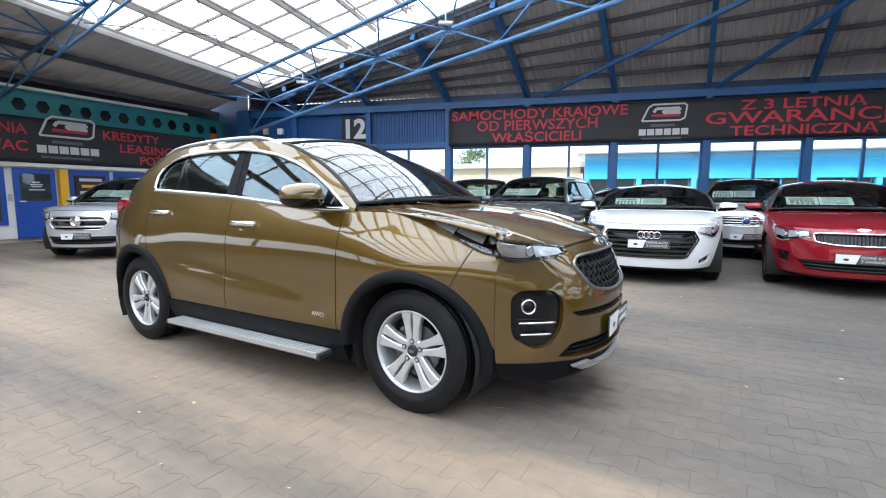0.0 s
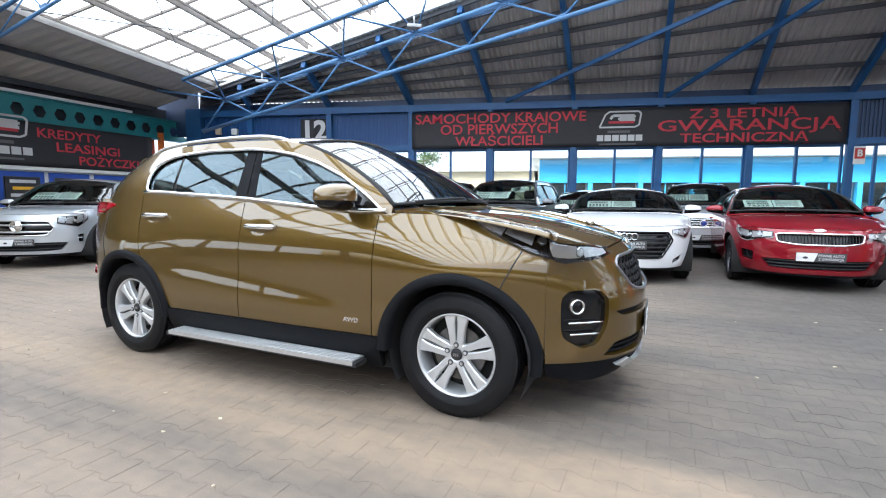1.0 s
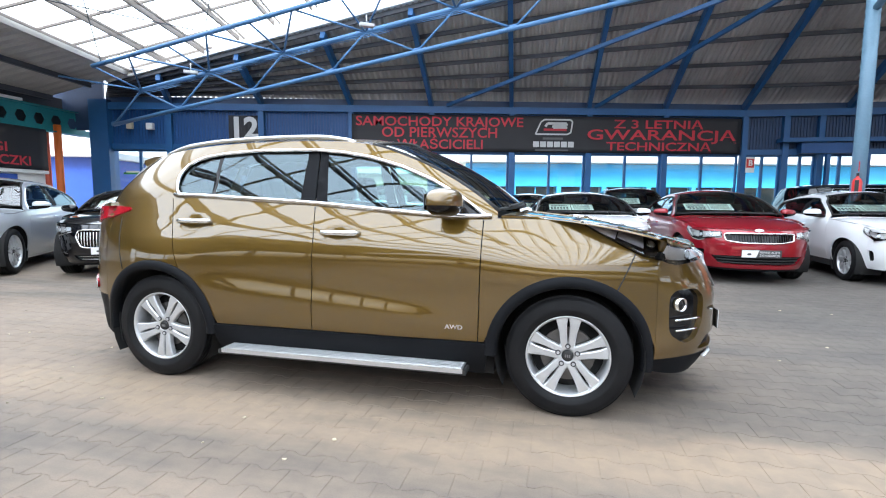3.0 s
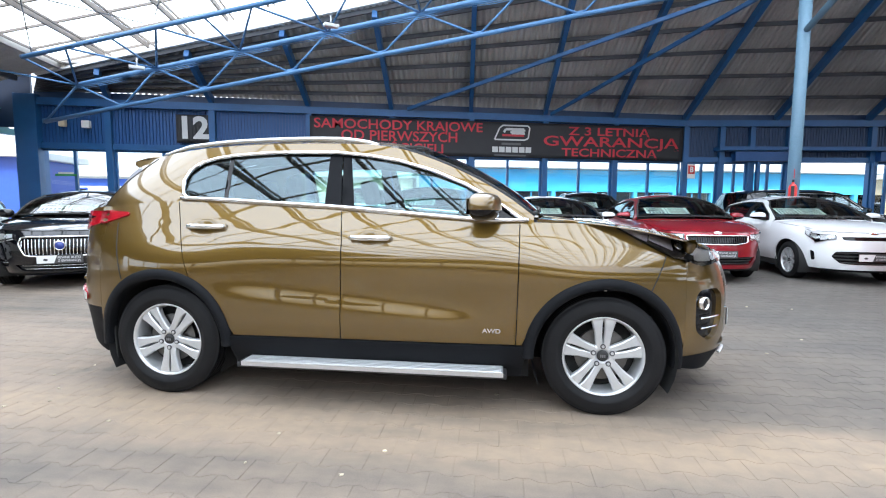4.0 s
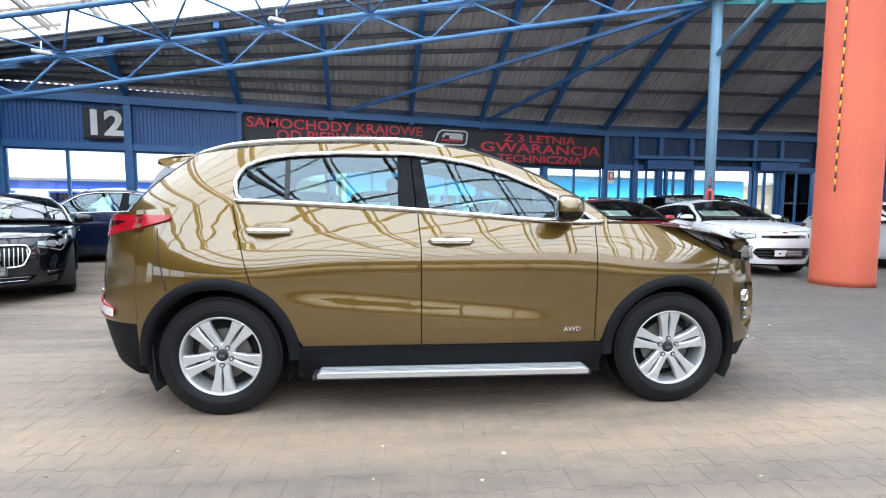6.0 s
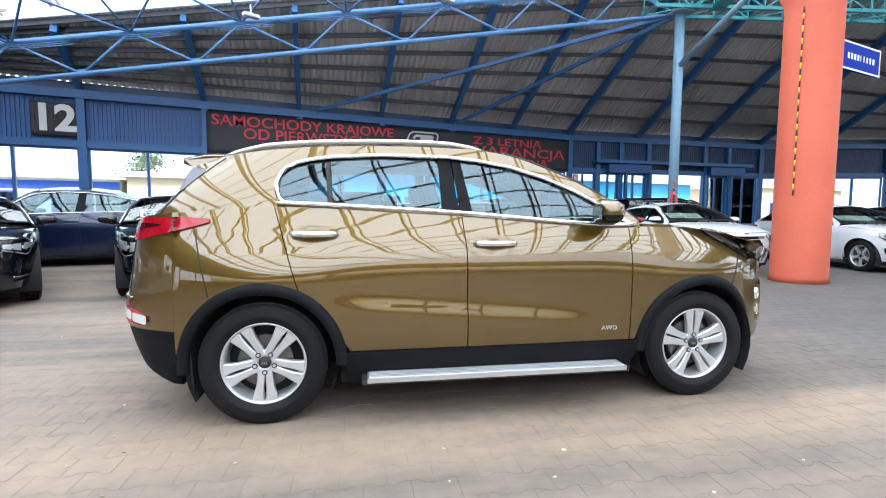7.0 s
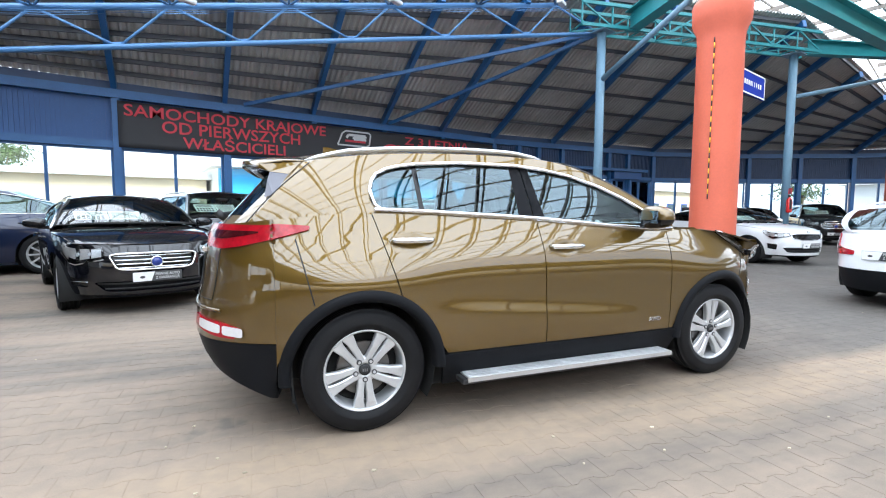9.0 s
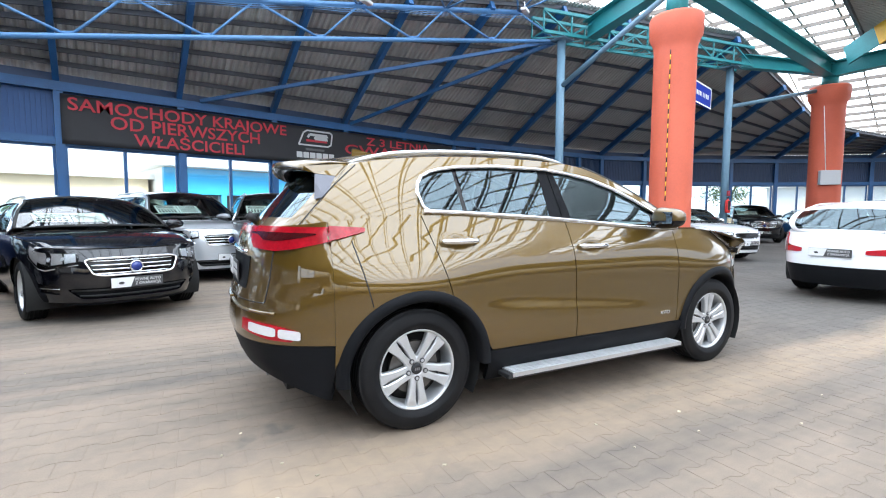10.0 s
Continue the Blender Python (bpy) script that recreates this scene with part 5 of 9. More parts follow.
def build_car(name, s, m, label, group=""):
    """A whole car from its specification s, at the pose m."""
    sh = Shell(s)
    car = thing(name, label, "car", group)
    paint, step = s["paint"], s.get("step", 0.07)
    af, ar, R, Ra = s["axle_f"], s["axle_r"], s["R"], s["arch"]
    zw = R
    clad = s.get("clad", 0.0)  # width of the plastic arch band
    Rp = Ra + clad
    sill = s["sill"]

    def arch(x, r):
        for a in (af, ar):
            if abs(x - a) < r:
                return zw + math.sqrt(r * r - (x - a) ** 2)
        return 0.0

    def bot(x):
        return max(sill, arch(x, Rp))

    def region(xl, xr, top, low):
        """Outline between two seams (functions of z), a top and a bottom curve (functions of x)."""
        def corner(xs, zc):
            x = xs(0.8)
            for _ in range(30):
                x = 0.5 * x + 0.5 * xs(zc(x))
            return x
        bl, br, tl, tr = corner(xl, low), corner(xr, low), corner(xl, top), corner(xr, top)
        g = 0.003
        k = max(4, int((br - bl) / 0.03))
        lp = [(bl + g + (br - bl - 2 * g) * i / k, low(bl + (br - bl) * i / k) + g) for i in range(k + 1)]
        z0, z1 = low(br), top(tr)
        lp += [(xr(z0 + (z1 - z0) * i / 8) - g, z0 + (z1 - z0) * i / 8) for i in range(1, 8)]
        k = max(4, int((tr - tl) / 0.04))
        lp += [(tr - g - (tr - tl - 2 * g) * i / k, top(tr - (tr - tl) * i / k) - g) for i in range(k + 1)]
        z0, z1 = top(tl), low(bl)
        lp += [(xl(z0 + (z1 - z0) * i / 8) + g, z0 + (z1 - z0) * i / 8) for i in range(1, 8)]
        return lp

    seam_r, seam_b, seam_f = s["seams"]
    xbf, xbr = s["bumper_f"], s["bumper_r"]
    const = lambda v: (lambda z: v)
    panels = [("rear_quarter_panel", const(xbr), seam_r), ("rear_door", seam_r, seam_b), ("front_door", seam_b, seam_f), ("front_fender", seam_f, const(xbf))]
    for side in (-1, 1):
        def fs(x, z, off=0.0, side=side):
            return Vector((x, side * (sh.half(x, z) + off), z))
        doors = {}
        for nm, xl, xr in panels:
            bm = patch(bmesh.new(), region(xl, xr, sh.zs, bot), fs, step, out=(0, side, 0))
            doors[nm] = part(nm, bm, paint, car)
        # sill and arch bands
        x0, x1 = ar + Rp * 0.98, af - Rp * 0.98
        lp = [(x0 + 0.02, 0.20), (x1 - 0.02, 0.20), (x1 + 0.01, sill - 0.006), (x0 - 0.01, sill - 0.006)]
        bm = patch(bmesh.new(), lp, lambda x, z: fs(x, z, -0.004 - 0.10 * max(0, (sill - 0.07 - z)) + (0.018 if clad else 0)), max(step, 0.05), out=(0, side, 0), rim=0.03)
        part("sill", bm, M_CLAD if clad else paint, car, "black plastic sill" if clad else "")
        if clad:
            for a in (af, ar):
                ang = np.linspace(-0.02 if a == ar else -0.16, math.pi + (0.10 if a == ar else 0.02), 44)
                bm = bmesh.new()
                rings = []
                for t in ang:
                    c, q = math.cos(t), math.sin(t)
                    ring = []
                    for r, off in ((Rp + 0.004, -0.004), (Rp - 0.002, 0.016), (Rp - clad * 0.5, 0.022), (Ra + 0.012, 0.020), (Ra, 0.008), (Ra - 0.004, -0.05)):
                        x, z = a + r * c, max(zw + r * q, 0.2)
                        ring.append(bm.verts.new((x, side * (sh.half(x, max(z, 0.42)) + off), z)))
                    rings.append(ring)
                for p, q in zip(rings, rings[1:]):
                    for i in range(5):
                        f = (p[i], p[i + 1], q[i + 1], q[i])
                        bm.faces.new(f if side < 0 else f[::-1]).smooth = True
                part("arch_cladding", bm, M_CLAD, car, "black plastic wheel arch trim")
        # wheel wells
        for a in (af, ar):
            pts0 = [(a + (Ra + 0.01) * math.cos(t), side * (sh.half(a, 0.8) - (0.05 if clad else 0.02)), zw + (Ra + 0.01) * math.sin(t)) for t in np.linspace(-0.5, math.pi + 0.5, 20)]
            pts1 = [(x, side * 0.48, z) for x, y, z in pts0]
            part("wheel_well", rule_band(pts0, pts1), M_UNDER, car)
        # cabin side with its window opening
        fc = lambda x, z, off=0.0, side=side: Vector((x, side * (sh.cabin(x, z) + off), z))
        gx0, gx1 = s["cabin_x"]
        k = 40
        lp = [(gx0 + (gx1 - gx0) * i / k, sh.zs(gx0 + (gx1 - gx0) * i / k) - 0.012) for i in range(k + 1)]
        rx = s["roof_x"][0]
        lp += [(gx1 + (rx - gx1) * i / k, sh.zr(gx1 + (rx - gx1) * i / k)) for i in range(k + 1)]
        za, zb2 = sh.zr(rx), sh.zs(gx0) - 0.012
        lp += [(rx + (gx0 - rx) * ((i / 6) ** s.get("tail_pow", 1.0)), za + (zb2 - za) * i / 6) for i in range(1, 6)]
        hole = s["dlo"](sh)
        bm = patch(bmesh.new(), lp, fc, step, holes=[hole], out=(0, side, 0), rim=0.02)
        part("cabin_side_frame", bm, paint, car)
        # panes and pillars inside the opening
        for wi, (a, b, mat) in enumerate(s["panes"]):
            lo = [p for p in hole]
            # cut the opening between two slanted lines
            cut = clip_x(lo, a, b)
            if len(cut) > 2:
                bm = patch(bmesh.new(), cut, lambda x, z: fc(x, z, -0.012), (0.045 if step < 0.05 else 0.12) if mat not in (M_GLOSSBLACK, M_CLAD) else 0.1, out=(0, side, 0), rim=0.004)
                host = doors["front_door"] if wi >= s["front_panes"] else doors["rear_door"]
                part("side_window" if mat not in (M_GLOSSBLACK, M_CLAD) else "door_pillar_trim", bm, mat, host)
        mould = s.get("dlo_trim")
        if mould:
            bm = bmesh.new()
            lo = resample(hole, 0.06)
            strip_along(bm, [fc(x, z, 0.004) for x, z in lo + lo[:2]], 0.013 if step < 0.06 else 0.009)
            part("window_moulding", bm, mould, car, "bright window surround")
        # door handles
        for (hx, hz), host in zip(s["handles"], ("rear_door", "front_door")):
            bm = bmesh.new()
            grip = s.get("grip", 0.014)
            strip_along(bm, [fs(hx + d, hz, o) for d, o in ((-0.12, 0.0), (-0.105, 0.024), (-0.05, 0.033), (0.0, 0.036), (0.05, 0.033), (0.105, 0.024), (0.12, 0.0))], grip, 10)
            part("door_handle", bm, s.get("handle_mat", paint), doors[host])
        # door mirror
        mx, mz = s["mirror"]
        my = sh.half(mx, mz - 0.06)
        wide, tall = s.get("mirror_size", (1.0, 1.0))

        def mirror_shell(upper, grow=1.0):
            bm = bmesh.new()
            bmesh.ops.create_icosphere(bm, subdivisions=3, radius=1)
            bmesh.ops.bisect_plane(bm, geom=bm.verts[:] + bm.edges[:] + bm.faces[:], plane_co=(0, 0, -0.12), plane_no=(0, 0, 1), clear_inner=upper, clear_outer=not upper)
            for v in bm.verts:
                c = v.co
                x, y, z = [math.copysign(abs(q) ** 0.72, q) for q in c]
                x = (x * 0.10 if x > 0 else x * 0.05) * wide
                taper = 1.0 - 0.28 * (y * side + 1) / 2
                c.x, c.y, c.z = x * taper * grow, y * 0.128 * grow, z * 0.078 * tall * taper * grow
            for f in bm.faces:
                f.smooth = True
            bm.transform(pose(mx, side * (my + 0.135), mz + 0.012, 0, 0, side * 12))
            return bm
        mir = part("door_mirror", mirror_shell(True), paint, doors["front_door"])
        part("lower_shell", mirror_shell(False, 0.97), M_GLOSSBLACK, mir, "black lower shell")
        bm = bmesh.new()
        add_box(bm, -0.003, 0.003, -0.085, 0.085, -0.040, 0.046, pose(mx - 0.049, side * (my + 0.137), mz + 0.012, 0, 0, side * 12), 0.002)
        part("mirror_glass", bm, M_MIRROR, mir)
        bm = bmesh.new()
        add_beam(bm, (mx + 0.05, side * (my - 0.05), mz - 0.048), (mx + 0.02, side * (my + 0.10), mz - 0.042), 0.07, 0.035)
        part("mirror_arm", bm, M_GLOSSBLACK, doors["front_door"])
        # wheels
        for a in (af, ar):
            key = s["wheel"]
            if key not in WHEELS:
                WHEELS[key] = wheel_meshes(*key[:4], key[4])
            wh = new("wheel")
            wh.empty_display_size = 0.1
            wh.parent = car
            wh.matrix_local = pose(a, side * (sh.half(a, 0.75) - s["inset"] - key[1] / 2), zw, 0, s.get("spins", (20, 34))[0 if a == af else 1], 0 if side < 0 else 180)
            for pn, me in WHEELS[key].items():
                o = new(pn if isinstance(pn, str) else pn[0], me)
                o.parent = wh
    # ---- nose ----
    pm = sh.p_of_x(1, xbf)
    pr = sh.p_of_x(-1, xbr)
    ztop = s["nose_top"]  # function of |p|/pm
    top_p = lambda p: ztop(min(abs(p) / pm, 1)) if abs(p) < pm else sh.zs(xbf)
    low = s["lip"]
    xs_ = np.linspace(-pm - 0.0018, pm + 0.0018, 60)

    def low_p(p):
        x = sh.wrap(1, p, 0.5).x
        return max(low, arch(x, Rp) + 0.003)
    lp = [(p, low_p(p)) for p in xs_] + [(p, top_p(p) - 0.003) for p in xs_[::-1]]
    holes = [h(sh) for h, *_ in s["nose_holes"]]
    bm = patch(bmesh.new(), lp, lambda p, z: sh.wrap(1, p, z), step, holes=holes, out=(1, 0, 0), rim=0.03)
    bumper = part("front_bumper", bm, paint, car)
    for h, nm, mat, depth, fill in s["nose_holes"]:
        hl = h(sh)
        bm = patch(bmesh.new(), hl, lambda p, z: sh.wrap(1, p, z, -depth), step, out=(1, 0, 0), rim=0)
        gr = part(nm, bm, M_CLAD if mat is None else mat, bumper)
        fill(sh, hl, gr, depth)
    # lower lip
    lp = [(p, 0.20 + 0.05 * (min(abs(p) / pm, 1)) ** 4) for p in xs_] + [(p, low_p(p) - 0.006) for p in xs_[::-1]]
    bm = patch(bmesh.new(), lp, lambda p, z: sh.wrap(1, p, z, -0.01), max(step, 0.05), out=(1, 0, 0), rim=0.05)
    part("lower_lip", bm, s.get("lip_mat", M_CLAD), bumper)
    # headlights
    for side in (-1, 1):
        hl = [(side * p, z) for p, z in s["headlight"](sh)]
        bm = patch(bmesh.new(), hl, lambda p, z: sh.wrap(1, p, z, 0.009), 0.04, out=(1, side, 0.3), rim=0.014)
        lamp = part("headlight", bm, M_GLOSSBLACK, car, "headlight with clear lens")
        cx, cz = sum(p for p, z in hl) / len(hl), sum(z for p, z in hl) / len(hl)
        # white reflector boxes beside two ringed projectors over a black lower trim
        lo, hi = min(abs(p) for p, z in hl), max(abs(p) for p, z in hl)

        def band(k):
            """Lower and upper edge of the lamp at the share k from its inner end."""
            p = side * (lo + (hi - lo) * k)
            zz = [z for z in np.linspace(min(z for _, z in hl), max(z for _, z in hl), 60) if inside(hl, p, z)]
            return (p, zz[0], zz[-1]) if zz else (p, cz, cz)
        for k0, k1, v0, v1, mat in ((0.03, 0.20, 0.20, 0.92, M_LAMPBOWL), (0.23, 0.42, 0.20, 0.94, M_WHITELENS), (0.52, 0.70, 0.30, 0.96, M_WHITELENS), (0.71, 0.98, 0.08, 0.97, M_WHITELENS)):
            kk = np.linspace(k0, k1, 4)
            q = [(band(k)[0], lerp_(band(k)[1], band(k)[2], v0)) for k in kk] + [(band(k)[0], lerp_(band(k)[1], band(k)[2], v1)) for k in kk[::-1]]
            bm = patch(bmesh.new(), q, lambda p, z: sh.wrap(1, p, z, 0.013), 0.04, out=(1, side, 0.3), rim=0.004)
            part("reflector_box", bm, mat, lamp)
        for k, r in ((0.225, 0.024), (0.47, 0.027)):
            p, z0, z1 = band(k)
            q, q2 = sh.wrap(1, p, lerp_(z0, z1, 0.55), 0.014), sh.wrap(1, p, lerp_(z0, z1, 0.55), 0.034)
            d = (q2 - q).to_track_quat("Z", "Y").to_matrix().to_4x4()
            bm = bmesh.new()
            add_lathe(bm, [(r * 0.78, 0.002), (r * 0.82, 0.006), (r * 0.98, 0.006), (r * 1.08, 0.0)], 22, Matrix.Translation(q) @ d)
            rf = part("reflector", bm, M_CHROME, lamp)
            bm = bmesh.new()
            add_lathe(bm, [(0, 0.006), (r * 0.4, 0.005), (r * 0.72, 0.003), (r * 0.8, 0.0)], 18, Matrix.Translation(q) @ d)
            part("projector_lens", bm, M_LAMPBOWL, rf)
        bm = bmesh.new()
        strip_along(bm, [sh.wrap(1, p, z + 0.012, 0.014) for p, z in s["drl"](sh, side)], 0.006)
        part("daytime_light", bm, M_WHITELENS, lamp)
        bm = patch(bmesh.new(), hl, lambda p, z: sh.wrap(1, p, z, 0.024), 0.04, out=(1, side, 0.3), rim=0.014)
        part("lens", bm, M_LENS, lamp)
    # ---- bonnet, windscreen, roof, tail ----
    cx, hx = s["cowl_x"], s["header_x"]
    e = 0.005
    yf = lambda x: sh.half(x, sh.zs(x)) - e
    xe = xbf
    lerp = lambda a, b, t: a + (b - a) * t
    D0 = lambda v: Vector((lerp(cx, xe, v), -yf(lerp(cx, xe, v)), sh.zs(lerp(cx, xe, v))))
    D1 = lambda v: Vector((lerp(cx, xe, v), yf(lerp(cx, xe, v)), sh.zs(lerp(cx, xe, v))))
    sb = s.get("screen_bow", 0.10)

    def C0(u):
        q = 1 - (2 * u - 1) ** 2
        a, b = D0(0), D1(0)
        return a.lerp(b, u) + Vector((sb * q, 0, s.get("cowl_rise", 0.035) * min(1, 2.2 * q)))

    def C1(u):
        p = lerp(-pm, pm, u)
        q = sh.wrap(1, p, top_p(p))
        if abs(p) > pm - 1e-6:
            return D0(1) if p < 0 else D1(1)
        return q
    hood = coons(C0, C1, D0, D1, Vector((0, 0, s.get("hood_bulge", 0.05))))
    n = 26 if step < 0.05 else 14
    part("bonnet", sheet(hood, n, n), paint, car)
    if s.get("step", 0.07) < 0.05:
        for sg in (-1, 1):
            bm = bmesh.new()
            strip_along(bm, [hood(0.5 + sg * (0.30 - 0.02 * t), t) + Vector((0, 0, -0.009)) for t in np.linspace(0.05, 0.95, 14)], 0.016, 8)
            part("bonnet_crease", bm, paint, car)
    ys = lambda x: sh.cabin(x, sh.zr(x))
    A0 = lambda v: Vector((lerp(hx, cx - 0.02, v), -ys(lerp(hx, cx - 0.02, v)) + 0.012, sh.zr(lerp(hx, cx - 0.02, v))))
    A1 = lambda v: Vector((lerp(hx, cx - 0.02, v), ys(lerp(hx, cx - 0.02, v)) - 0.012, sh.zr(lerp(hx, cx - 0.02, v))))
    W0 = lambda u: A0(0).lerp(A1(0), u) + Vector((sb * 1.0, 0, s["crown"])) * (1 - (2 * u - 1) ** 2)
    W1 = lambda u: A0(1).lerp(A1(1), u) + Vector((sb, 0, 0.02)) * (1 - (2 * u - 1) ** 2)
    wsc = coons(W0, W1, A0, A1)
    part("windscreen", sheet(wsc, 16, 10, 0.005, flip=True), M_WINDSCREEN, car)
    bm = bmesh.new()
    for lpts in ([wsc(u, 0.985) for u in np.linspace(0, 1, 14)], [wsc(u, 0.01) for u in np.linspace(0, 1, 14)]):
        strip_along(bm, lpts, 0.012)
    for u in (0.004, 0.996):
        strip_along(bm, [wsc(u, v) for v in np.linspace(0, 1, 12)], 0.016)
    part("windscreen_seal", bm, M_RUBBER, car)
    for k, (u0, ulen) in enumerate(((0.12, 0.42), (0.55, 0.36))):
        bm = bmesh.new()
        strip_along(bm, [wsc(u0 + ulen * t, 0.985 - 0.02 * t) + Vector((0.006, 0, 0.009)) for t in np.linspace(0, 1, 8)], 0.009)
        part("wiper", bm, M_BLACK, car)
    rx = s["roof_x"][0]
    R0 = lambda v: Vector((lerp(hx, rx, v), -ys(lerp(hx, rx, v)), sh.zr(lerp(hx, rx, v))))
    R1 = lambda v: Vector((lerp(hx, rx, v), ys(lerp(hx, rx, v)), sh.zr(lerp(hx, rx, v))))
    rb = s.get("tail_bow", 0.08)
    Rb = lambda u: R0(1).lerp(R1(1), u) + Vector((-rb, 0, s["crown"] * 0.9)) * (1 - (2 * u - 1) ** 2)
    roof = coons(W0, Rb, R0, R1, Vector((0, 0, s["crown"] * 0.3)))
    part("roof", sheet(roof, 18, 22), s.get("roof_mat", paint), car)
    if s.get("rails"):
        for sg in (-1, 1):
            bm = bmesh.new()
            u = 0.5 + sg * 0.455
            strip_along(bm, [roof(u, v) + Vector((0, 0, 0.022 * min(1, 9 * (v - 0.10), 8 * (0.97 - v)) if 0.10 < v < 0.97 else -0.01)) for v in np.linspace(0.09, 0.98, 26)], 0.014, 8)
            part("roof_rail", bm, s["rails"], car, "bright roof rail")
    # tail: rear screen from the roof to the tub
    gx0 = s["cabin_x"][0]
    tp = s.get("tail_pow", 1.0)
    ztl = sh.zs(gx0) - 0.012

    def T0(v):
        z = lerp(sh.zr(rx), ztl, v)
        return Vector((rx + (gx0 - rx) * v ** tp, -sh.cabin(rx + (gx0 - rx) * v ** tp, z) + 0.01, z))

    def T1(v):
        q = T0(v)
        return Vector((q.x, -q.y, q.z))
    Tb = lambda u: T0(1).lerp(T1(1), u) + Vector((-s["deck_bow"], 0, s.get("deck_rise", 0.0))) * (1 - (2 * u - 1) ** 4)
    tail = coons(Rb, Tb, T0, T1)
    vg = s["glass_v"]
    part("rear_screen", sheet(tail, 14, 8, 0.005, u0=0.07, u1=0.93, v0=0.05, v1=vg, flip=False), M_DARKGLASS, car)
    bm = bmesh.new()
    for a, b, c, d in ((0, 0.07, 0, 1), (0.93, 1, 0, 1), (0.07, 0.93, vg, 1), (0.07, 0.93, 0, 0.05)):
        tmp = sheet(tail, 12, 8, 0.01, u0=a, u1=b, v0=c, v1=d)
        me = bpy.data.meshes.new("tmp")
        tmp.to_mesh(me)
        tmp.free()
        bm.from_mesh(me)
        bpy.data.meshes.remove(me)
    for f in bm.faces:
        f.smooth = True
    part("tailgate_frame", bm, paint, car)
    # tub top between the tail screen and the wrapped tail
    xs_ = np.linspace(-pr - 0.0018, pr + 0.0018, 50)
    topr = s["tail_top"]
    lowr = s["tail_lip"]
    top_r = lambda p: topr(min(abs(p) / pr, 1))

    def low_r(p):
        return max(lowr, arch(sh.wrap(-1, p, 0.5).x, Rp) + 0.003)
    lp = [(p, low_r(p)) for p in xs_] + [(p, top_r(p)) for p in xs_[::-1]]
    bm = patch(bmesh.new(), lp, lambda p, z: sh.wrap(-1, p, z), step, out=(-1, 0, 0), rim=0.03)
    rear = part("rear_bumper", bm, paint, car)
    # shelf closing the gap on top of the tail
    E0 = lambda u: tail(u, 1.0)
    E1 = lambda u: sh.wrap(-1, lerp(-pr, pr, u), top_r(lerp(-pr, pr, u)))
    f = coons(E0, E1, lambda v: E0(0).lerp(E1(0), v), lambda v: E0(1).lerp(E1(1), v))
    part("tail_shelf", sheet(f, 20, 4, 0), paint, rear)
    lp = [(p, s["skirt"](abs(p) / pr) if "skirt" in s else 0.22) for p in xs_] + [(p, low_r(p) - 0.006) for p in xs_[::-1]]
    bm = patch(bmesh.new(), lp, lambda p, z: sh.wrap(-1, p, z, -0.006), max(step, 0.05), out=(-1, 0, 0), rim=0.05)
    part("rear_skirt", bm, s.get("lip_mat", M_CLAD), rear)
    for side in (-1, 1):
        tl = [(side * p, z) for p, z in s["taillight"](sh)]
        bm = patch(bmesh.new(), tl, lambda p, z: sh.wrap(-1, p, z, 0.012), min(step * 0.6, 0.04), out=(-1, side, 0.2), rim=0.02)
        tlp = part("tail_light", bm, M_REDLENS, car, "red tail light")
        inner = [(p * 0.5 + 0.5 * np.mean([q for q, z in tl]), z * 0.35 + 0.65 * np.mean([z for q, z in tl])) for p, z in tl]
        bm = patch(bmesh.new(), inner, lambda p, z: sh.wrap(-1, p, z, 0.0165), min(step * 0.6, 0.04), out=(-1, side, 0.2), rim=0.004)
        part("lamp_core", bm, M_SMOKE, tlp)
    # underbody, interior
    bm = bmesh.new()
    L0, L1 = sh.xr(0.5) + 0.25, sh.xf(0.5) - 0.25
    add_box(bm, L0, L1, -0.45, 0.45, 0.20, 0.5)
    add_box(bm, ar + Ra + 0.02, af - Ra - 0.02, -0.80, 0.80, 0.19, 0.30)
    part("underbody", bm, M_UNDER, car)
    bm = bmesh.new()
    zb_ = sh.zs(0) - 0.10
    add_box(bm, cx - 0.55, cx + 0.05, -0.72, 0.72, 0.5, zb_ + 0.06, bevel=0.05)
    part("dashboard", bm, M_SEAT, car)
    for sx, sy, bw in ((0.12, 0.37, 0.25), (0.12, -0.37, 0.25), (-0.80, 0.0, 0.62)):
        bm = bmesh.new()
        zr_ = sh.zr(sx - 0.2)
        add_box(bm, sx - 0.28, sx + 0.25, sy - bw, sy + bw, 0.45, 0.68, bevel=0.06)
        add_box(bm, -0.08, 0.08, sy - bw, sy + bw, 0.0, 0.58, pose(sx - 0.30, 0, 0.62, 0, -14, 0), bevel=0.06)
        for hy in ((sy,) if bw < 0.4 else (-0.38, 0.38)):
            add_box(bm, -0.05, 0.05, hy - 0.13, hy + 0.13, 0.60, 0.80, pose(sx - 0.30, 0, 0.62, 0, -14, 0), bevel=0.04)
        part("seat", bm, M_SEAT, car)
    bm = bmesh.new()
    add_lathe(bm, [(0.175 + 0.014 * math.cos(t), 0.014 * math.sin(t)) for t in np.linspace(0, 2 * math.pi, 9)], 28, pose(cx - 0.55, 0.37, zb_ + 0.04, 0, -65, 0))
    add_tube(bm, (cx - 0.55, 0.37, zb_ + 0.04), (cx - 0.40, 0.37, zb_ - 0.02), 0.05, 10)
    part("steering_wheel", bm, M_BLACK, car)
    bm = bmesh.new()
    add_box(bm, hx + 0.16, hx + 0.20, -0.11, 0.11, sh.zr(hx) - 0.13, sh.zr(hx) - 0.07, bevel=0.015)
    part("interior_mirror", bm, M_BLACK, car)
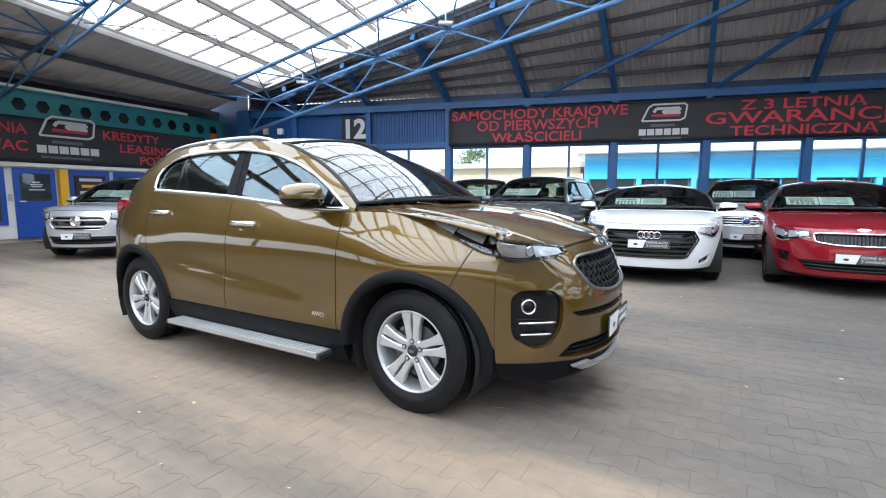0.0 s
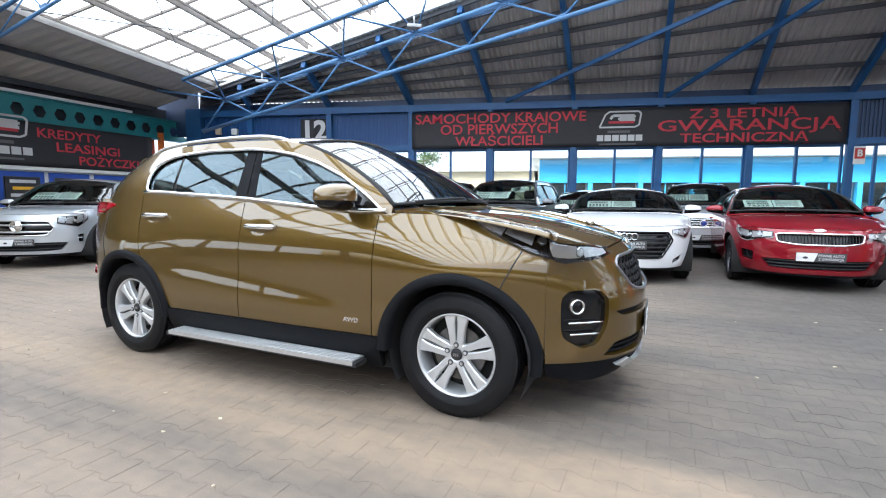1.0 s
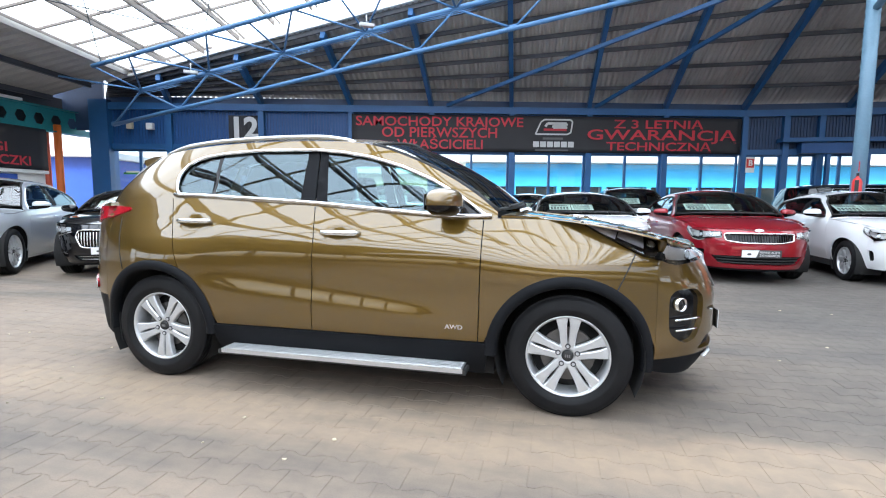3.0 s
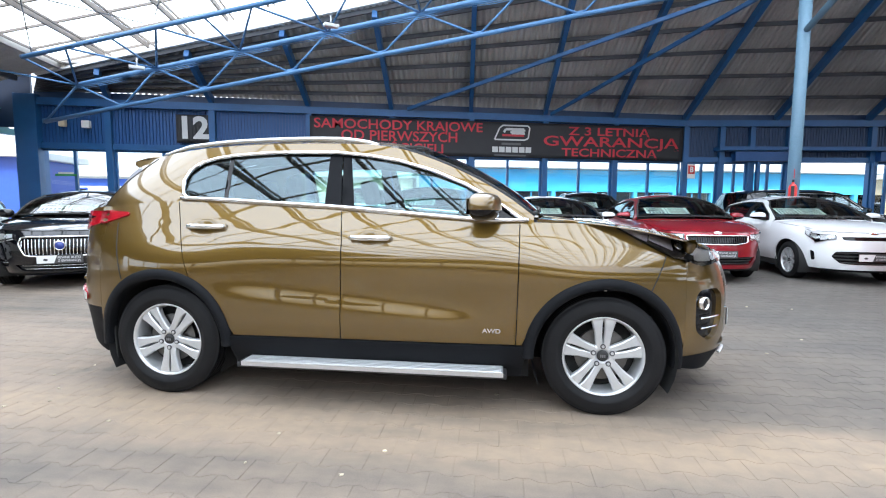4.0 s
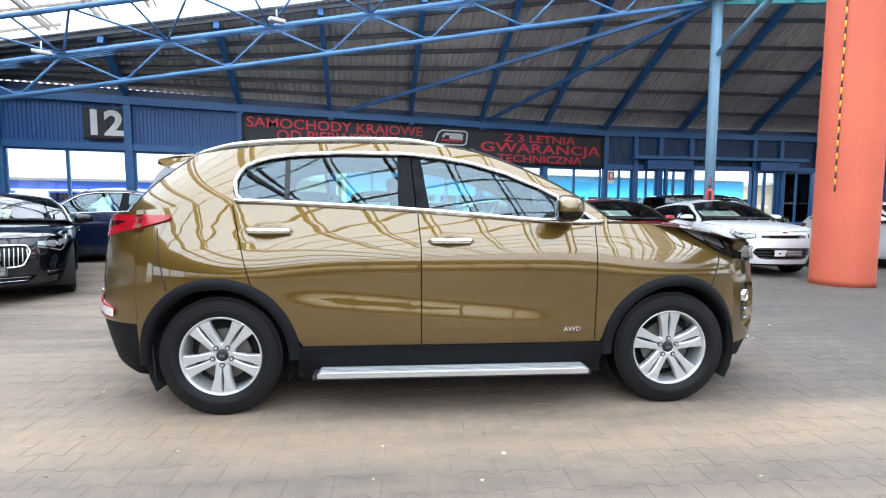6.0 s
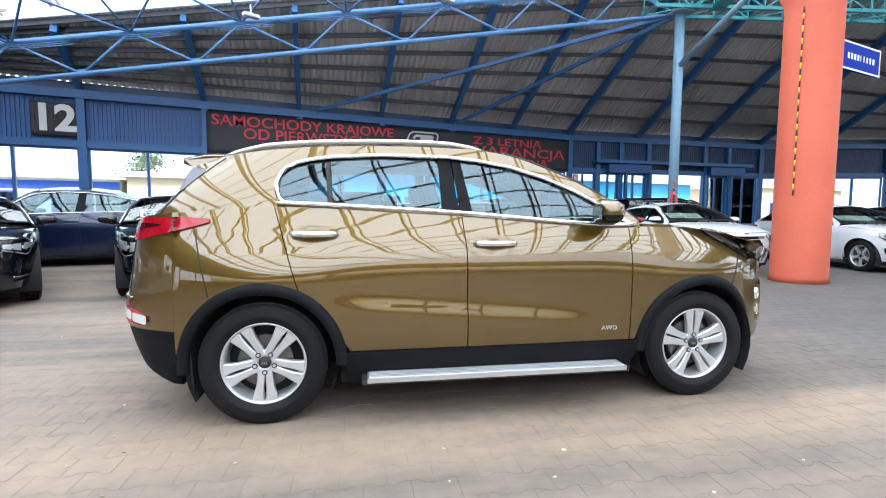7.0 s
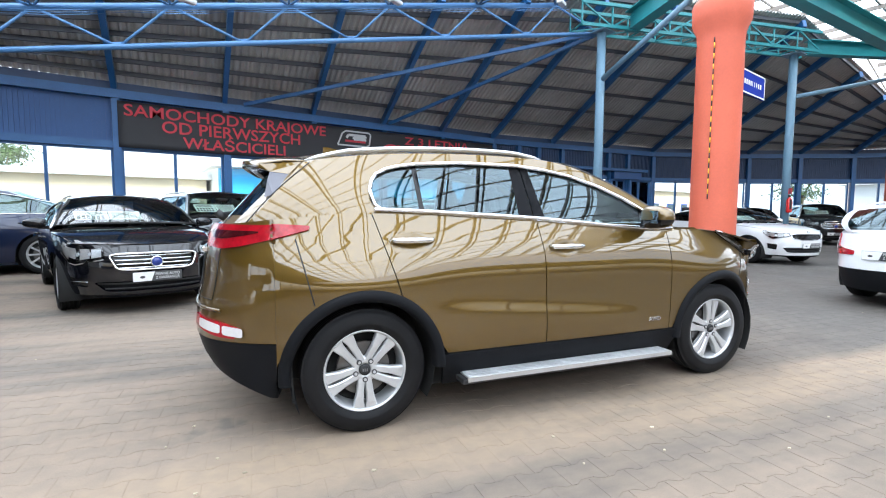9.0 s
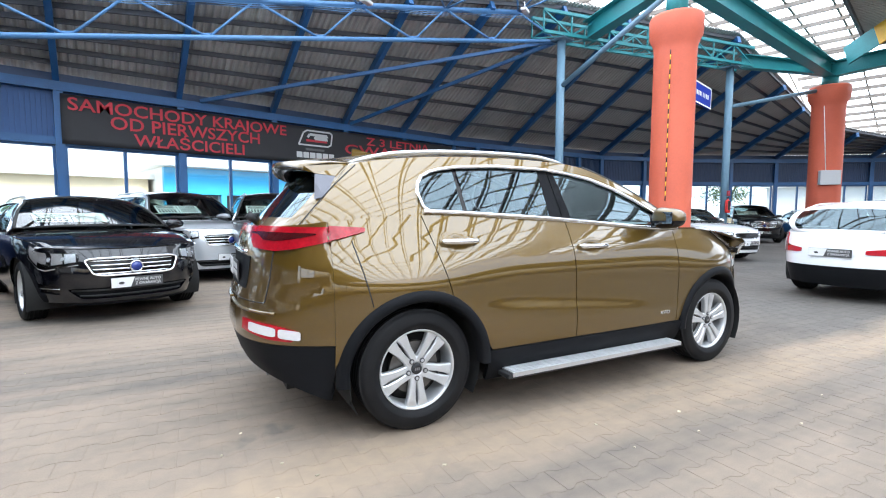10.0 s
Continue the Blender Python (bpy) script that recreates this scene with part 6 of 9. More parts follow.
    s["extra"](sh, car, bumper, rear, s)
    car.matrix_world = m
    return car, sh


def clip_x(loop, a, b):
    """The part of an outline between two slanted lines; a, b are (x at z = 1.2, slope)."""
    def cut(lp, line, keep):
        out = []
        f = lambda p: keep * (p[0] - (line[0] + line[1] * (p[1] - 1.2)))
        for p, q in zip(lp, lp[1:] + lp[:1]):
            fp, fq = f(p), f(q)
            if fp >= 0:
                out.append(p)
            if fp * fq < 0:
                t = fp / (fp - fq)
                out.append((p[0] + (q[0] - p[0]) * t, p[1] + (q[1] - p[1]) * t))
        return out
    return cut(cut(loop, a, 1), b, -1)


# ---- pieces that several cars share ----
def dealer_plate(sh, end, z, host, y=0.0, w=0.52, h=0.115, x=None, tilt=4):
    """The show plate: white half with a dark mark, charcoal half with pale lettering."""
    e = sh.wrap(end, sh.p_of_y(end, y), z, 0.0).x if x is None else x
    m = Matrix.Translation((e + end * 0.022, y, z)) @ Matrix(((0, 0, end, 0), (end, 0, 0, 0), (0, 1, 0, 0), (0, 0, 0, 1)))
    bm = box(-w / 2, w / 2, -h / 2, h / 2, -0.008, 0.0, 0.003)
    bm.transform(m)
    pl = part("show_plate", bm, M_PLATE_B, host, "charcoal and white dealer show plate")
    bm = bmesh.new()
    add_plate(bm, [m @ Vector(p) for p in ((-w / 2 + 0.004, -h / 2 + 0.004, 0.003), (-0.07, -h / 2 + 0.004, 0.003), (-0.03, h / 2 - 0.004, 0.003), (-w / 2 + 0.004, h / 2 - 0.004, 0.003))], 0.003, (end, 0, 0))
    part("white_half", bm, M_PLATE_W, pl)
    bm = bmesh.new()
    bmesh.ops.create_circle(bm, cap_ends=True, segments=12, radius=0.022)
    bm.transform(m @ Matrix.Translation((-0.16, -0.005, 0.0045)) @ Matrix.Diagonal((1.3, 0.7, 1, 1)))
    part("round_mark", bm, M_PLATE_B, pl)
    for t, zz in (("PEWNE AUTO", 0.022), ("Z GWARANCJĄ", -0.022)):
        lettering(t, 0.045, m @ Matrix.Translation((0.105, zz, 0.002)), M_PLATE_TXT, "lettering", pl, "", -0.26, 0.0006, 0.001)


def nothing(sh, loop, host, depth):
    return None


def bars(count, mat=M_CHROME, r=0.009, vertical=False, frame=None):
    """Bars across a grille opening, and a frame round it."""
    def f(sh, loop, host, depth):
        ps, zs = [p for p, z in loop], [z for p, z in loop]
        for i in range(count):
            bm = bmesh.new()
            if vertical:
                p = min(ps) + (max(ps) - min(ps)) * (i + 0.5) / count
                zz = [z for z in np.linspace(min(zs), max(zs), 40) if inside(loop, p, z)]
                if len(zz) < 3:
                    bm.free()
                    continue
                strip_along(bm, [sh.wrap(1, p, z, -depth + 0.012) for z in np.linspace(zz[0], zz[-1], 6)], r, 5)
            else:
                z = min(zs) + (max(zs) - min(zs)) * (i + 0.5) / count
                pp = [p for p in np.linspace(min(ps), max(ps), 80) if inside(loop, p, z)]
                if len(pp) < 3:
                    bm.free()
                    continue
                strip_along(bm, [sh.wrap(1, p, z, -depth + 0.012) for p in np.linspace(pp[0], pp[-1], 14)], r, 5)
            part("grille_bar", bm, mat, host)
        if frame:
            bm = bmesh.new()
            lo = resample(loop, 0.05)
            strip_along(bm, [sh.wrap(1, p, z, 0.002) for p, z in lo + lo[:1]], 0.012, 6)
            part("grille_frame", bm, frame, host)
    return f


def in_y(end, pts, r=0.25):
    """An outline given by (y, z) as seen from the front."""
    return lambda sh: round_loop([(sh.p_of_y(end, y), z) for y, z in pts], r)
# ---- the olive SUV ----
def mesh_fill(frame_mat):
    """A diamond mesh with a bright frame for a grille opening."""
    def f(sh, loop, host, depth):
        ps, zs = [p for p, z in loop], [z for p, z in loop]
        bm = bmesh.new()
        for i in range(15):
            for j in range(5):
                p, z = min(ps) + (max(ps) - min(ps)) * (i + 0.5 + (j % 2) * 0.5) / 15, min(zs) + (max(zs) - min(zs)) * (j + 0.5) / 5
                if inside(loop, p, z):
                    c = sh.wrap(1, p, z, -depth + 0.008)
                    add_lathe(bm, [(0.016, 0), (0.026, 0.008), (0.030, 0.0)], 4, Matrix.Translation(c) @ Matrix.Rotation(radians(90), 4, "Y") @ Matrix.Diagonal((0.75, 1.1, 1, 1)), smooth=False)
        part("grille_mesh", bm, M_CLAD, host)
        bm = bmesh.new()
        lo = resample(loop, 0.04)
        strip_along(bm, [sh.wrap(1, p, z, 0.0) for p, z in lo + lo[:1]], 0.009, 6)
        part("grille_frame", bm, frame_mat, host)
    return f


def fog_fill(sh, loop, host, depth):
    ps, zs = [p for p, z in loop], [z for p, z in loop]
    cp, sg = np.mean(ps), (1 if np.mean(ps) > 0 else -1)
    c = sh.wrap(1, cp + sg * 0.05, max(zs) - 0.085, -depth)
    d = (sh.wrap(1, cp, np.mean(zs), 0.05) - sh.wrap(1, cp, np.mean(zs))).to_track_quat("Z", "Y").to_matrix().to_4x4()
    bm = bmesh.new()
    add_lathe(bm, [(0.030, 0.022), (0.034, 0.030), (0.038, 0.030), (0.041, 0.0)], 22, Matrix.Translation(c) @ d)
    fl_ = part("fog_lamp", bm, M_CHROME, host, "round fog lamp")
    bm = bmesh.new()
    add_lathe(bm, [(0, 0.026), (0.018, 0.024), (0.031, 0.018)], 18, Matrix.Translation(c) @ d)
    part("fog_lens", bm, M_GLOSSBLACK, fl_)
    for k, z in enumerate((min(zs) + 0.135, min(zs) + 0.075)):
        pp = [p for p in np.linspace(min(ps), max(ps), 60) if inside(loop, p, z)]
        bm = bmesh.new()
        strip_along(bm, [sh.wrap(1, p, z, -depth + 0.03) for p in np.linspace(pp[8], pp[-8], 8)], 0.006, 6)
        part("chrome_fin", bm, M_CHROME, host)


def suv_headlight(sh):
    Y = lambda y: sh.p_of_y(1, y)

    def X(x, z):
        """Distance along the nose at which the surface at height z reaches x."""
        a, b = 0.0, Y(0.905)
        for _ in range(40):
            m = (a + b) / 2
            a, b = (m, b) if sh.surf(1, m, z).x > x else (a, m)
        return a
    up = [(X(x, sh.zs(x) - 0.005), sh.zs(x) - 0.005) for x in (1.38, 1.50, 1.62, 1.74, 1.80)] + [(Y(0.72), 0.973), (Y(0.56), 0.939), (Y(0.48), 0.918)]
    lo = [(Y(0.48), 0.895), (Y(0.56), 0.879), (Y(0.72), 0.868)] + [(X(x, z), z) for x, z in ((1.86, 0.872), (1.72, 0.905), (1.56, 0.985), (1.42, 1.062))]
    return up + lo


def suv_tail(sh):
    X, Y = (lambda x: sh.p_of_x(-1, x)), (lambda y: sh.p_of_y(-1, y))
    return round_loop([(X(-1.595), 1.142), (X(-1.60), 1.122), (X(-1.76), 1.082), (X(-1.98), 1.036), (Y(0.66), 1.022), (Y(0.46), 1.030), (Y(0.38), 1.072), (Y(0.28), 1.104), (Y(0.02), 1.110), (Y(0.02), 1.138), (Y(0.46), 1.147), (X(-2.0), 1.150), (X(-1.76), 1.150)], 0.12, 3)


def suv_dlo(sh):
    lo = [(-1.225, 1.237), (-1.0, 1.224), (-0.66, 1.203), (-0.24, 1.182), (0.12, 1.153), (0.45, 1.128), (0.73, 1.116), (0.87, 1.118)]
    up = [(0.70, 1.232), (0.53, 1.325), (0.33, 1.408), (0.12, 1.470), (-0.08, 1.505), (-0.28, 1.525), (-0.68, 1.528), (-0.97, 1.510)]
    rear = [(-1.09, 1.492), (-1.17, 1.470), (-1.225, 1.440), (-1.258, 1.400), (-1.272, 1.350), (-1.268, 1.300), (-1.252, 1.262)]
    return lo + up + rear


def suv_extra(sh, car, bumper, rear, s):
    for side in (-1, 1):
        # aluminium step board on brackets
        bm = bmesh.new()
        add_box(bm, -0.80, 0.79, side * 0.945 - 0.06, side * 0.945 + 0.055, 0.236, 0.266, bevel=0.008)
        st = part("step_board", bm, M_BLACK, car, "black step board with ribbed aluminium top")
        bm = bmesh.new()
        add_box(bm, -0.77, 0.77, side * 0.945 - 0.055, side * 0.945 + 0.06, 0.267, 0.275, bevel=0.003)
        for k in range(5):
            y = side * 0.945 - 0.044 + k * 0.022
            add_box(bm, -0.76, 0.76, y - 0.005, y + 0.005, 0.2752, 0.2792)
        add_box(bm, -0.77, 0.77, side * 1.004 - 0.004, side * 1.004 + 0.004, 0.248, 0.2745)
        part("step_tread", bm, M_ALU, st, "ribbed aluminium tread")
        for x in (-0.6, 0.0, 0.6):
            part("bracket", beam((x, side * 0.75, 0.22), (x, side * 0.96, 0.243), 0.05, 0.02), M_BLACK, st)
        # mud flaps
        bm = box(-0.006, 0.006, -0.10, 0.10, -0.17, 0.10, 0.003, pose(-1.725, side * 0.745, 0.37, 0, -3, 0))
        part("mud_flap", bm, M_RUBBER, car)
        # dark gaps between panels
        fs = lambda x, z: Vector((x, side * (sh.half(x, z) + 0.0005), z))
        fc = lambda x, z: Vector((x, side * (sh.cabin(x, z) + 0.0005), z))
        T = lambda n: np.linspace(0, 1, n)
        X, Y = (lambda x: side * sh.p_of_x(-1, x)), (lambda y: side * sh.p_of_y(-1, y))
        gaps = [[fs(1.675 - 0.10 * t, 0.922 - 0.205 * t) for t in T(8)], [fs(-1.69 + 0.085 * t, 1.075 - 0.345 * t) for t in T(8)],
                [fc(-1.585 - 0.345 * t - 0.02 * math.sin(math.pi * t), 1.505 - 0.345 * t) for t in T(14)],
                [sh.wrap(-1, Y(0.64 - 0.03 * t), 1.02 - 0.27 * t, 0.0005) for t in T(8)] + [sh.wrap(-1, Y(0.60 - 0.58 * t), 0.745 - 0.01 * t, 0.0005) for t in T(8)]]
        for pts in gaps:
            bm = bmesh.new()
            strip_along(bm, pts, 0.0035, 6)
            part("panel_gap", bm, M_RUBBER, car)
        # bright moulding under the windows
        bm = bmesh.new()
        strip_along(bm, [(x, side * (sh.cabin(x, sh.zs(x) + 0.012) + 0.012), sh.zs(x) + 0.012) for x in np.linspace(-1.26, 0.90, 40)], 0.013, 6)
        part("belt_moulding", bm, M_CHROME, car, "chrome belt moulding")
        # fold line under the shoulder: rear reflector band
        X, Y = (lambda x: sh.p_of_x(-1, x)), (lambda y: sh.p_of_y(-1, y))
        lp = [(side * p, z) for p, z in ((X(-1.965), 0.612), (X(-1.962), 0.580), (X(-1.99), 0.556), (Y(0.66), 0.560), (Y(0.44), 0.590), (Y(0.44), 0.650), (Y(0.66), 0.640), (X(-2.02), 0.628))]
        bm = patch(bmesh.new(), lp, lambda p, z: sh.wrap(-1, p, z, 0.012), 0.04, out=(-1, side, 0.2), rim=0.02)
        rf = part("rear_fog_lamp", bm, M_REDLENS, rear, "red rimmed white reflector lamp")
        cp, cz = np.mean([p for p, z in lp]), np.mean([z for p, z in lp])
        for f0, f1 in ((-0.84, -0.04 + 0.2 * side), (0.04 + 0.2 * side, 0.84)):
            hw = (max(p for p, z in lp) - min(p for p, z in lp)) / 2
            tl = lambda k, up: (cp + k * hw, cz + up - 0.016 * k * side)
            q = round_loop([tl(f0, -0.024), tl(f1, -0.024), tl(f1, 0.024), tl(f0, 0.024)], 0.2, 3)
            bm = patch(bmesh.new(), q, lambda p, z: sh.wrap(-1, p, z, 0.015), 0.04, out=(-1, side, 0.2), rim=0.002)
            part("white_lens", bm, M_WHITELENS, rf)
        # silver line of the rear bumper
        bm = bmesh.new()
        strip_along(bm, [sh.wrap(-1, p, 0.695, 0.004) for p in np.linspace(side * 0.02, side * sh.p_of_x(-1, -2.06), 18)], 0.009, 6)
        part("bumper_line", bm, paint_of(s), rear)
        # exhaust tips
        bm = bmesh.new()
        add_tube(bm, (-1.85, side * 0.50, 0.352), (-2.095, side * 0.50, 0.345), 0.027, 18, caps=False)
        add_tube(bm, (-2.095, side * 0.50, 0.345), (-1.85, side * 0.50, 0.352), 0.022, 18, caps=False)
        part("exhaust_tip", bm, M_SATIN, car)
        # mirror repeater
        bm = bmesh.new()
        mx, mz = s["mirror"]
        my = sh.half(mx, mz - 0.06)
        strip_along(bm, [pose(mx, side * (my + 0.135), mz + 0.012, 0, 0, side * 12) @ Vector((0.088 * (1 - 0.1 * t) * (1 - (2 * t - 1) ** 4) ** 0.5 + 0.004, side * (-0.10 + 0.20 * t), -0.010)) for t in np.linspace(0.08, 0.95, 11)], 0.007, 6)
        part("indicator_strip", bm, M_WHITELENS, car, "white mirror indicator strip")
    # badge lettering low on the front doors
    for side in (-1, 1):
        x, z = 0.70, 0.485
        y = side * (sh.half(x, z) + 0.003)
        m = Matrix.Translation((x, y, z)) @ Matrix(((-side, 0, 0, 0), (0, 0, side, 0), (0, 1, 0, 0), (0, 0, 0, 1)))
        lettering("AWD", 0.036, m, M_CHROME, "badge", car, "chrome badge lettering", -0.105, 0.0008, 0.002)
    # plain oval emblems
    bm = bmesh.new()
    c = sh.wrap(1, 0.0, 0.925, 0.004)
    add_lathe(bm, [(0, 0.008), (0.045, 0.008), (0.05, 0.0)], 28, Matrix.Translation(c) @ Matrix.Rotation(radians(62), 4, "Y") @ Matrix.Diagonal((0.55, 1.25, 1, 1)))
    part("oval_emblem", bm, M_CHROME, bumper)
    # skid plate
    X = lambda y: sh.p_of_y(1, y)
    lp = [(X(-0.42), 0.268), (X(0.42), 0.268), (X(0.50), 0.300), (X(0.40), 0.318), (X(0.34), 0.292), (X(-0.34), 0.292), (X(-0.40), 0.318), (X(-0.50), 0.300)]
    bm = patch(bmesh.new(), lp, lambda p, z: sh.wrap(1, p, z, 0.014), 0.05, out=(1, 0, 0), rim=0.02)
    part("skid_plate", bm, M_ALU, bumper, "silver skid plate")
    dealer_plate(sh, 1, 0.475, bumper, x=sh.xf(0.475) - 0.012)
    # roof spoiler: painted top, gloss black underside, grey side blades down the rear screen
    n = 18
    U = [-1 + 2 * i / n for i in range(n + 1)]
    arcs = [[(-1.585 - 0.08 * (1 - u * u), 0.512 * u, 1.520 + 0.060 * (1 - u * u)) for u in U],
            [(-1.72 - 0.09 * (1 - u * u), 0.480 * u, 1.520 + 0.050 * (1 - u * u)) for u in U],
            [(-1.855 - 0.10 * (1 - u * u), 0.430 * u, 1.500 + 0.042 * (1 - u * u)) for u in U],
            [(-1.858 - 0.10 * (1 - u * u), 0.430 * u, 1.474 + 0.042 * (1 - u * u)) for u in U]]
    under = [arcs[3], [(-1.80 - 0.10 * (1 - u * u), 0.45 * u, 1.452 + 0.045 * (1 - u * u)) for u in U], [(-1.70 - 0.09 * (1 - u * u), 0.50 * u, 1.425 + 0.055 * (1 - u * u)) for u in U]]
    for nm, rows, mat, host in (("roof_spoiler", arcs, paint_of(s), car), ("spoiler_underside", under, M_GLOSSBLACK, None)):
        bm = bmesh.new()
        g = [[bm.verts.new(p) for p in r] for r in rows]
        for r0, r1 in zip(g, g[1:]):
            for i in range(n):
                bm.faces.new((r0[i], r0[i + 1], r1[i + 1], r1[i])).smooth = True
        ex = bmesh.ops.extrude_face_region(bm, geom=bm.faces[:])
        for v in ex["geom"]:
            if isinstance(v, bmesh.types.BMVert):
                v.co.z -= 0.006 if nm == "roof_spoiler" else -0.006
        bmesh.ops.recalc_face_normals(bm, faces=bm.faces[:])
        ob = part(nm, bm, mat, host or sp)
        sp = ob if host else sp
    for sg in (-1, 1):
        for nm, pts, mat in (("spoiler_end", ((-1.585, 0.513, 1.518), (-1.72, 0.481, 1.518), (-1.856, 0.431, 1.498), (-1.859, 0.431, 1.472), (-1.80, 0.47, 1.452), (-1.665, 0.560, 1.432)), paint_of(s)),
                             ("spoiler_side_blade", ((-1.800, 0.472, 1.450), (-1.665, 0.562, 1.430), (-1.79, 0.640, 1.315), (-1.835, 0.610, 1.300), (-1.815, 0.53, 1.40)), M_BLADE)):
            bm = bmesh.new()
            vs = [bm.verts.new((x, sg * y, z)) for x, y, z in pts]
            bm.faces.new(vs if sg > 0 else vs[::-1])
            ex = bmesh.ops.extrude_face_region(bm, geom=bm.faces[:])
            for v in ex["geom"]:
                if isinstance(v, bmesh.types.BMVert):
                    v.co.y -= sg * 0.012
            bmesh.ops.recalc_face_normals(bm, faces=bm.faces[:])
            part(nm, bm, mat, sp)
    # rear wiper at rest along the foot of the screen
    bm = bmesh.new()
    strip_along(bm, [(-2.09 + 0.10 * abs(t) ** 2, 0.03 + 0.42 * t, 1.205 + 0.012 * t) for t in np.linspace(0, 1, 8)], 0.011, 6)
    add_tube(bm, (-2.06, 0.03, 1.17), (-2.12, 0.03, 1.215), 0.026, 12)
    part("rear_wiper", bm, M_BLACK, car)
    # aerial fin
    bm = bmesh.new()
    vs = [(-1.25, 0), (-1.44, 0), (-1.435, 0.055), (-1.40, 0.055)]
    add_plate(bm, [(x, -0.012, 1.632 + z - (0.02 if x < -1.3 else 0)) for x, z in vs], 0.024, (0, -1, 0))
    part("aerial_fin", bm, paint_of(s), car)
    # tail: plate recess and plate, badge bars
    bm = patch(bmesh.new(), [(-0.40, 0.80), (0.40, 0.80), (0.42, 0.98), (-0.42, 0.98)], lambda p, z: sh.wrap(-1, p, z, 0.004), 0.06, out=(-1, 0, 0), rim=0.004)
    part("plate_recess", bm, M_CLAD, rear)
    dealer_plate(sh, -1, 0.885, rear)
    bm = bmesh.new()
    strip_along(bm, [sh.wrap(-1, p, 1.0, 0.010) for p in np.linspace(-0.40, 0.40, 12)], 0.014, 6)
    part("tailgate_strip", bm, M_CHROME, rear)


def paint_of(s):
    return s["paint"]


SUV_HANDLES = [(-1.055, 1.062), (-0.016, 1.007)]


def suv_relief(x, z):
    """Pressed shape of the sides: a rising fold low on the doors, flared haunches over the wheels, cups behind the handles."""
    fold = 0.62 - 0.085 * (x + 0.15)
    d = 0.0095 * (1 + math.tanh((fold - z) / 0.058)) * math.exp(-((x + 0.15) / 0.85) ** 6)
    for a in (1.335, -1.335):
        up = (z - 0.79) / 0.17
        d += 0.034 * math.exp(-((x - a) / 0.40) ** 2) * (math.exp(-up * up) if up > 0 else 1.0)
    for hx, hz in SUV_HANDLES:
        d -= 0.012 * math.exp(-((x - hx + 0.01) / 0.055) ** 2 - ((z - hz + 0.012) / 0.026) ** 2)
    return d


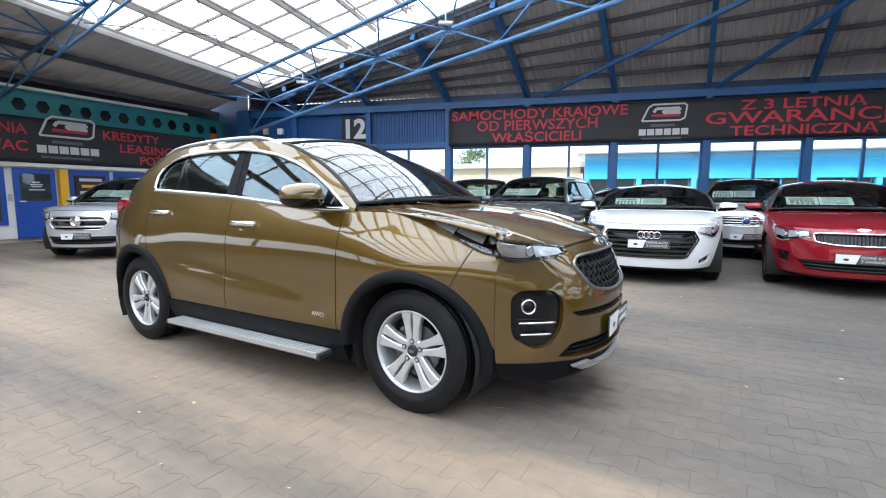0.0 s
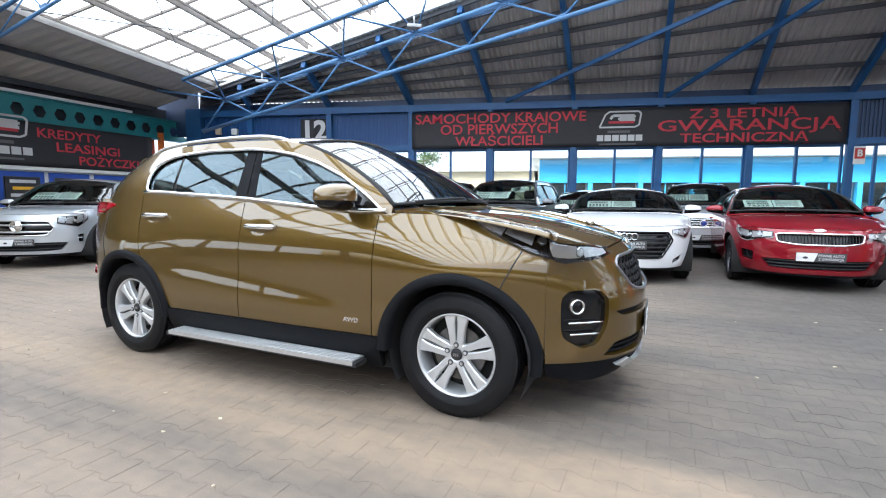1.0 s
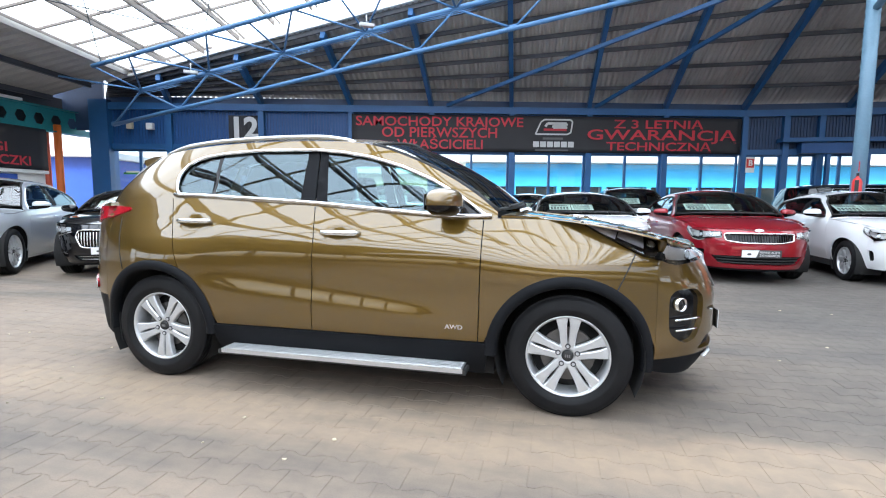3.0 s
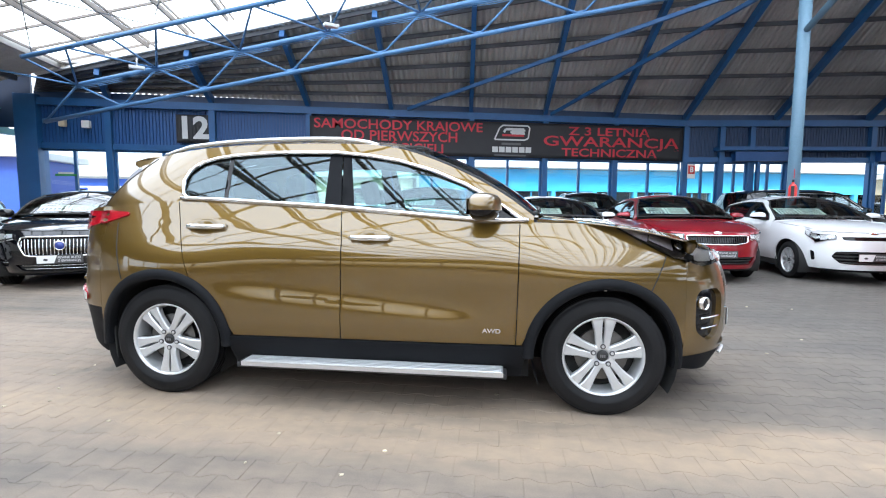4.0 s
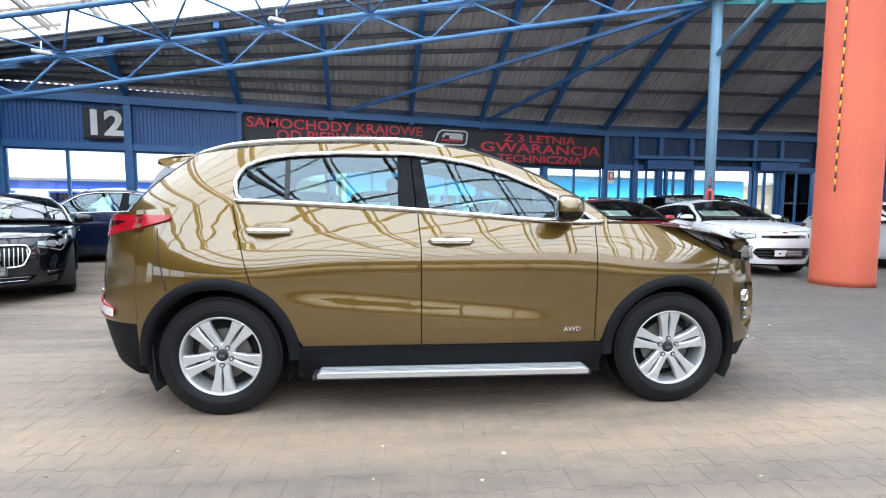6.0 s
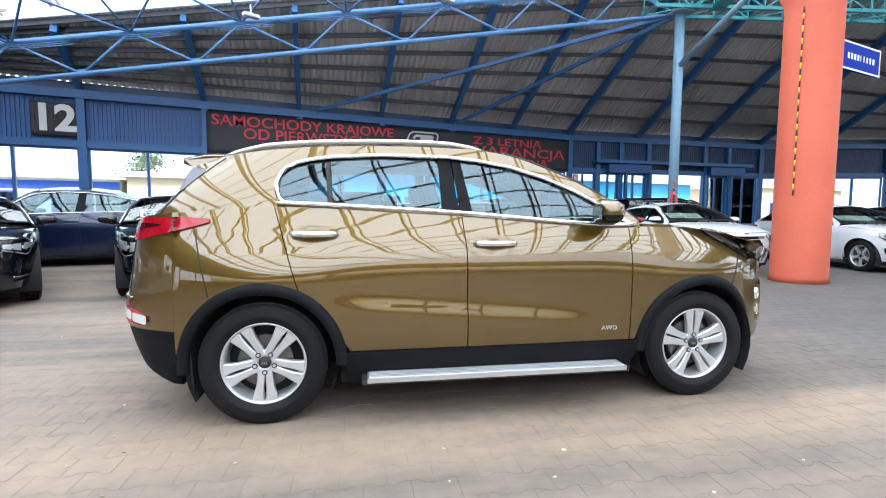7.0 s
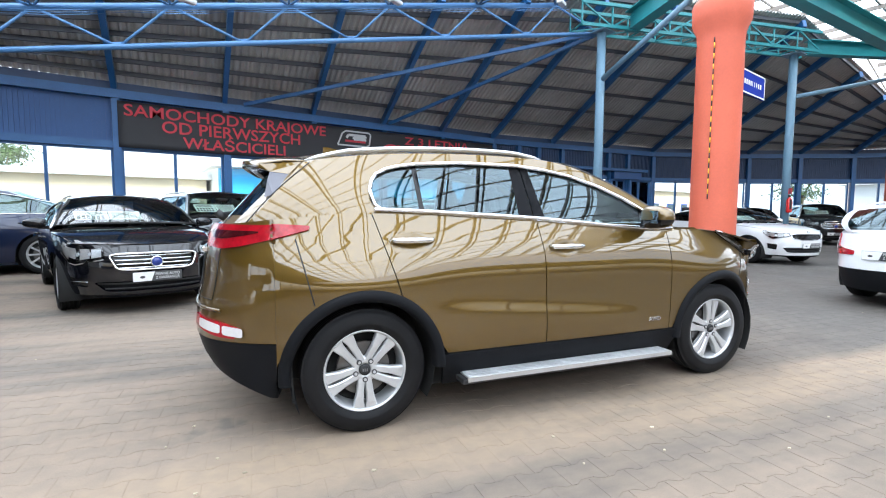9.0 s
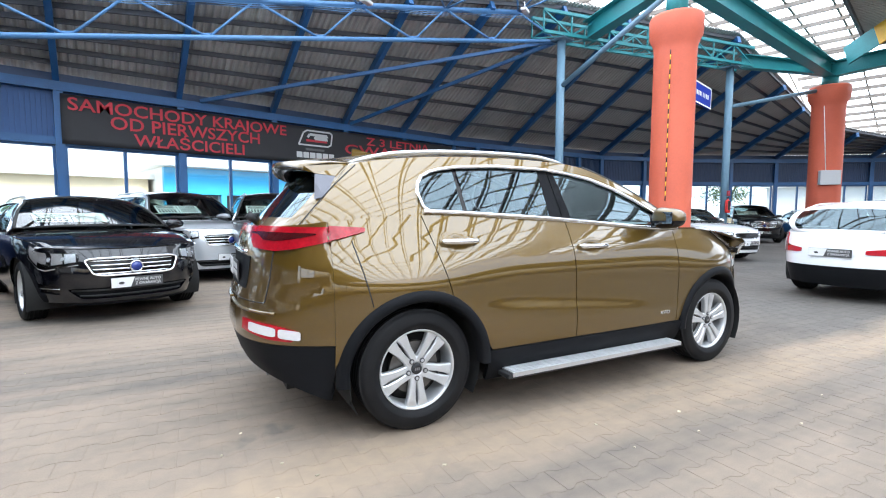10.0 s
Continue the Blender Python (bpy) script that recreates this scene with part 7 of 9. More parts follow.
SUV = dict(
    paint=M_OLIVE, step=0.036, axle_f=1.335, axle_r=-1.335, R=0.345, arch=0.395, clad=0.060, sill=0.405, inset=0.040, grip=0.0175,
    relief=suv_relief, lean=(0.40, 0.12, 0.5, 1.3), width=[(0.15, 0.80), (0.30, 0.873), (0.42, 0.900), (0.55, 0.906), (0.75, 0.906), (0.85, 0.903), (0.92, 0.894), (1.0, 0.872), (1.08, 0.843), (1.15, 0.8155), (1.22, 0.7875), (1.30, 0.7555)],
    nose=[(0.15, 2.10), (0.22, 2.18), (0.32, 2.235), (0.45, 2.248), (0.62, 2.245), (0.78, 2.215), (0.88, 2.165), (0.95, 2.09), (1.02, 1.96), (1.12, 1.80)],
    tail=[(0.15, -2.06), (0.30, -2.14), (0.42, -2.205), (0.55, -2.235), (0.70, -2.222), (0.85, -2.192), (1.00, -2.172), (1.12, -2.128), (1.25, -2.04)],
    x0f=0.90, x0r=-1.15, n=2.6, n_tail=3.2,
    shoulder=[(-2.1, 1.14), (-1.75, 1.185), (-1.25, 1.222), (-0.66, 1.198), (-0.24, 1.175), (0.12, 1.147), (0.45, 1.120), (0.75, 1.104), (0.95, 1.108), (1.20, 1.104), (1.45, 1.080), (1.65, 1.044), (1.78, 1.013), (1.95, 0.95)],
    roof=[(-1.75, 1.465), (-1.60, 1.512), (-1.30, 1.556), (-1.0, 1.578), (-0.5, 1.590), (-0.1, 1.580), (0.12, 1.548), (0.33, 1.480), (0.56, 1.380), (0.78, 1.254), (0.95, 1.126)],
    cabin=[(1.05, 0.885), (1.15, 0.866), (1.25, 0.835), (1.40, 0.772), (1.50, 0.718), (1.58, 0.662), (1.66, 0.60)],
    taper=(0.0, -0.7, 0.05, 0.055), cabin_x=(-1.93, 0.93), roof_x=(-1.62,), dlo=suv_dlo, dlo_trim=M_CHROME,
    panes=[((-2, 0), (-0.985, -0.06), M_DARKGLASS), ((-0.985, -0.06), (-0.955, -0.06), M_GLOSSBLACK), ((-0.955, -0.06), (-0.325, -0.02), M_CARGLASS), ((-0.325, -0.02), (-0.222, -0.10), M_CLAD), ((-0.215, -0.10), (-0.14, -0.17), M_CLAD), ((-0.14, -0.17), (0.66, 0.05), M_CARGLASS), ((0.66, 0.05), (2, 0), M_GLOSSBLACK)],
    front_panes=4, handles=SUV_HANDLES, handle_mat=M_CHROME, mirror=(0.625, 1.18), wheel=(0.345, 0.225, 0.228, "twin5", M_RIM), spins=(0, 180),
    seams=(lambda z: -1.160 - 0.30 * (z - 0.828), lambda z: -0.190 - 0.10 * max(0, z - 0.97), lambda z: 0.838 + 0.02 * (z - 0.4)),
    bumper_f=1.80, bumper_r=-1.80, nose_top=curve([(0, 0.946), (0.322, 0.938), (0.537, 0.924), (0.643, 0.944), (0.912, 0.978), (1.0, 1.008)]), lip=0.335, tail_top=lambda t: 1.150 + 0.03 * t ** 4, tail_lip=0.535, skirt=lambda k: 0.365 - 0.155 * k ** 3,
    nose_holes=[
        (in_y(1, [(-0.40, 0.885), (0.40, 0.885), (0.47, 0.835), (0.37, 0.705), (0.14, 0.672), (-0.14, 0.672), (-0.37, 0.705), (-0.47, 0.835)], 0.3), "grille", M_BLACK, 0.035, mesh_fill(M_SATIN)),
        (in_y(1, [(-0.725, 0.68), (-0.70, 0.72), (-0.595, 0.72), (-0.548, 0.67), (-0.553, 0.53), (-0.60, 0.43), (-0.66, 0.412), (-0.722, 0.48)], 0.3), "fog_housing", M_GLOSSBLACK, 0.03, fog_fill),
        (in_y(1, [(0.725, 0.68), (0.70, 0.72), (0.595, 0.72), (0.548, 0.67), (0.553, 0.53), (0.60, 0.43), (0.66, 0.412), (0.722, 0.48)], 0.3), "fog_housing", M_GLOSSBLACK, 0.03, fog_fill),
        (in_y(1, [(-0.50, 0.44), (0.50, 0.44), (0.58, 0.35), (-0.58, 0.35)], 0.2), "lower_intake", M_CLAD, 0.04, bars(3, M_CLAD, 0.010)),
        (in_y(1, [(-0.52, 0.60), (0.52, 0.60), (0.46, 0.565), (-0.46, 0.565)], 0.2), "upper_slot", M_CLAD, 0.03, nothing),
    ],
    headlight=suv_headlight, drl=lambda sh, side: [(side * p, z - 0.03) for p, z in suv_headlight(sh)[1:6]],
    cowl_x=0.95, header_x=0.10, crown=0.062, rails=M_ALU, deck_bow=0.16, deck_rise=-0.01, glass_v=0.86, taillight=suv_tail, extra=suv_extra, tail_bow=0.10, hood_bulge=0.0, cowl_rise=0.016, mirror_size=(1.28, 1.16),
)
CAR_M = pose(-1.8884, 3.7431, 0, 0, 0, -15.36)
build_car("suv", SUV, CAR_M, "olive bronze compact SUV with alloy wheels and side steps")
# ---- the other parked cars ----
def price_sheets(sh, car, s):
    """Two price sheets behind the windscreen with rows of dark figures."""
    cx, hx = s["cowl_x"], s["header_x"]
    d = Vector((cx - hx, 0, sh.zr(cx - 0.02) - sh.zr(hx)))
    d.normalize()
    n = Vector((-d.z, 0, d.x)) * -1
    if n.x < 0:
        n = -n
    for k, y in enumerate((-0.42, -0.02)):
        c = Vector((lerp_(hx, cx, 0.54) + 0.02, y, lerp_(sh.zr(hx), sh.zr(cx - 0.02), 0.54) - 0.03))
        m = Matrix(((0, -d.x, n.x, c.x), (1, 0, 0, c.y), (0, -d.z, n.z, c.z), (0, 0, 0, 1)))
        bm = box(-0.195, 0.195, -0.14, 0.14, -0.0015, 0.0)
        bm.transform(m)
        p = part("price_sheet", bm, M_PAPER, car, "pale printed price sheet")
        bm = bmesh.new()
        figures = s.get("figures", ())
        for i in range(6 if k == 0 and not figures else 0):
            for zz in (-0.03, -0.095):
                add_box(bm, -0.165 + i * 0.055, -0.13 + i * 0.055, zz - 0.022, zz + 0.022, 0.0, 0.0015)
        for zz in ((0.10, 0.07, 0.04) if k == 0 else (0.11, 0.07, 0.03, -0.01, -0.05, -0.09)):
            add_box(bm, -0.16, 0.14, zz - 0.006, zz + 0.006, 0.0, 0.0015)
        bm.transform(m)
        part("printed_rows", bm, M_INK, p)
        if k == 0:
            for t, zz in zip(figures, (-0.02, -0.095)):
                lettering(t, 0.075, m @ Matrix.Translation((0, zz, 0.001)), M_INK, "figures", p, "black price figures", -0.30, 0.002, 0.0008)


def ring_emblem(sh, z, r, mat, host, y=0.0, off=0.012, disc=None, n=1):
    for k in range(n):
        yy = y + (k - (n - 1) / 2) * r * 1.45
        c = sh.wrap(1, sh.p_of_y(1, yy), z, off)
        rot = Matrix.Translation(c) @ Matrix.Rotation(radians(90), 4, "Y")
        bm = bmesh.new()
        add_lathe(bm, [(r + r * 0.13 * math.cos(t), r * 0.13 * math.sin(t)) for t in np.linspace(0, 2 * math.pi, 7)], 24, rot)
        part("round_emblem", bm, mat, host)
        if disc:
            bm = bmesh.new()
            add_lathe(bm, [(0, 0.004), (r * 0.9, 0.004), (r * 0.9, 0)], 20, rot)
            part("emblem_disc", bm, disc, host)


def make_spec(L, W, H, wb, fo, paint, kind, nose="plain", belt=None, hood=None, wheel="five", rim=None, R=0.33, rails=None, trim=None, glass=None, back=False, sheets=True, tall_tail=False, figures=()):
    """A specification from a car's main sizes: length, width, height, wheelbase, front overhang."""
    af, ar = wb / 2, -wb / 2
    xf = af + fo
    xr = xf - L
    w = W / 2
    suv = kind in ("suv", "suv_coupe")
    belt = belt or (1.08 if suv else 0.96)
    hood = hood or (0.95 if suv else 0.80)
    cowl = af - (0.42 if suv else 0.50)
    header = cowl - (0.76 if suv else 0.80)
    zn = hood
    glass = glass or M_DARKGLASS
    bf = af + 0.44
    br = ar - 0.44
    edge = H - 0.075
    if kind == "suv":
        rx = xr + 0.42
        roof = [(rx - 0.2, edge - 0.12), (rx, edge - 0.07), (rx + 0.5, edge - 0.01), (header - 0.6, edge), (header - 0.1, edge - 0.015), (header + 0.12, edge - 0.06), ((header + cowl) / 2, (edge + belt) / 2 + 0.03), (cowl, belt + 0.03)]
        gx0 = xr + 0.22
        tp = 1.0
    elif kind == "hatch":
        rx = xr + 0.50
        roof = [(rx - 0.2, edge - 0.18), (rx, edge - 0.10), (rx + 0.5, edge - 0.02), (header - 0.6, edge), (header - 0.1, edge - 0.015), (header + 0.12, edge - 0.06), ((header + cowl) / 2, (edge + belt) / 2 + 0.03), (cowl, belt + 0.03)]
        gx0 = xr + 0.26
        tp = 1.0
    else:
        rx = header - (1.15 if kind == "sedan" else 1.25)
        roof = [(rx - 0.3, edge - 0.12), (rx, edge - 0.055), (rx + 0.5, edge - 0.005), (header - 0.45, edge), (header - 0.1, edge - 0.02), (header + 0.12, edge - 0.07), ((header + cowl) / 2, (edge + belt) / 2 + 0.03), (cowl, belt + 0.03)]
        gx0 = xr + (0.45 if kind == "sedan" else 0.30)
        tp = 1.05
    sh_c = [(xr, belt - 0.03), (xr + 0.4, belt + 0.03), (ar, belt + 0.03), (0, belt), (af - 0.9, belt - 0.03), (cowl, belt - 0.025), (af, belt - 0.06), (af + 0.3, zn + 0.055), (bf, zn + 0.02), (xf - 0.2, zn - 0.06)]
    width = [(0.15, w - 0.12), (0.3, w - 0.06), (0.45, w - 0.02), (0.65, w), (0.8, w), (belt, w - 0.035), (belt + 0.15, w - 0.07)]
    nosec = [(0.12, xf - 0.12), (0.25, xf - 0.03), (0.42, xf), (zn - 0.25, xf - 0.005), (zn - 0.08, xf - 0.05), (zn, xf - 0.12), (zn + 0.08, xf - 0.30), (zn + 0.2, xf - 0.6)]
    tailc = [(0.12, xr + 0.15), (0.3, xr + 0.06), (0.5, xr), (0.75, xr + 0.02), (belt - 0.05, xr + 0.07), (belt + 0.1, xr + 0.12)]
    cab = [(belt - 0.1, w - 0.045), (belt + 0.05, w - 0.07), (belt + 0.25, w - 0.16), (edge - 0.05, w - 0.285), (edge + 0.05, w - 0.35)]

    def dlo(sh):
        x1, x0 = cowl - 0.16, (ar - 0.42 if suv or kind == "hatch" else ar - 0.28)
        lo = [(x, sh.zs(x) + 0.03) for x in np.linspace(x0, x1, 14)]
        up = [(x, sh.zr(x) - 0.055) for x in np.linspace(x1 - 0.10, x0 + 0.25, 20)]
        up = [(x, z) for x, z in up if z > sh.zs(x) + 0.05]
        return lo + up
    fl = (-0.5 * wb + 0.95, -0.04)

    def head(sh):
        X, Y = (lambda x: sh.p_of_x(1, x)), (lambda y: sh.p_of_y(1, y))
        deep = 0.05 if nose in ("wide", "star") else 0.0
        i = w * {"slim": 0.52, "rings": 0.62, "wide": 0.54}.get(nose, 0.56)
        return [(X(bf - 0.12), sh.zs(bf - 0.12) - 0.03), (X(bf + 0.02), zn - 0.01), (Y(w * 0.8), zn - 0.03), (Y(i), zn - 0.05), (Y(i), zn - 0.115 - deep), (Y(w * 0.78), zn - 0.175 - deep), (X(bf + 0.06), zn - 0.155 - deep), (X(bf - 0.08), zn - 0.05 - deep)]
    G = w * 0.50
    chrome_frame = M_CHROME
    holes = {
        "rings": [(in_y(1, [(-G * 1.12, zn - 0.09), (G * 1.12, zn - 0.09), (G * 1.24, zn - 0.20), (G * 0.98, zn - 0.45), (-G * 0.98, zn - 0.45), (-G * 1.24, zn - 0.20)], 0.10), "grille", M_GLOSSBLACK, 0.03, bars(6, M_BLACK, 0.012, frame=M_GLOSSBLACK)),
                  (in_y(1, [(w * 0.66, 0.36), (w * 0.80, 0.45), (w * 0.80, 0.33), (w * 0.68, 0.28)], 0.15), "side_intake", M_GLOSSBLACK, 0.03, nothing),
                  (in_y(1, [(-w * 0.66, 0.36), (-w * 0.80, 0.45), (-w * 0.80, 0.33), (-w * 0.68, 0.28)], 0.15), "side_intake", M_GLOSSBLACK, 0.03, nothing)],
        "slim": [(in_y(1, [(-G, zn - 0.06), (G, zn - 0.06), (G * 0.95, zn - 0.17), (G * 0.5, zn - 0.20), (-G * 0.5, zn - 0.20), (-G * 0.95, zn - 0.17)], 0.2), "grille", M_GLOSSBLACK, 0.03, bars(26, M_BLACK, 0.004, True, M_CHROME)),
                 (in_y(1, [(-w * 0.66, 0.43), (w * 0.66, 0.43), (w * 0.58, 0.30), (-w * 0.58, 0.30)], 0.15), "lower_intake", M_CLAD, 0.03, bars(3, M_BLACK, 0.01)),
                 (in_y(1, [(w * 0.72, 0.50), (w * 0.90, 0.53), (w * 0.90, 0.40), (w * 0.74, 0.36)], 0.15), "side_intake", M_GLOSSBLACK, 0.03, nothing),
                 (in_y(1, [(-w * 0.72, 0.50), (-w * 0.90, 0.53), (-w * 0.90, 0.40), (-w * 0.74, 0.36)], 0.15), "side_intake", M_GLOSSBLACK, 0.03, nothing)],
        "low": [(in_y(1, [(-G, zn - 0.07), (G, zn - 0.07), (G * 0.95, zn - 0.13), (-G * 0.95, zn - 0.13)], 0.2), "grille", M_GLOSSBLACK, 0.02, nothing),
                (in_y(1, [(-w * 0.56, 0.53), (w * 0.56, 0.53), (w * 0.62, 0.44), (w * 0.52, 0.32), (-w * 0.52, 0.32), (-w * 0.62, 0.44)], 0.2), "lower_intake", M_GLOSSBLACK, 0.03, bars(4, M_BLACK, 0.01)),
                (in_y(1, [(w * 0.78, 0.52), (w * 0.88, 0.52), (w * 0.88, 0.36), (w * 0.78, 0.36)], 0.3), "fog_housing", M_GLOSSBLACK, 0.02, nothing),
                (in_y(1, [(-w * 0.78, 0.52), (-w * 0.88, 0.52), (-w * 0.88, 0.36), (-w * 0.78, 0.36)], 0.3), "fog_housing", M_GLOSSBLACK, 0.02, nothing)],
        "upright": [(in_y(1, [(-G * 0.92, zn - 0.09), (G * 0.92, zn - 0.09), (G, zn - 0.18), (G * 0.86, zn - 0.36), (-G * 0.86, zn - 0.36), (-G, zn - 0.18)], 0.2), "grille", M_GLOSSBLACK, 0.03, bars(22, M_CHROME, 0.008, True, M_CHROME)),
                    (in_y(1, [(-w * 0.58, 0.36), (w * 0.58, 0.36), (w * 0.5, 0.27), (-w * 0.5, 0.27)], 0.15), "lower_intake", M_CLAD, 0.03, bars(2, M_CHROME, 0.006)),
                    (in_y(1, [(w * 0.66, 0.42), (w * 0.88, 0.44), (w * 0.88, 0.35), (w * 0.68, 0.32)], 0.2), "side_intake", M_GLOSSBLACK, 0.02, bars(1, M_CHROME, 0.008)),
                    (in_y(1, [(-w * 0.66, 0.42), (-w * 0.88, 0.44), (-w * 0.88, 0.35), (-w * 0.68, 0.32)], 0.2), "side_intake", M_GLOSSBLACK, 0.02, bars(1, M_CHROME, 0.008))],
        "wide": [(in_y(1, [(-G, zn - 0.11), (G, zn - 0.11), (G * 0.84, zn - 0.30), (-G * 0.84, zn - 0.30)], 0.2), "grille", M_GLOSSBLACK, 0.03, bars(4, M_CHROME, 0.009, frame=M_CHROME)),
                 (in_y(1, [(-w * 0.66, 0.40), (w * 0.66, 0.40), (w * 0.56, 0.28), (-w * 0.56, 0.28)], 0.15), "lower_intake", M_CLAD, 0.03, bars(2, M_BLACK, 0.01)),
                 (in_y(1, [(w * 0.70, 0.43), (w * 0.89, 0.46), (w * 0.89, 0.36), (w * 0.72, 0.33)], 0.2), "side_intake", M_GLOSSBLACK, 0.02, bars(1, M_CHROME, 0.007)),
                 (in_y(1, [(-w * 0.70, 0.43), (-w * 0.89, 0.46), (-w * 0.89, 0.36), (-w * 0.72, 0.33)], 0.2), "side_intake", M_GLOSSBLACK, 0.02, bars(1, M_CHROME, 0.007))],
    }
    holes["star"] = [(in_y(1, [(-G * 0.92, zn - 0.12), (G * 0.92, zn - 0.12), (G * 1.06, zn - 0.24), (G * 0.86, zn - 0.36), (-G * 0.86, zn - 0.36), (-G * 1.06, zn - 0.24)], 0.15), "grille", M_GLOSSBLACK, 0.03, bars(2, M_ALU, 0.018, frame=M_CHROME)),
                     (in_y(1, [(-w * 0.70, 0.44), (w * 0.70, 0.44), (w * 0.62, 0.29), (-w * 0.62, 0.29)], 0.15), "lower_intake", M_CLAD, 0.03, bars(2, M_BLACK, 0.01)),
                     (in_y(1, [(w * 0.78, 0.56), (w * 0.94, 0.58), (w * 0.93, 0.44), (w * 0.80, 0.42)], 0.2), "side_intake", M_GLOSSBLACK, 0.02, bars(1, M_CHROME, 0.006)),
                     (in_y(1, [(-w * 0.78, 0.56), (-w * 0.94, 0.58), (-w * 0.93, 0.44), (-w * 0.80, 0.42)], 0.2), "side_intake", M_GLOSSBLACK, 0.02, bars(1, M_CHROME, 0.006))]

    def tail(sh):
        X, Y = (lambda x: sh.p_of_x(-1, x)), (lambda y: sh.p_of_y(-1, y))
        b = belt - 0.04
        if tall_tail:
            return round_loop([(X(br + 0.14), b + 0.03), (X(br + 0.02), b - 0.18), (Y(w * 0.82), b - 0.26), (Y(w * 0.40), b - 0.25), (Y(w * 0.40), b - 0.19), (Y(w * 0.70), b - 0.15), (Y(w * 0.74), b + 0.02)], 0.15, 3)
        return round_loop([(X(br + 0.10), b - 0.02), (X(br + 0.02), b - 0.09), (Y(w * 0.75), b - 0.17), (Y(w * 0.42), b - 0.12), (Y(w * 0.42), b - 0.06), (Y(w * 0.75), b)], 0.2, 3)

    def extra(sh, car, bumper, rear, s):
        pz = {"rings": zn - 0.27, "slim": 0.47, "low": 0.44, "upright": 0.43, "wide": 0.445, "star": 0.445}.get(nose, 0.45)
        dealer_plate(sh, 1, pz, bumper)
        dealer_plate(sh, -1, belt - 0.28 if suv or kind == "hatch" else 0.55, rear)
        if sheets:
            price_sheets(sh, car, s)
        if nose == "rings":
            ring_emblem(sh, zn - 0.155, 0.045, M_CHROME, bumper, n=4)
        elif nose == "star":
            ring_emblem(sh, zn - 0.205, 0.085, M_CHROME, bumper, disc=M_CHROME)
        elif nose in ("upright", "wide"):
            ring_emblem(sh, zn - 0.215, 0.06, M_CHROME, bumper, disc=M_BADGE_BLUE)
        elif nose in ("slim", "low"):
            bm = bmesh.new()
            c = sh.wrap(1, 0.0, zn - 0.02, 0.006)
            add_lathe(bm, [(0, 0.006), (0.05, 0.006), (0.055, 0)], 20, Matrix.Translation(c) @ Matrix.Rotation(radians(60), 4, "Y") @ Matrix.Diagonal((0.5, 1.2, 1, 1)))
            part("oval_emblem", bm, M_CHROME, bumper)
    return dict(
        figures=figures, paint=paint, step=0.075, axle_f=af, axle_r=ar, R=R, arch=R + 0.045, clad=0.0, sill=0.24, inset=0.02, width=width, nose=nosec, tail=tailc,
        x0f=af - 0.45, x0r=ar + 0.35, n=2.7, shoulder=sh_c, roof=roof, cabin=cab, taper=(header - 0.2, ar + 0.4, 0.05, 0.06), hollow=0.015, cabin_x=(gx0, cowl - 0.03),
        tail_pow=tp, roof_x=(rx,), dlo=dlo, dlo_trim=trim or (M_CHROME if nose in ("upright", "star", "wide") else M_BLACK),
        panes=[((-9, 0), (fl[0], fl[1]), glass), ((fl[0], fl[1]), (fl[0] + 0.16, -0.1), M_CLAD), ((fl[0] + 0.16, -0.1), (9, 0), M_CARGLASS)], front_panes=2,
        handles=[(fl[0] - 0.72, belt - 0.12), (fl[0] + 0.25, belt - 0.14)], mirror=(cowl - 0.28, belt + 0.06), wheel=(R, 0.22, R - 0.105, wheel, rim or M_RIM),
        seams=(lambda z: ar - 0.02 + 0.3 * max(0, z - 0.7), lambda z: fl[0] + 0.08, lambda z: af - 0.50), bumper_f=bf, bumper_r=br,
        nose_top=lambda t: zn - 0.015 + 0.03 * t * t, lip=0.24, tail_top=lambda t: belt - 0.02 + 0.045 * t ** 4, tail_lip=0.50 if tall_tail else 0.32, nose_holes=holes[nose],
        headlight=head, drl=lambda sh, side: [(side * p, z - 0.02) for p, z in head(sh)[4:8]], cowl_x=cowl, header_x=header, crown=0.06, rails=rails,
        deck_bow=0.14, deck_rise=0.0, glass_v=0.9 if suv or kind == "hatch" else 0.62, taillight=tail, extra=extra, tail_bow=0.08, lip_mat=M_CLAD, cowl_rise=0.03, hood_bulge=0.045)


def parked(name, spec, x, y, heading, label):
    return build_car(name, spec, pose(x, y, 0, 0, 0, heading), label, "cars on show in the hall")


parked("sedan", make_spec(4.97, 1.91, 1.42, 2.93, 0.92, M_PWHITE, "sedan", "rings", belt=0.97, hood=0.83, R=0.35), 1.39, 9.39, -100, "white fastback car with a wide dark grille and price sheets")
parked("sedan", make_spec(4.85, 1.86, 1.465, 2.80, 0.96, M_PRED, "sedan", "slim", belt=0.97, hood=0.82, R=0.335, wheel="ten", rim=M_RIM_DARK, figures=("89900", "73325")), 3.86, 9.02, -105, "red sedan with a slim chrome grille and price sheets")
parked("hatchback", make_spec(4.07, 1.73, 1.45, 2.58, 0.84, M_PWHITE, "hatch", "low", belt=0.98, hood=0.83, R=0.315, wheel="cover"), 6.14, 8.28, -107, "white hatchback with covered steel wheels and price sheets")
parked("suv", make_spec(4.73, 1.89, 1.60, 2.87, 0.86, M_PSILVER, "suv_coupe", "star", belt=1.03, hood=0.92, R=0.365, wheel="multi"), -9.54, 8.88, -70, "silver coupe SUV with multi-spoke alloy wheels")
parked("sedan", make_spec(4.96, 1.88, 1.45, 2.94, 0.90, M_PBLACK, "sedan", "upright", belt=0.97, hood=0.83, R=0.35, wheel="multi"), -7.15, 9.65, -72, "black executive sedan with an upright chrome grille")
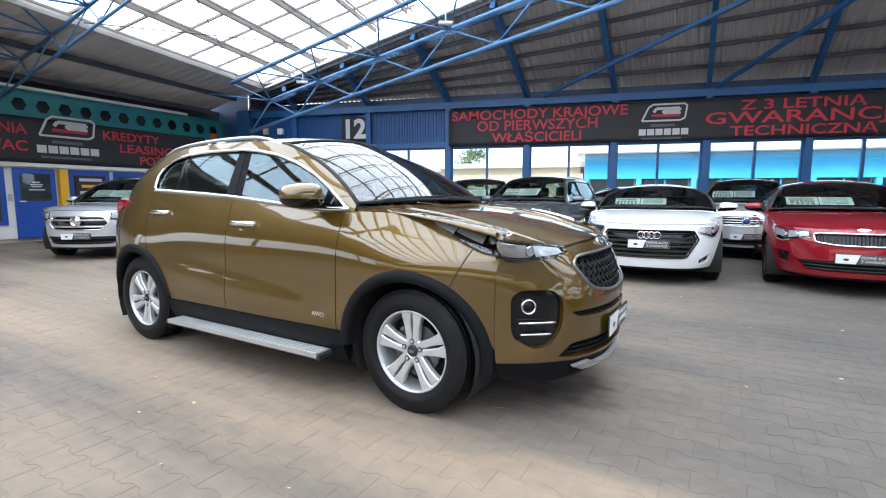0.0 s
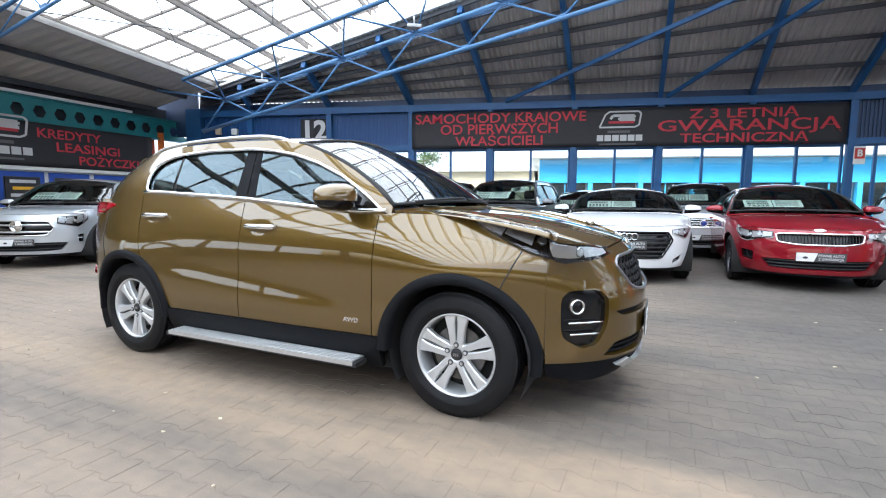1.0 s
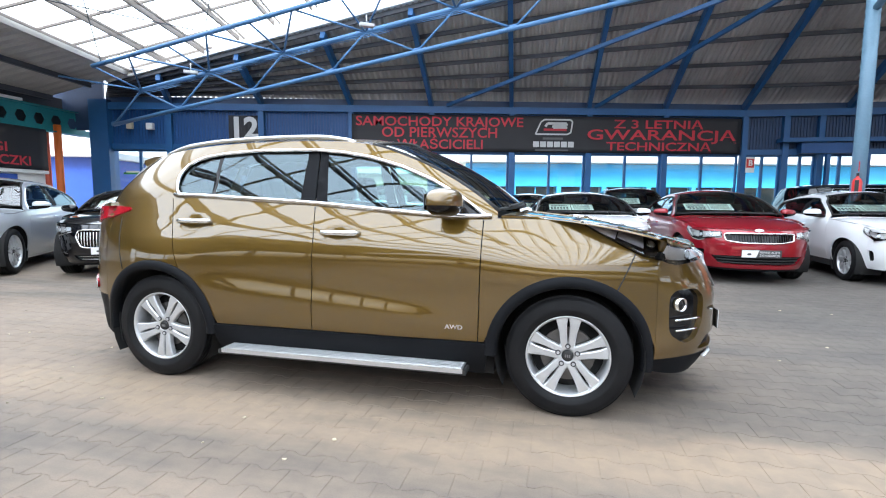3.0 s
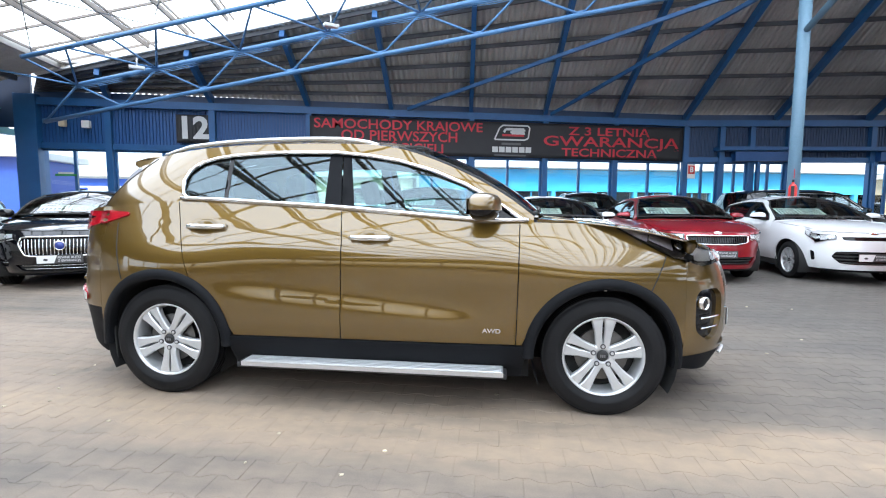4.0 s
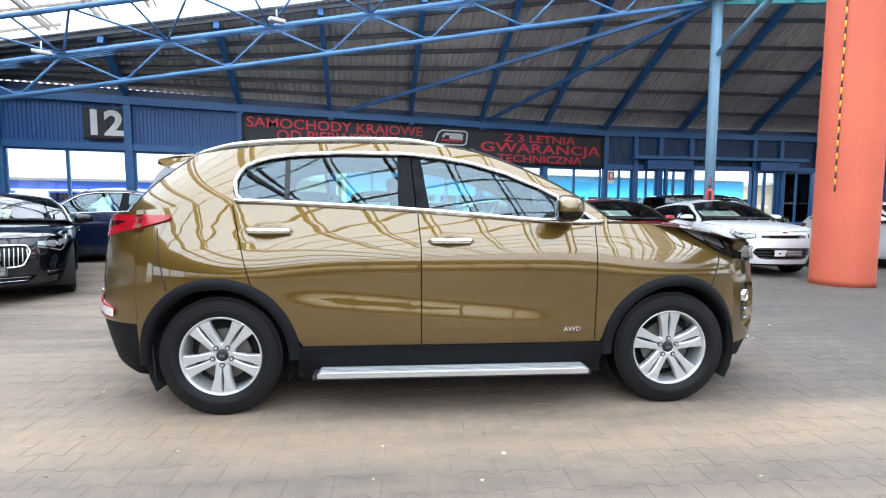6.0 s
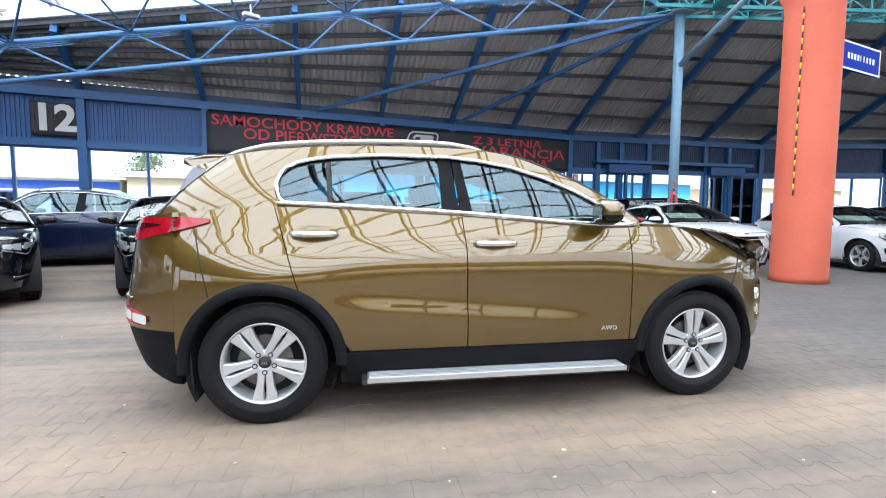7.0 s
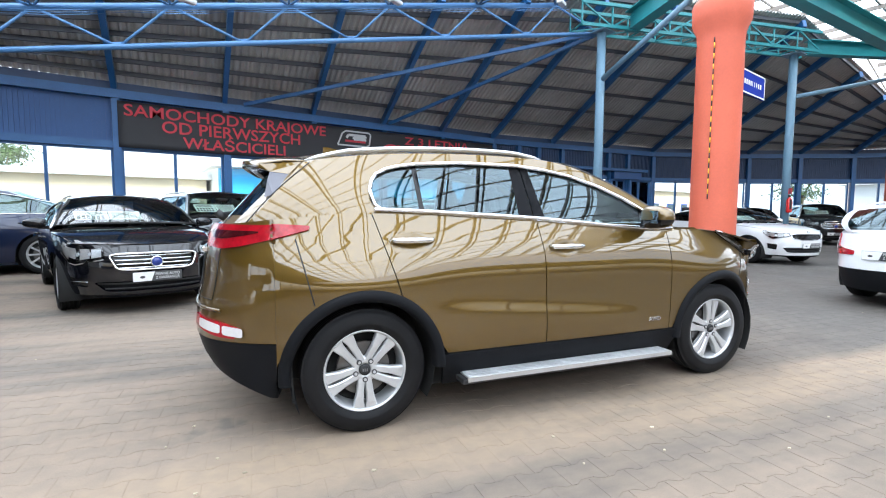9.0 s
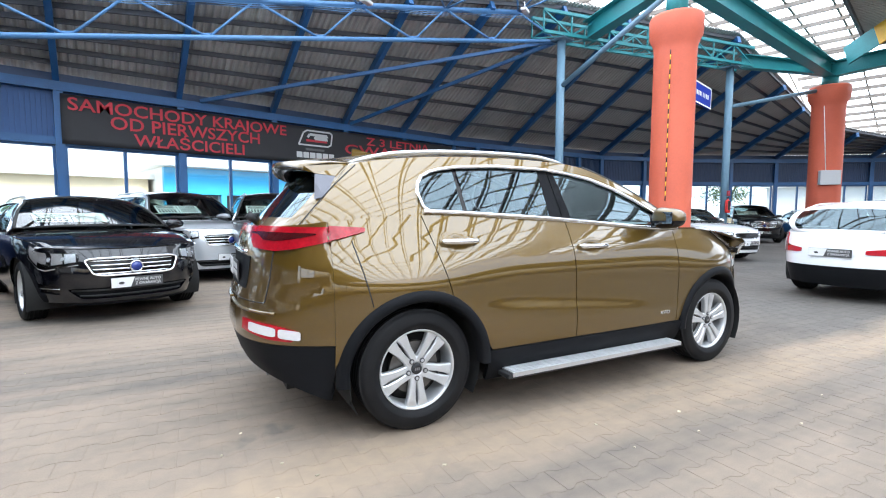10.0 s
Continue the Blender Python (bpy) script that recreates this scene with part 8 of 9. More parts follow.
parked("estate_car", make_spec(4.63, 1.87, 1.48, 2.78, 0.93, M_PBLACK, "hatch", "wide", belt=0.98, hood=0.83, R=0.335, rails=M_ALU), -4.2, 9.85, -84, "black estate car with a barred chrome grille")
parked("estate_car", make_spec(4.94, 1.90, 1.45, 2.94, 0.87, M_PWHITE, "hatch", "upright", belt=0.97, hood=0.86, R=0.37, rails=M_ALU, sheets=False, tall_tail=True), 5.85, 1.60, -17, "white estate car with tall red tail lights")
parked("sedan", make_spec(4.65, 1.80, 1.42, 2.70, 0.90, M_PWHITE, "sedan", "slim", belt=0.95, hood=0.80, R=0.325), 9.75, 6.75, -112, "white sedan with a dark grille behind a pillar")
parked("suv", make_spec(4.17, 1.78, 1.61, 2.50, 0.85, M_PSILVER, "suv", "wide", belt=1.05, hood=0.94, R=0.33, rails=M_ALU), 3.65, 12.3, -105, "silver small SUV with a dark bonnet and grille")
parked("suv", make_spec(4.70, 2.00, 1.70, 2.93, 0.85, M_PBLUE, "suv_coupe", "wide", belt=1.10, hood=0.98, R=0.38, wheel="ten", sheets=False), -6.75, 13.75, 180, "dark blue coupe SUV parked along the windows")
parked("suv", make_spec(4.45, 1.85, 1.66, 2.65, 0.88, M_PGREY, "suv", "wide", belt=1.07, hood=0.95, R=0.345, rails=M_ALU), -0.75, 11.1, -106, "grey SUV with roof rails and a price sheet")
parked("sedan", make_spec(4.55, 1.80, 1.45, 2.65, 0.90, M_PBLACK, "sedan", "slim", belt=0.97, hood=0.81, R=0.325), 1.15, 13.0, -104, "black sedan parked beside the window wall")
parked("suv", make_spec(4.5, 1.85, 1.66, 2.67, 0.88, M_PSILVER, "suv", "wide", belt=1.06, hood=0.95, R=0.345, rails=M_ALU), -2.35, 12.2, -82, "silver SUV with a dark grille beside the windows")
parked("suv", make_spec(4.7, 1.89, 1.70, 2.75, 0.88, M_PBLACK, "suv", "wide", belt=1.08, hood=0.97, R=0.355, rails=M_BLACK), 9.6, 11.4, -10, "black SUV with roof rails before the entrance")
parked("hatchback", make_spec(4.1, 1.75, 1.48, 2.55, 0.85, M_PSILVER, "hatch", "low", belt=0.98, hood=0.84, R=0.315), 17.2, 9.0, -150, "silver hatchback far down the hall")
parked("suv", make_spec(4.6, 1.85, 1.66, 2.66, 0.88, M_PBLACK, "suv", "wide", belt=1.06, hood=0.95, R=0.345), 20.2, 7.6, -150, "black SUV far down the hall")
parked("sedan", make_spec(4.6, 1.80, 1.45, 2.66, 0.88, M_PBLACK, "sedan", "wide", belt=0.96, hood=0.82, R=0.325), 22.6, 5.6, -155, "black sedan far down the hall")
parked("sedan", make_spec(4.6, 1.80, 1.45, 2.66, 0.88, M_PBLUE, "sedan", "wide", belt=0.96, hood=0.82, R=0.325), 24.5, 3.4, -160, "blue sedan far down the hall")
# ---------- outside, seen through the windows ----------
def shop_building():
    base = thing("shop_building", "bright blue market shop with glass front and pale roof edge", "building")
    x0, x1, y = 0.4, 28.0, 25.0
    part("wall", box(x0, x1, y + 0.3, y + 8, -0.06, 3.3), M_KIOSK, base)
    part("fascia", box(x0, x1, y, y + 0.29, 2.05, 3.22), M_SHOP_BLUE, base, "bright blue fascia sheet")
    part("roof", box(x0 - 0.4, x1 + 0.4, y - 0.6, y + 8.4, 3.25, 3.5, 0.05), M_WHITE, base, "pale roof edge")
    part("plinth", box(x0, x1, y + 0.02, y + 0.29, -0.05, 0.55), M_SHOP_BLUE, base)
    x = x0
    k = 0
    while x < x1 - 1:
        part("pilaster", box(x, x + 0.22, y - 0.04, y + 0.28, 0.555, 2.045), M_SHOP_BLUE, base)
        w = thing_part("shop_window", base)
        part("pane", box(x + 0.26, x + 1.26, y + 0.12, y + 0.14, 0.56, 2.04), M_PANE, w)
        part("pane", box(x + 1.32, x + 2.36, y + 0.12, y + 0.14, 0.56, 2.04), M_PANE, w)
        part("mullion", box(x + 1.265, x + 1.315, y + 0.08, y + 0.18, 0.56, 2.04), M_SHOP_BLUE, w)
        # thin plate whose dark colour paints the shaded shop inside
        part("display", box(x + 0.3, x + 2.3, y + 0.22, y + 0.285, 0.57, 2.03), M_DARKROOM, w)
        x += 2.4


def thing_part(name, parent):
    ob = new(name)
    ob.empty_display_size = 0.1
    ob.parent = parent
    return ob


shop_building()


def plain_building(label, x0, x1, y, h, wall_mat, depth=8.0, win=True, band=None):
    base = thing("low_building", label, "building")
    part("wall", box(x0, x1, y, y + depth, -0.06, h), wall_mat, base)
    part("roof", box(x0 - 0.3, x1 + 0.3, y - 0.3, y + depth + 0.3, h + 0.002, h + 0.25, 0.03), M_WHITE, base)
    if band:
        part("trim_band", box(x0, x1, y - 0.03, y - 0.002, h - 0.5, h - 0.1), band, base)
    if win:
        x = x0 + 0.8
        while x < x1 - 1.6:
            w = part("window", box(x, x + 1.3, y - 0.04, y - 0.002, 0.9, 2.1, 0.01), M_KIOSK_BLUE, base)
            part("pane", box(x + 0.08, x + 1.22, y - 0.05, y - 0.042, 0.98, 2.02), M_DARKGLASS, w)
            x += 2.6
    return base


plain_building("cream rendered low building with a flat roof", -7.6, 0.2, 27.0, 2.75, M_CREAM, win=False)
plain_building("white low building with blue framed windows", -30.0, -8.2, 29.0, 2.7, M_KIOSK, band=M_KIOSK_BLUE)
plain_building("cream low building at the far side", 32.5, 46.0, 24.0, 3.2, M_CREAM)
plain_building("white long market building", 34.0, 60.0, 2.0, 3.0, M_WHITE)
plain_building("white and blue sheet kiosk behind the corner", -17.5, -13.4, 17.6, 2.7, M_KIOSK_BLUE, 3.0)
# air conditioner on the cream wall
ac = thing("air_conditioner", "white outdoor air conditioner unit on a wall", "air conditioner")
part("casing", box(-1.0, -0.2, 26.65, 26.995, 1.6, 2.15, 0.02), M_WHITE, ac)
bm = bmesh.new()
add_lathe(bm, [(0.21, 0), (0.21, 0.02), (0.18, 0.02), (0.0, 0.012)], 20, Matrix.Translation((-0.72, 26.645, 1.87)) @ Matrix.Rotation(radians(90), 4, "X"))
part("fan_guard", bm, M_BLACK, ac)


def tree(x, y, h, seed):
    rnd = random.Random(seed)
    base = thing("tree", "leafy green tree outside the hall", "tree", "trees outside")
    bm = bmesh.new()
    add_tube(bm, (x, y, -0.1), (x + 0.1, y, h * 0.45), 0.16, 8, 0.09)
    for i in range(6):
        a = i * 1.05
        add_tube(bm, (x + 0.1, y, h * (0.3 + 0.03 * i)), (x + h * 0.22 * math.cos(a), y + h * 0.22 * math.sin(a), h * (0.6 + 0.04 * i)), 0.06, 6, 0.02)
    part("trunk", bm, M_BARK, base)
    verts, faces = [], []
    for i in range(2600):
        a, b = rnd.uniform(0, 6.28), rnd.gauss(0, 1)
        cl = rnd.randrange(14)
        rc = random.Random(seed * 50 + cl)
        cx, cy, cz = x + rc.uniform(-0.3, 0.3) * h, y + rc.uniform(-0.3, 0.3) * h, h * rc.uniform(0.45, 0.92)
        p = Vector((cx + rnd.gauss(0, 0.085) * h, cy + rnd.gauss(0, 0.085) * h, cz + rnd.gauss(0, 0.06) * h))
        u = Vector((rnd.uniform(-1, 1), rnd.uniform(-1, 1), rnd.uniform(-1, 1))).normalized() * 0.11
        v = u.orthogonal().normalized() * 0.06
        k = len(verts)
        verts += [p - u, p + v, p + u, p - v]
        faces.append((k, k + 1, k + 2, k + 3))
    me = bpy.data.meshes.new("crown")
    me.from_pydata([tuple(q) for q in verts], [], faces)
    me.materials.append(M_FOLIAGE)
    c = new("crown", me)
    c.parent = base
    tagged(c, kind="stuff")


for i, (x, y, h) in enumerate(((-8.6, 38, 5.2), (40.0, 14.0, 6.0), (44.0, 8.0, 6.5), (38.0, -2.0, 6.0), (43.0, -8.0, 6.5))):
    tree(x, y, h, i + 3)


# ---------- closing walls around and behind the camera ----------
def closing_walls():
    for k, (a, b) in enumerate((((30.8, -8.0), (30.8, -18.5)), ((30.8, -18.5), (-16.0, -18.5)), ((-16.0, -18.5), (-15.4, 0.0)))):
        base = thing("wall_back_%d" % (k + 1), "plain blue sheet wall closing the hall", "wall", kind="structure")
        bm = bmesh.new()
        add_beam(bm, (*a, 0.5), (*b, 0.5), 0.15, 1.0)
        add_beam(bm, (*a, 3.6), (*b, 3.6), 0.15, 1.6)
        part("wall_sheet", bm, M_NAVY, base)
        A, B = Vector((*a, 0)), Vector((*b, 0))
        n = int((B - A).length / 2.6)
        bm = bmesh.new()
        for i in range(n + 1):
            p = A.lerp(B, i / n)
            add_tube(bm, (p.x, p.y, 0), (p.x, p.y, 4.4), 0.09, 8)
        part("post", bm, M_BLUE, base)
    base = thing("ceiling_back", "grey roof sheets over the rear of the hall", "ceiling", kind="structure")
    part("roof_sheet", box(-16.2, 31.0, -18.6, -15.6, 4.45, 4.5), M_ROOF, base)


closing_walls()
# sheet-metal corner between the kiosk side and the window wall
cn_ = thing("wall_corner", "navy sheet closing the roof corner", "wall", kind="structure")
part("wall_sheet", box(-13.4, -11.4, 15.08, 15.16, 3.3, 4.85), M_NAVY, cn_)
part("roof_sheet", box(-13.4, -9.2, 14.15, 15.5, 4.86, 4.90), M_ROOF, cn_)


# ---------- fittings ----------
def floodlight(x, y, z, yaw):
    base = thing("floodlight", "small white floodlight clamped to the truss", "floodlight", "floodlights on the truss", m=pose(x, y, z, 0, 0, yaw))
    part("housing", box(-0.16, 0.16, -0.07, 0.07, -0.055, 0.015, 0.015), M_LAMP, base)
    part("lens", box(-0.13, 0.13, -0.05, 0.05, -0.062, -0.056), M_WHITELENS, base)
    part("bracket", tube((0, 0, 0.01), (0, 0.02, 0.20), 0.015), M_LAMP, base)


def on_low(t, dz=0.0):
    p = LOW[0].lerp(LOW[-1], t)
    return (p.x, p.y, p.z + dz)


for t, dy in ((0.17, -0.7), (0.435, -0.75), (0.66, -0.7), (0.90, -0.6)):
    p = on_low(t)
    floodlight(p[0], p[1] + dy, p[2] + 0.62, 20)

# cables along the truss
cab = thing("cable_run", "bundle of thin cables along the truss", "cable")
for k in range(3):
    bm = bmesh.new()
    pts = []
    for i in range(25):
        p = UP1[0].lerp(UP1[-2], i / 24)
        pts.append((p.x + 0.05 * k, p.y - 0.25 - 0.07 * k, p.z - 0.10 - 0.05 * k - 0.05 * math.sin(i * math.pi / 3) ** 2))
    strip_along(bm, pts, 0.007, 5)
    part("cable", bm, M_BLUE_TUBE, cab)


def extinguisher(x, y, yaw=0):
    base = thing("fire_extinguisher", "red fire extinguisher hung on a steel column", "fire extinguisher", "extinguishers", m=pose(x, y, 1.25, 0, 0, yaw))
    bm = bmesh.new()
    add_lathe(bm, [(0, 0), (0.075, 0.01), (0.08, 0.04), (0.08, 0.36), (0.06, 0.42), (0.025, 0.45), (0.025, 0.48), (0, 0.48)], 18)
    part("cylinder", bm, M_FIRE_RED, base)
    part("valve", box(-0.03, 0.05, -0.02, 0.02, 0.48, 0.53, 0.005), M_BLACK, base)
    part("bracket", box(-0.09, -0.07, -0.03, 0.03, 0.1, 0.4), M_BLACK, base)
    part("sign", box(-0.09, 0.09, -0.015, -0.005, 0.56, 0.74), M_FIRE_RED, base, "small red sign plate")


for x, y in COLS[:2]:
    extinguisher(x - 0.16, y - 0.16, 45)

# blue hanging sign beside the pillar; its lettering is shown as bars
sg = thing("hanging_sign", "blue hanging sign with a white edge and pale bars", "sign", m=pose(6.83, 5.33, 3.97, 0, 0, 2))
part("panel", box(-0.75, 0.75, -0.03, 0.03, -0.24, 0.24, 0.01), M_SIGN_BLUE, sg)
bm = bmesh.new()
for a, b, c, d in ((-0.75, 0.75, 0.21, 0.24), (-0.75, 0.75, -0.24, -0.21), (-0.75, -0.72, -0.21, 0.21), (0.72, 0.75, -0.21, 0.21)):
    add_box(bm, a, b, -0.036, -0.031, c, d)
part("edge", bm, M_WHITE, sg)
for i, wd in enumerate((0.06, 0.06, 0.06, 0.06, 0.02, 0.03, 0.04, 0.05, 0.07)):
    part("lettering_bar", box(-0.42 + i * 0.11, -0.42 + i * 0.11 + wd, -0.036, -0.031, -0.05, 0.05), M_WHITE, sg)
for z in (-0.18, 0.18):
    part("bracket", box(-0.80, -0.5, 0.031, 0.07, z - 0.02, z + 0.02), M_BLACK, sg)

# yellow and black conduit down the first pillar, grey box on the second
cd = thing("conduit", "black and yellow striped cable conduit on the pillar", "conduit")
ang = math.radians(190)
px, py = PIL1[0] + 0.443 * math.cos(ang), PIL1[1] + 0.443 * math.sin(ang)
z = 1.5
k = 0
while z < 4.6:
    part("conduit_length", tube((px, py, z), (px, py, z + 0.1), 0.011, 8), M_YELLOW if k % 2 else M_BLACK, cd)
    z += 0.1
    k += 1
bx = thing("junction_box", "grey electrical box on the red pillar", "electrical box")
part("case", box(-0.30, 0.30, -0.11, 0.11, -0.25, 0.25, 0.02, pose(PIL2[0] - 0.53, PIL2[1] - 0.22, 2.5, 0, 0, -62)), M_GREY_BOX, bx)
part("cable", tube((PIL2[0] - 0.50, PIL2[1] - 0.1, 2.75), (PIL2[0] - 0.50, PIL2[1] + 0.05, 5.0), 0.014), M_WHITE, bx)

# entrance canopy and door on the bent wall
d = (Vector(WALL[2]) - Vector(WALL[1])).normalized()
n = Vector((d.y, -d.x))


def W2(s, off, zz):
    return (WALL[1][0] + d.x * s + n.x * off, WALL[1][1] + d.y * s + n.y * off, zz)


en = thing("entrance_portal", "blue framed sliding door portal with a flat canopy", "entrance")
bm = bmesh.new()
add_beam(bm, W2(1.0, 0.28, 3.16), W2(8.3, 0.28, 3.16), 0.40, 0.12)
part("canopy", bm, M_BLUE, en)
for s0, s1 in ((1.6, 3.45), (6.3, 8.0)):
    part("drive_box", beam(W2(s0, 0.22, 2.92), W2(s1, 0.22, 2.92), 0.28, 0.32), M_BLUE_SHEET, en)
for s in (3.5, 6.2, 2.4, 7.4):
    bm = bmesh.new()
    add_beam(bm, W2(s, 0.26, 0), W2(s, 0.26, 2.75), 0.10, 0.12, up=(n.x, n.y, 0))
    part("jamb", bm, M_BLUE, en)

# small signs and boxes on the window wall
for x, z, w, h, mt, lab, cat in ((-10.6, 3.45, 0.16, 0.22, M_CREAM, "small cream box on the wall sheet", "wall box"), (-10.0, 3.42, 0.20, 0.20, M_WHITE, "small white loudspeaker box on the wall", "loudspeaker")):
    ob = thing("wall_box", lab, cat)
    part("case", box(x - w / 2, x + w / 2, 14.93, 15.06, z - h / 2, z + h / 2, 0.015), mt, ob)
ob = thing("exit_sign", "green emergency exit sign above a door", "sign")
part("plate", box(-10.9, -10.35, 15.045, 15.058, 1.98, 2.04), M_GREEN, ob)
lettering_m = Matrix(((1, 0, 0, -10.62), (0, 0, -1, 15.042), (0, 1, 0, 2.06), (0, 0, 0, 1)))
bm = box(-0.2, 0.2, -0.025, 0.025, 0, 0.002)
bm.transform(lettering_m)
part("lettering_bar", bm, M_WHITE, ob)
ob = thing("letter_sign", "small white and red sign with a letter B", "sign")
part("plate", box(8.42, 8.70, 14.85, 14.87, 2.18, 2.66), M_WHITE, ob)
mB = Matrix(((1, 0, 0, 8.56), (0, 0, -1, 14.846), (0, 1, 0, 2.47), (0, 0, 0, 1)))
bm = box(-0.125, 0.125, -0.14, 0.14, 0, 0.003)
bm.transform(mB)
part("field", bm, M_FIRE_RED, ob)
lettering("B", 0.25, mB @ Matrix.Translation((0, 0, 0.005)), M_WHITE, "lettering", ob, "white letter", -0.13, 0.008)

# diagonal brace under the back slope
br_ = thing("roof_brace", "thin blue brace under the roof slope", "brace", "roof braces")
bm = bmesh.new()
add_beam(bm, (-1.0, 14.95, 4.15), (6.75, 9.1, 6.1), 0.09, 0.09)
part("bar", bm, M_BLUE, br_)
br_ = thing("roof_brace", "thin blue brace under the roof slope", "brace", "roof braces")
bm = bmesh.new()
add_beam(bm, (3.6, 14.95, 4.15), (6.9, 9.1, 6.15), 0.09, 0.09)
part("bar", bm, M_BLUE, br_)

# poster boards and notices on the kiosk front; phone numbers and names are plain bars
def kiosk_board(x0, x1, z0, z1, rows, mat_row, lab):
    base = thing("notice_board", lab, "sign", "boards on the kiosk", m=left_m(2.0, 0, 0.172))
    part("plate", box(x0, x1, z0, z1, 0, 0.02, 0.003), M_BANNER, base)
    for k in range(rows):
        z = z1 - (z1 - z0) * (k + 0.6) / (rows + 0.3)
        h = (z1 - z0) / rows * 0.22
        ind = 0.10 + 0.05 * (k % 2)
        part("lettering_bar", box(x0 + ind, x1 - ind, z - h, z + h, 0.0205, 0.024), mat_row[k % len(mat_row)], base)


nb_ = thing("door_notice", "pale printed notice behind the kiosk door glass", "notice", m=left_m(2.0, 0, 0.170))
for k, (w_, z_) in enumerate(((0.16, 1.52), (0.26, 1.46), (0.22, 1.41), (0.34, 1.33))):
    part("lettering_bar", box(7.43 - w_ / 2, 7.43 + w_ / 2, z_ - 0.014, z_ + 0.014, 0.0, 0.003), M_BAN_WHITE, nb_)
kiosk_board(8.3, 9.07, 0.62, 1.72, 6, [M_BAN_WHITE, M_YELLOW, M_BAN_WHITE], "black poster with white and yellow bars on the kiosk")
kiosk_board(9.45, 10.22, 1.20, 1.72, 3, [M_BAN_WHITE], "black sign with pale bars on the kiosk window")
kiosk_board(10.62, 11.38, 1.20, 1.72, 3, [M_BAN_WHITE], "black sign with pale bars on the kiosk window")

# thin cross bracing under the glazing
for a, b in (((-9.8, 8.0, 4.70), (-7.2, 12.2, 5.30)), ((-7.0, 7.6, 5.35), (-9.9, 12.8, 4.62)), ((-6.6, 7.4, 5.45), (-4.6, 11.6, 5.95)), ((-4.2, 7.0, 6.1), (-6.9, 12.0, 5.35))):
    tr_ = thing("tie_rod", "thin dark steel tie rod under the roof glazing", "tie rod", "roof tie rods")
    part("rod", tube(a, b, 0.012, 6), M_PURLIN, tr_)
# ---------- paving blocks ----------
PAVE_L, PAVE_P, PAVE_A = 0.206, 0.146, 0.012
PAVE_ROT = Matrix.Rotation(radians(-15.36), 4, "Z")


def block_outline(gap, inset):
    """Waisted interlocking block: wide at the ends, narrow in the middle."""
    h = PAVE_L / 2 - gap - inset
    wide, slim = PAVE_P / 2 + PAVE_A - gap - inset, PAVE_P / 2 - PAVE_A - gap - inset
    x0, x1 = 0.16 * PAVE_L, 0.34 * PAVE_L
    up = [(-h, wide), (-x1, wide), (-x0, slim), (x0, slim), (x1, wide), (h, wide)]
    return up[::-1] + [(x, -y) for x, y in up]


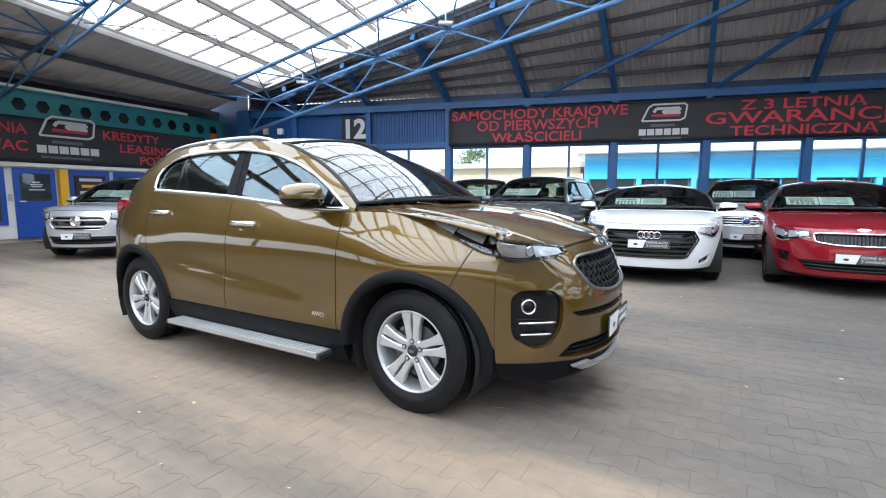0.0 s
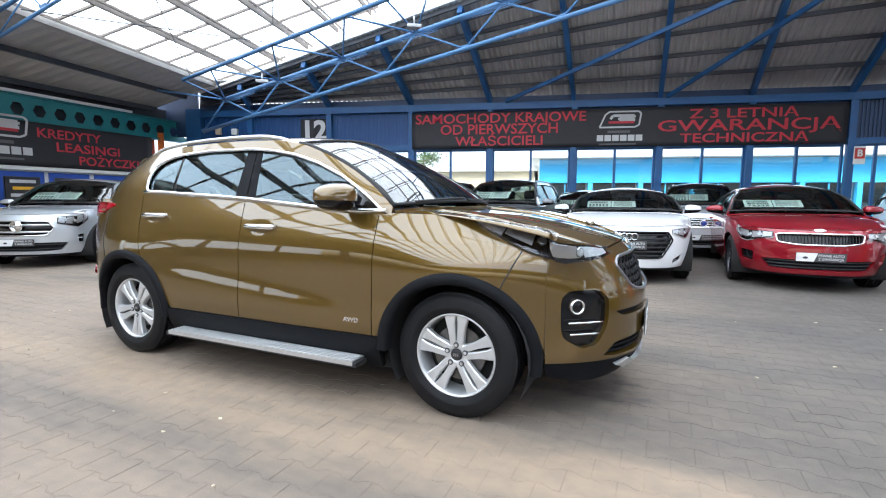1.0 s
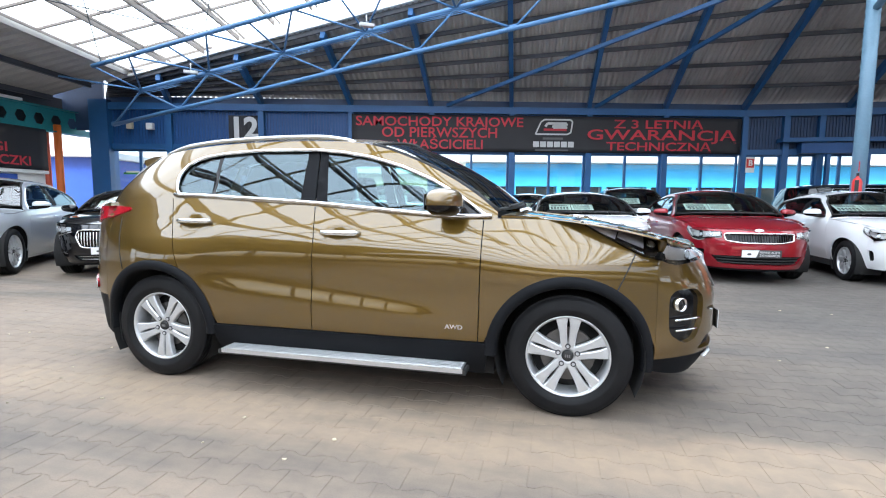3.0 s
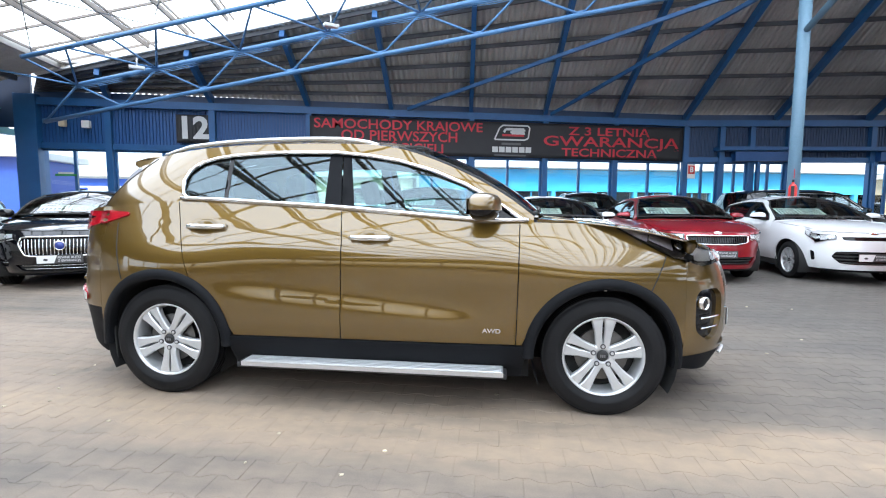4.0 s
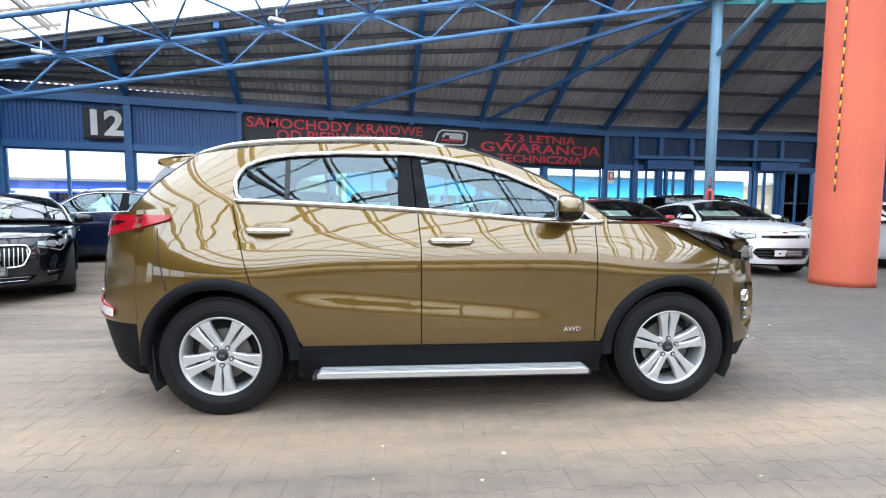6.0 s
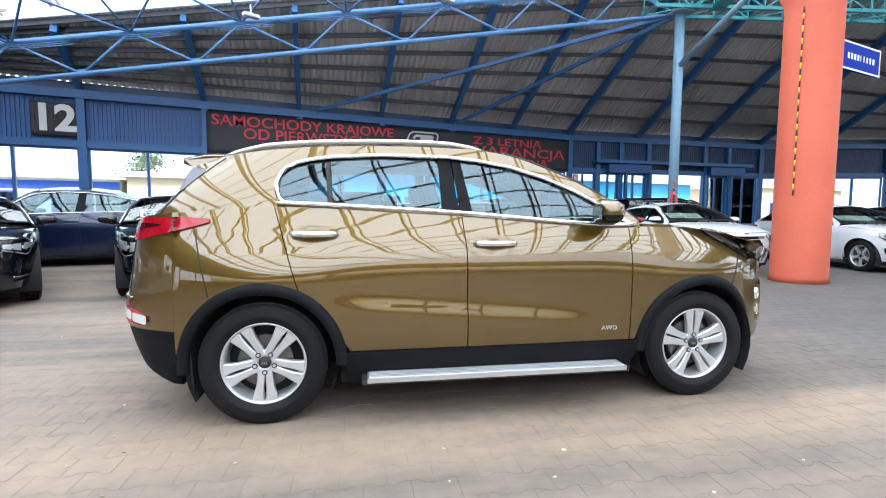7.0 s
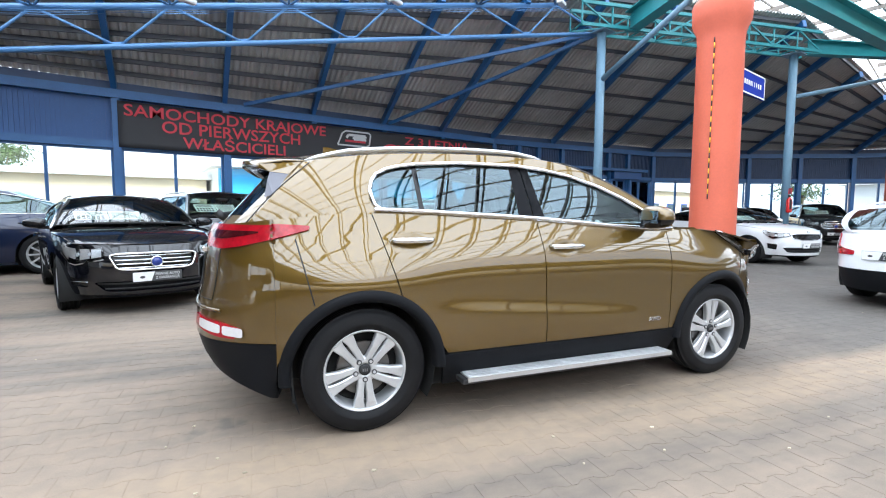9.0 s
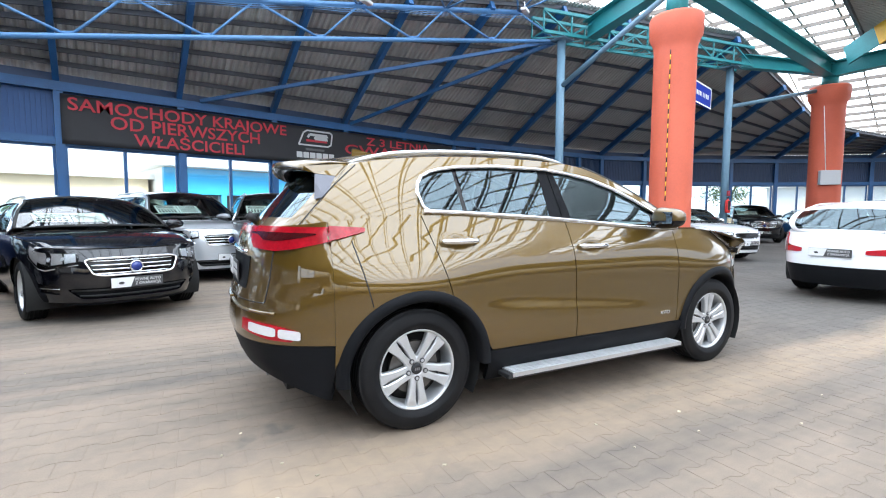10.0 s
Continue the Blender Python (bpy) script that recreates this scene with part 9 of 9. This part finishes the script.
def paving_blocks():
    low, top = block_outline(0.0013, 0.0), block_outline(0.0013, 0.0022)
    verts = [(x, y, -0.0040) for x, y in low] + [(x, y, 0.0) for x, y in top]
    k = len(low)
    faces = [tuple(range(k, 2 * k))] + [(i, (i + 1) % k, k + (i + 1) % k, k + i) for i in range(k)]
    me = bpy.data.meshes.new("paving_block")
    me.from_pydata(verts, [], faces)
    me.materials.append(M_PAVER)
    rnd = random.Random(5)
    V = np.array(verts)
    inv = PAVE_ROT.to_3x3().inverted()
    big_v, big_f, n = [], [], 0
    for j in range(-70, 110):
        for i in range(-75, 70):
            u, v = (i + 0.5 * (j % 2)) * PAVE_L, j * PAVE_P
            p = PAVE_ROT @ Vector((u, v, 0))
            if not (-11.5 < p.x < 9.0 and -2.5 < p.y < 12.5):
                continue
            dz, tx, ty = rnd.gauss(0, 0.0004), rnd.gauss(0, 0.003), rnd.gauss(0, 0.003)
            if -5.2 < u < -1.3 and 0.85 < v < 2.9 and n < 300:
                ob = new("paving_block", me)
                ob.parent = FLOOR
                ob.matrix_local = Matrix.Translation((p.x, p.y, dz)) @ PAVE_ROT @ Matrix.Rotation(tx, 4, "X") @ Matrix.Rotation(ty, 4, "Y")
                n += 1
                continue
            q = V + (u, v, dz)
            q[:, 2] += V[:, 0] * ty + V[:, 1] * tx
            base = len(big_v) * 2 * k
            big_v.append(q)
            big_f += [tuple(a + base for a in f) for f in faces]
    allv = np.concatenate(big_v)
    c, s = math.cos(radians(-15.36)), math.sin(radians(-15.36))
    xy = np.stack([allv[:, 0] * c - allv[:, 1] * s, allv[:, 0] * s + allv[:, 1] * c, allv[:, 2]], 1)
    mb = bpy.data.meshes.new("paving_field")
    mb.from_pydata(xy.tolist(), [], big_f)
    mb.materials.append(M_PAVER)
    ob = new("paving_field", mb)
    ob.parent = FLOOR
    tagged(ob, "grey concrete interlocking block paving", kind="stuff")


paving_blocks()


def litter():
    """Small leaf and paper scraps on the paving."""
    rnd = random.Random(21)
    verts, faces = [], []
    for i in range(70):
        x, y, r, a = rnd.uniform(-7, 4), rnd.uniform(-0.5, 6.5), rnd.uniform(0.006, 0.016), rnd.uniform(0, 6.28)
        k = len(verts)
        for j in range(5):
            t = a + j * 1.257
            verts.append((x + r * math.cos(t) * rnd.uniform(0.5, 1.2), y + r * math.sin(t) * rnd.uniform(0.4, 1), 0.003 + rnd.uniform(0, 0.005)))
        verts += [(vx, vy, 0.0005) for vx, vy, vz in verts[k:k + 5]]
        faces += [tuple(range(k, k + 5))] + [(k + j, k + 5 + j, k + 5 + (j + 1) % 5, k + (j + 1) % 5) for j in range(5)]
    me = bpy.data.meshes.new("litter")
    me.from_pydata(verts, [], faces)
    me.materials.append(surface("dry_scrap", (0.42, 0.36, 0.26), 0.9, vary=0.3, island=0.5))
    tagged(new("litter", me), "small dry leaf and paper scraps on the paving", "litter", kind="stuff")


litter()
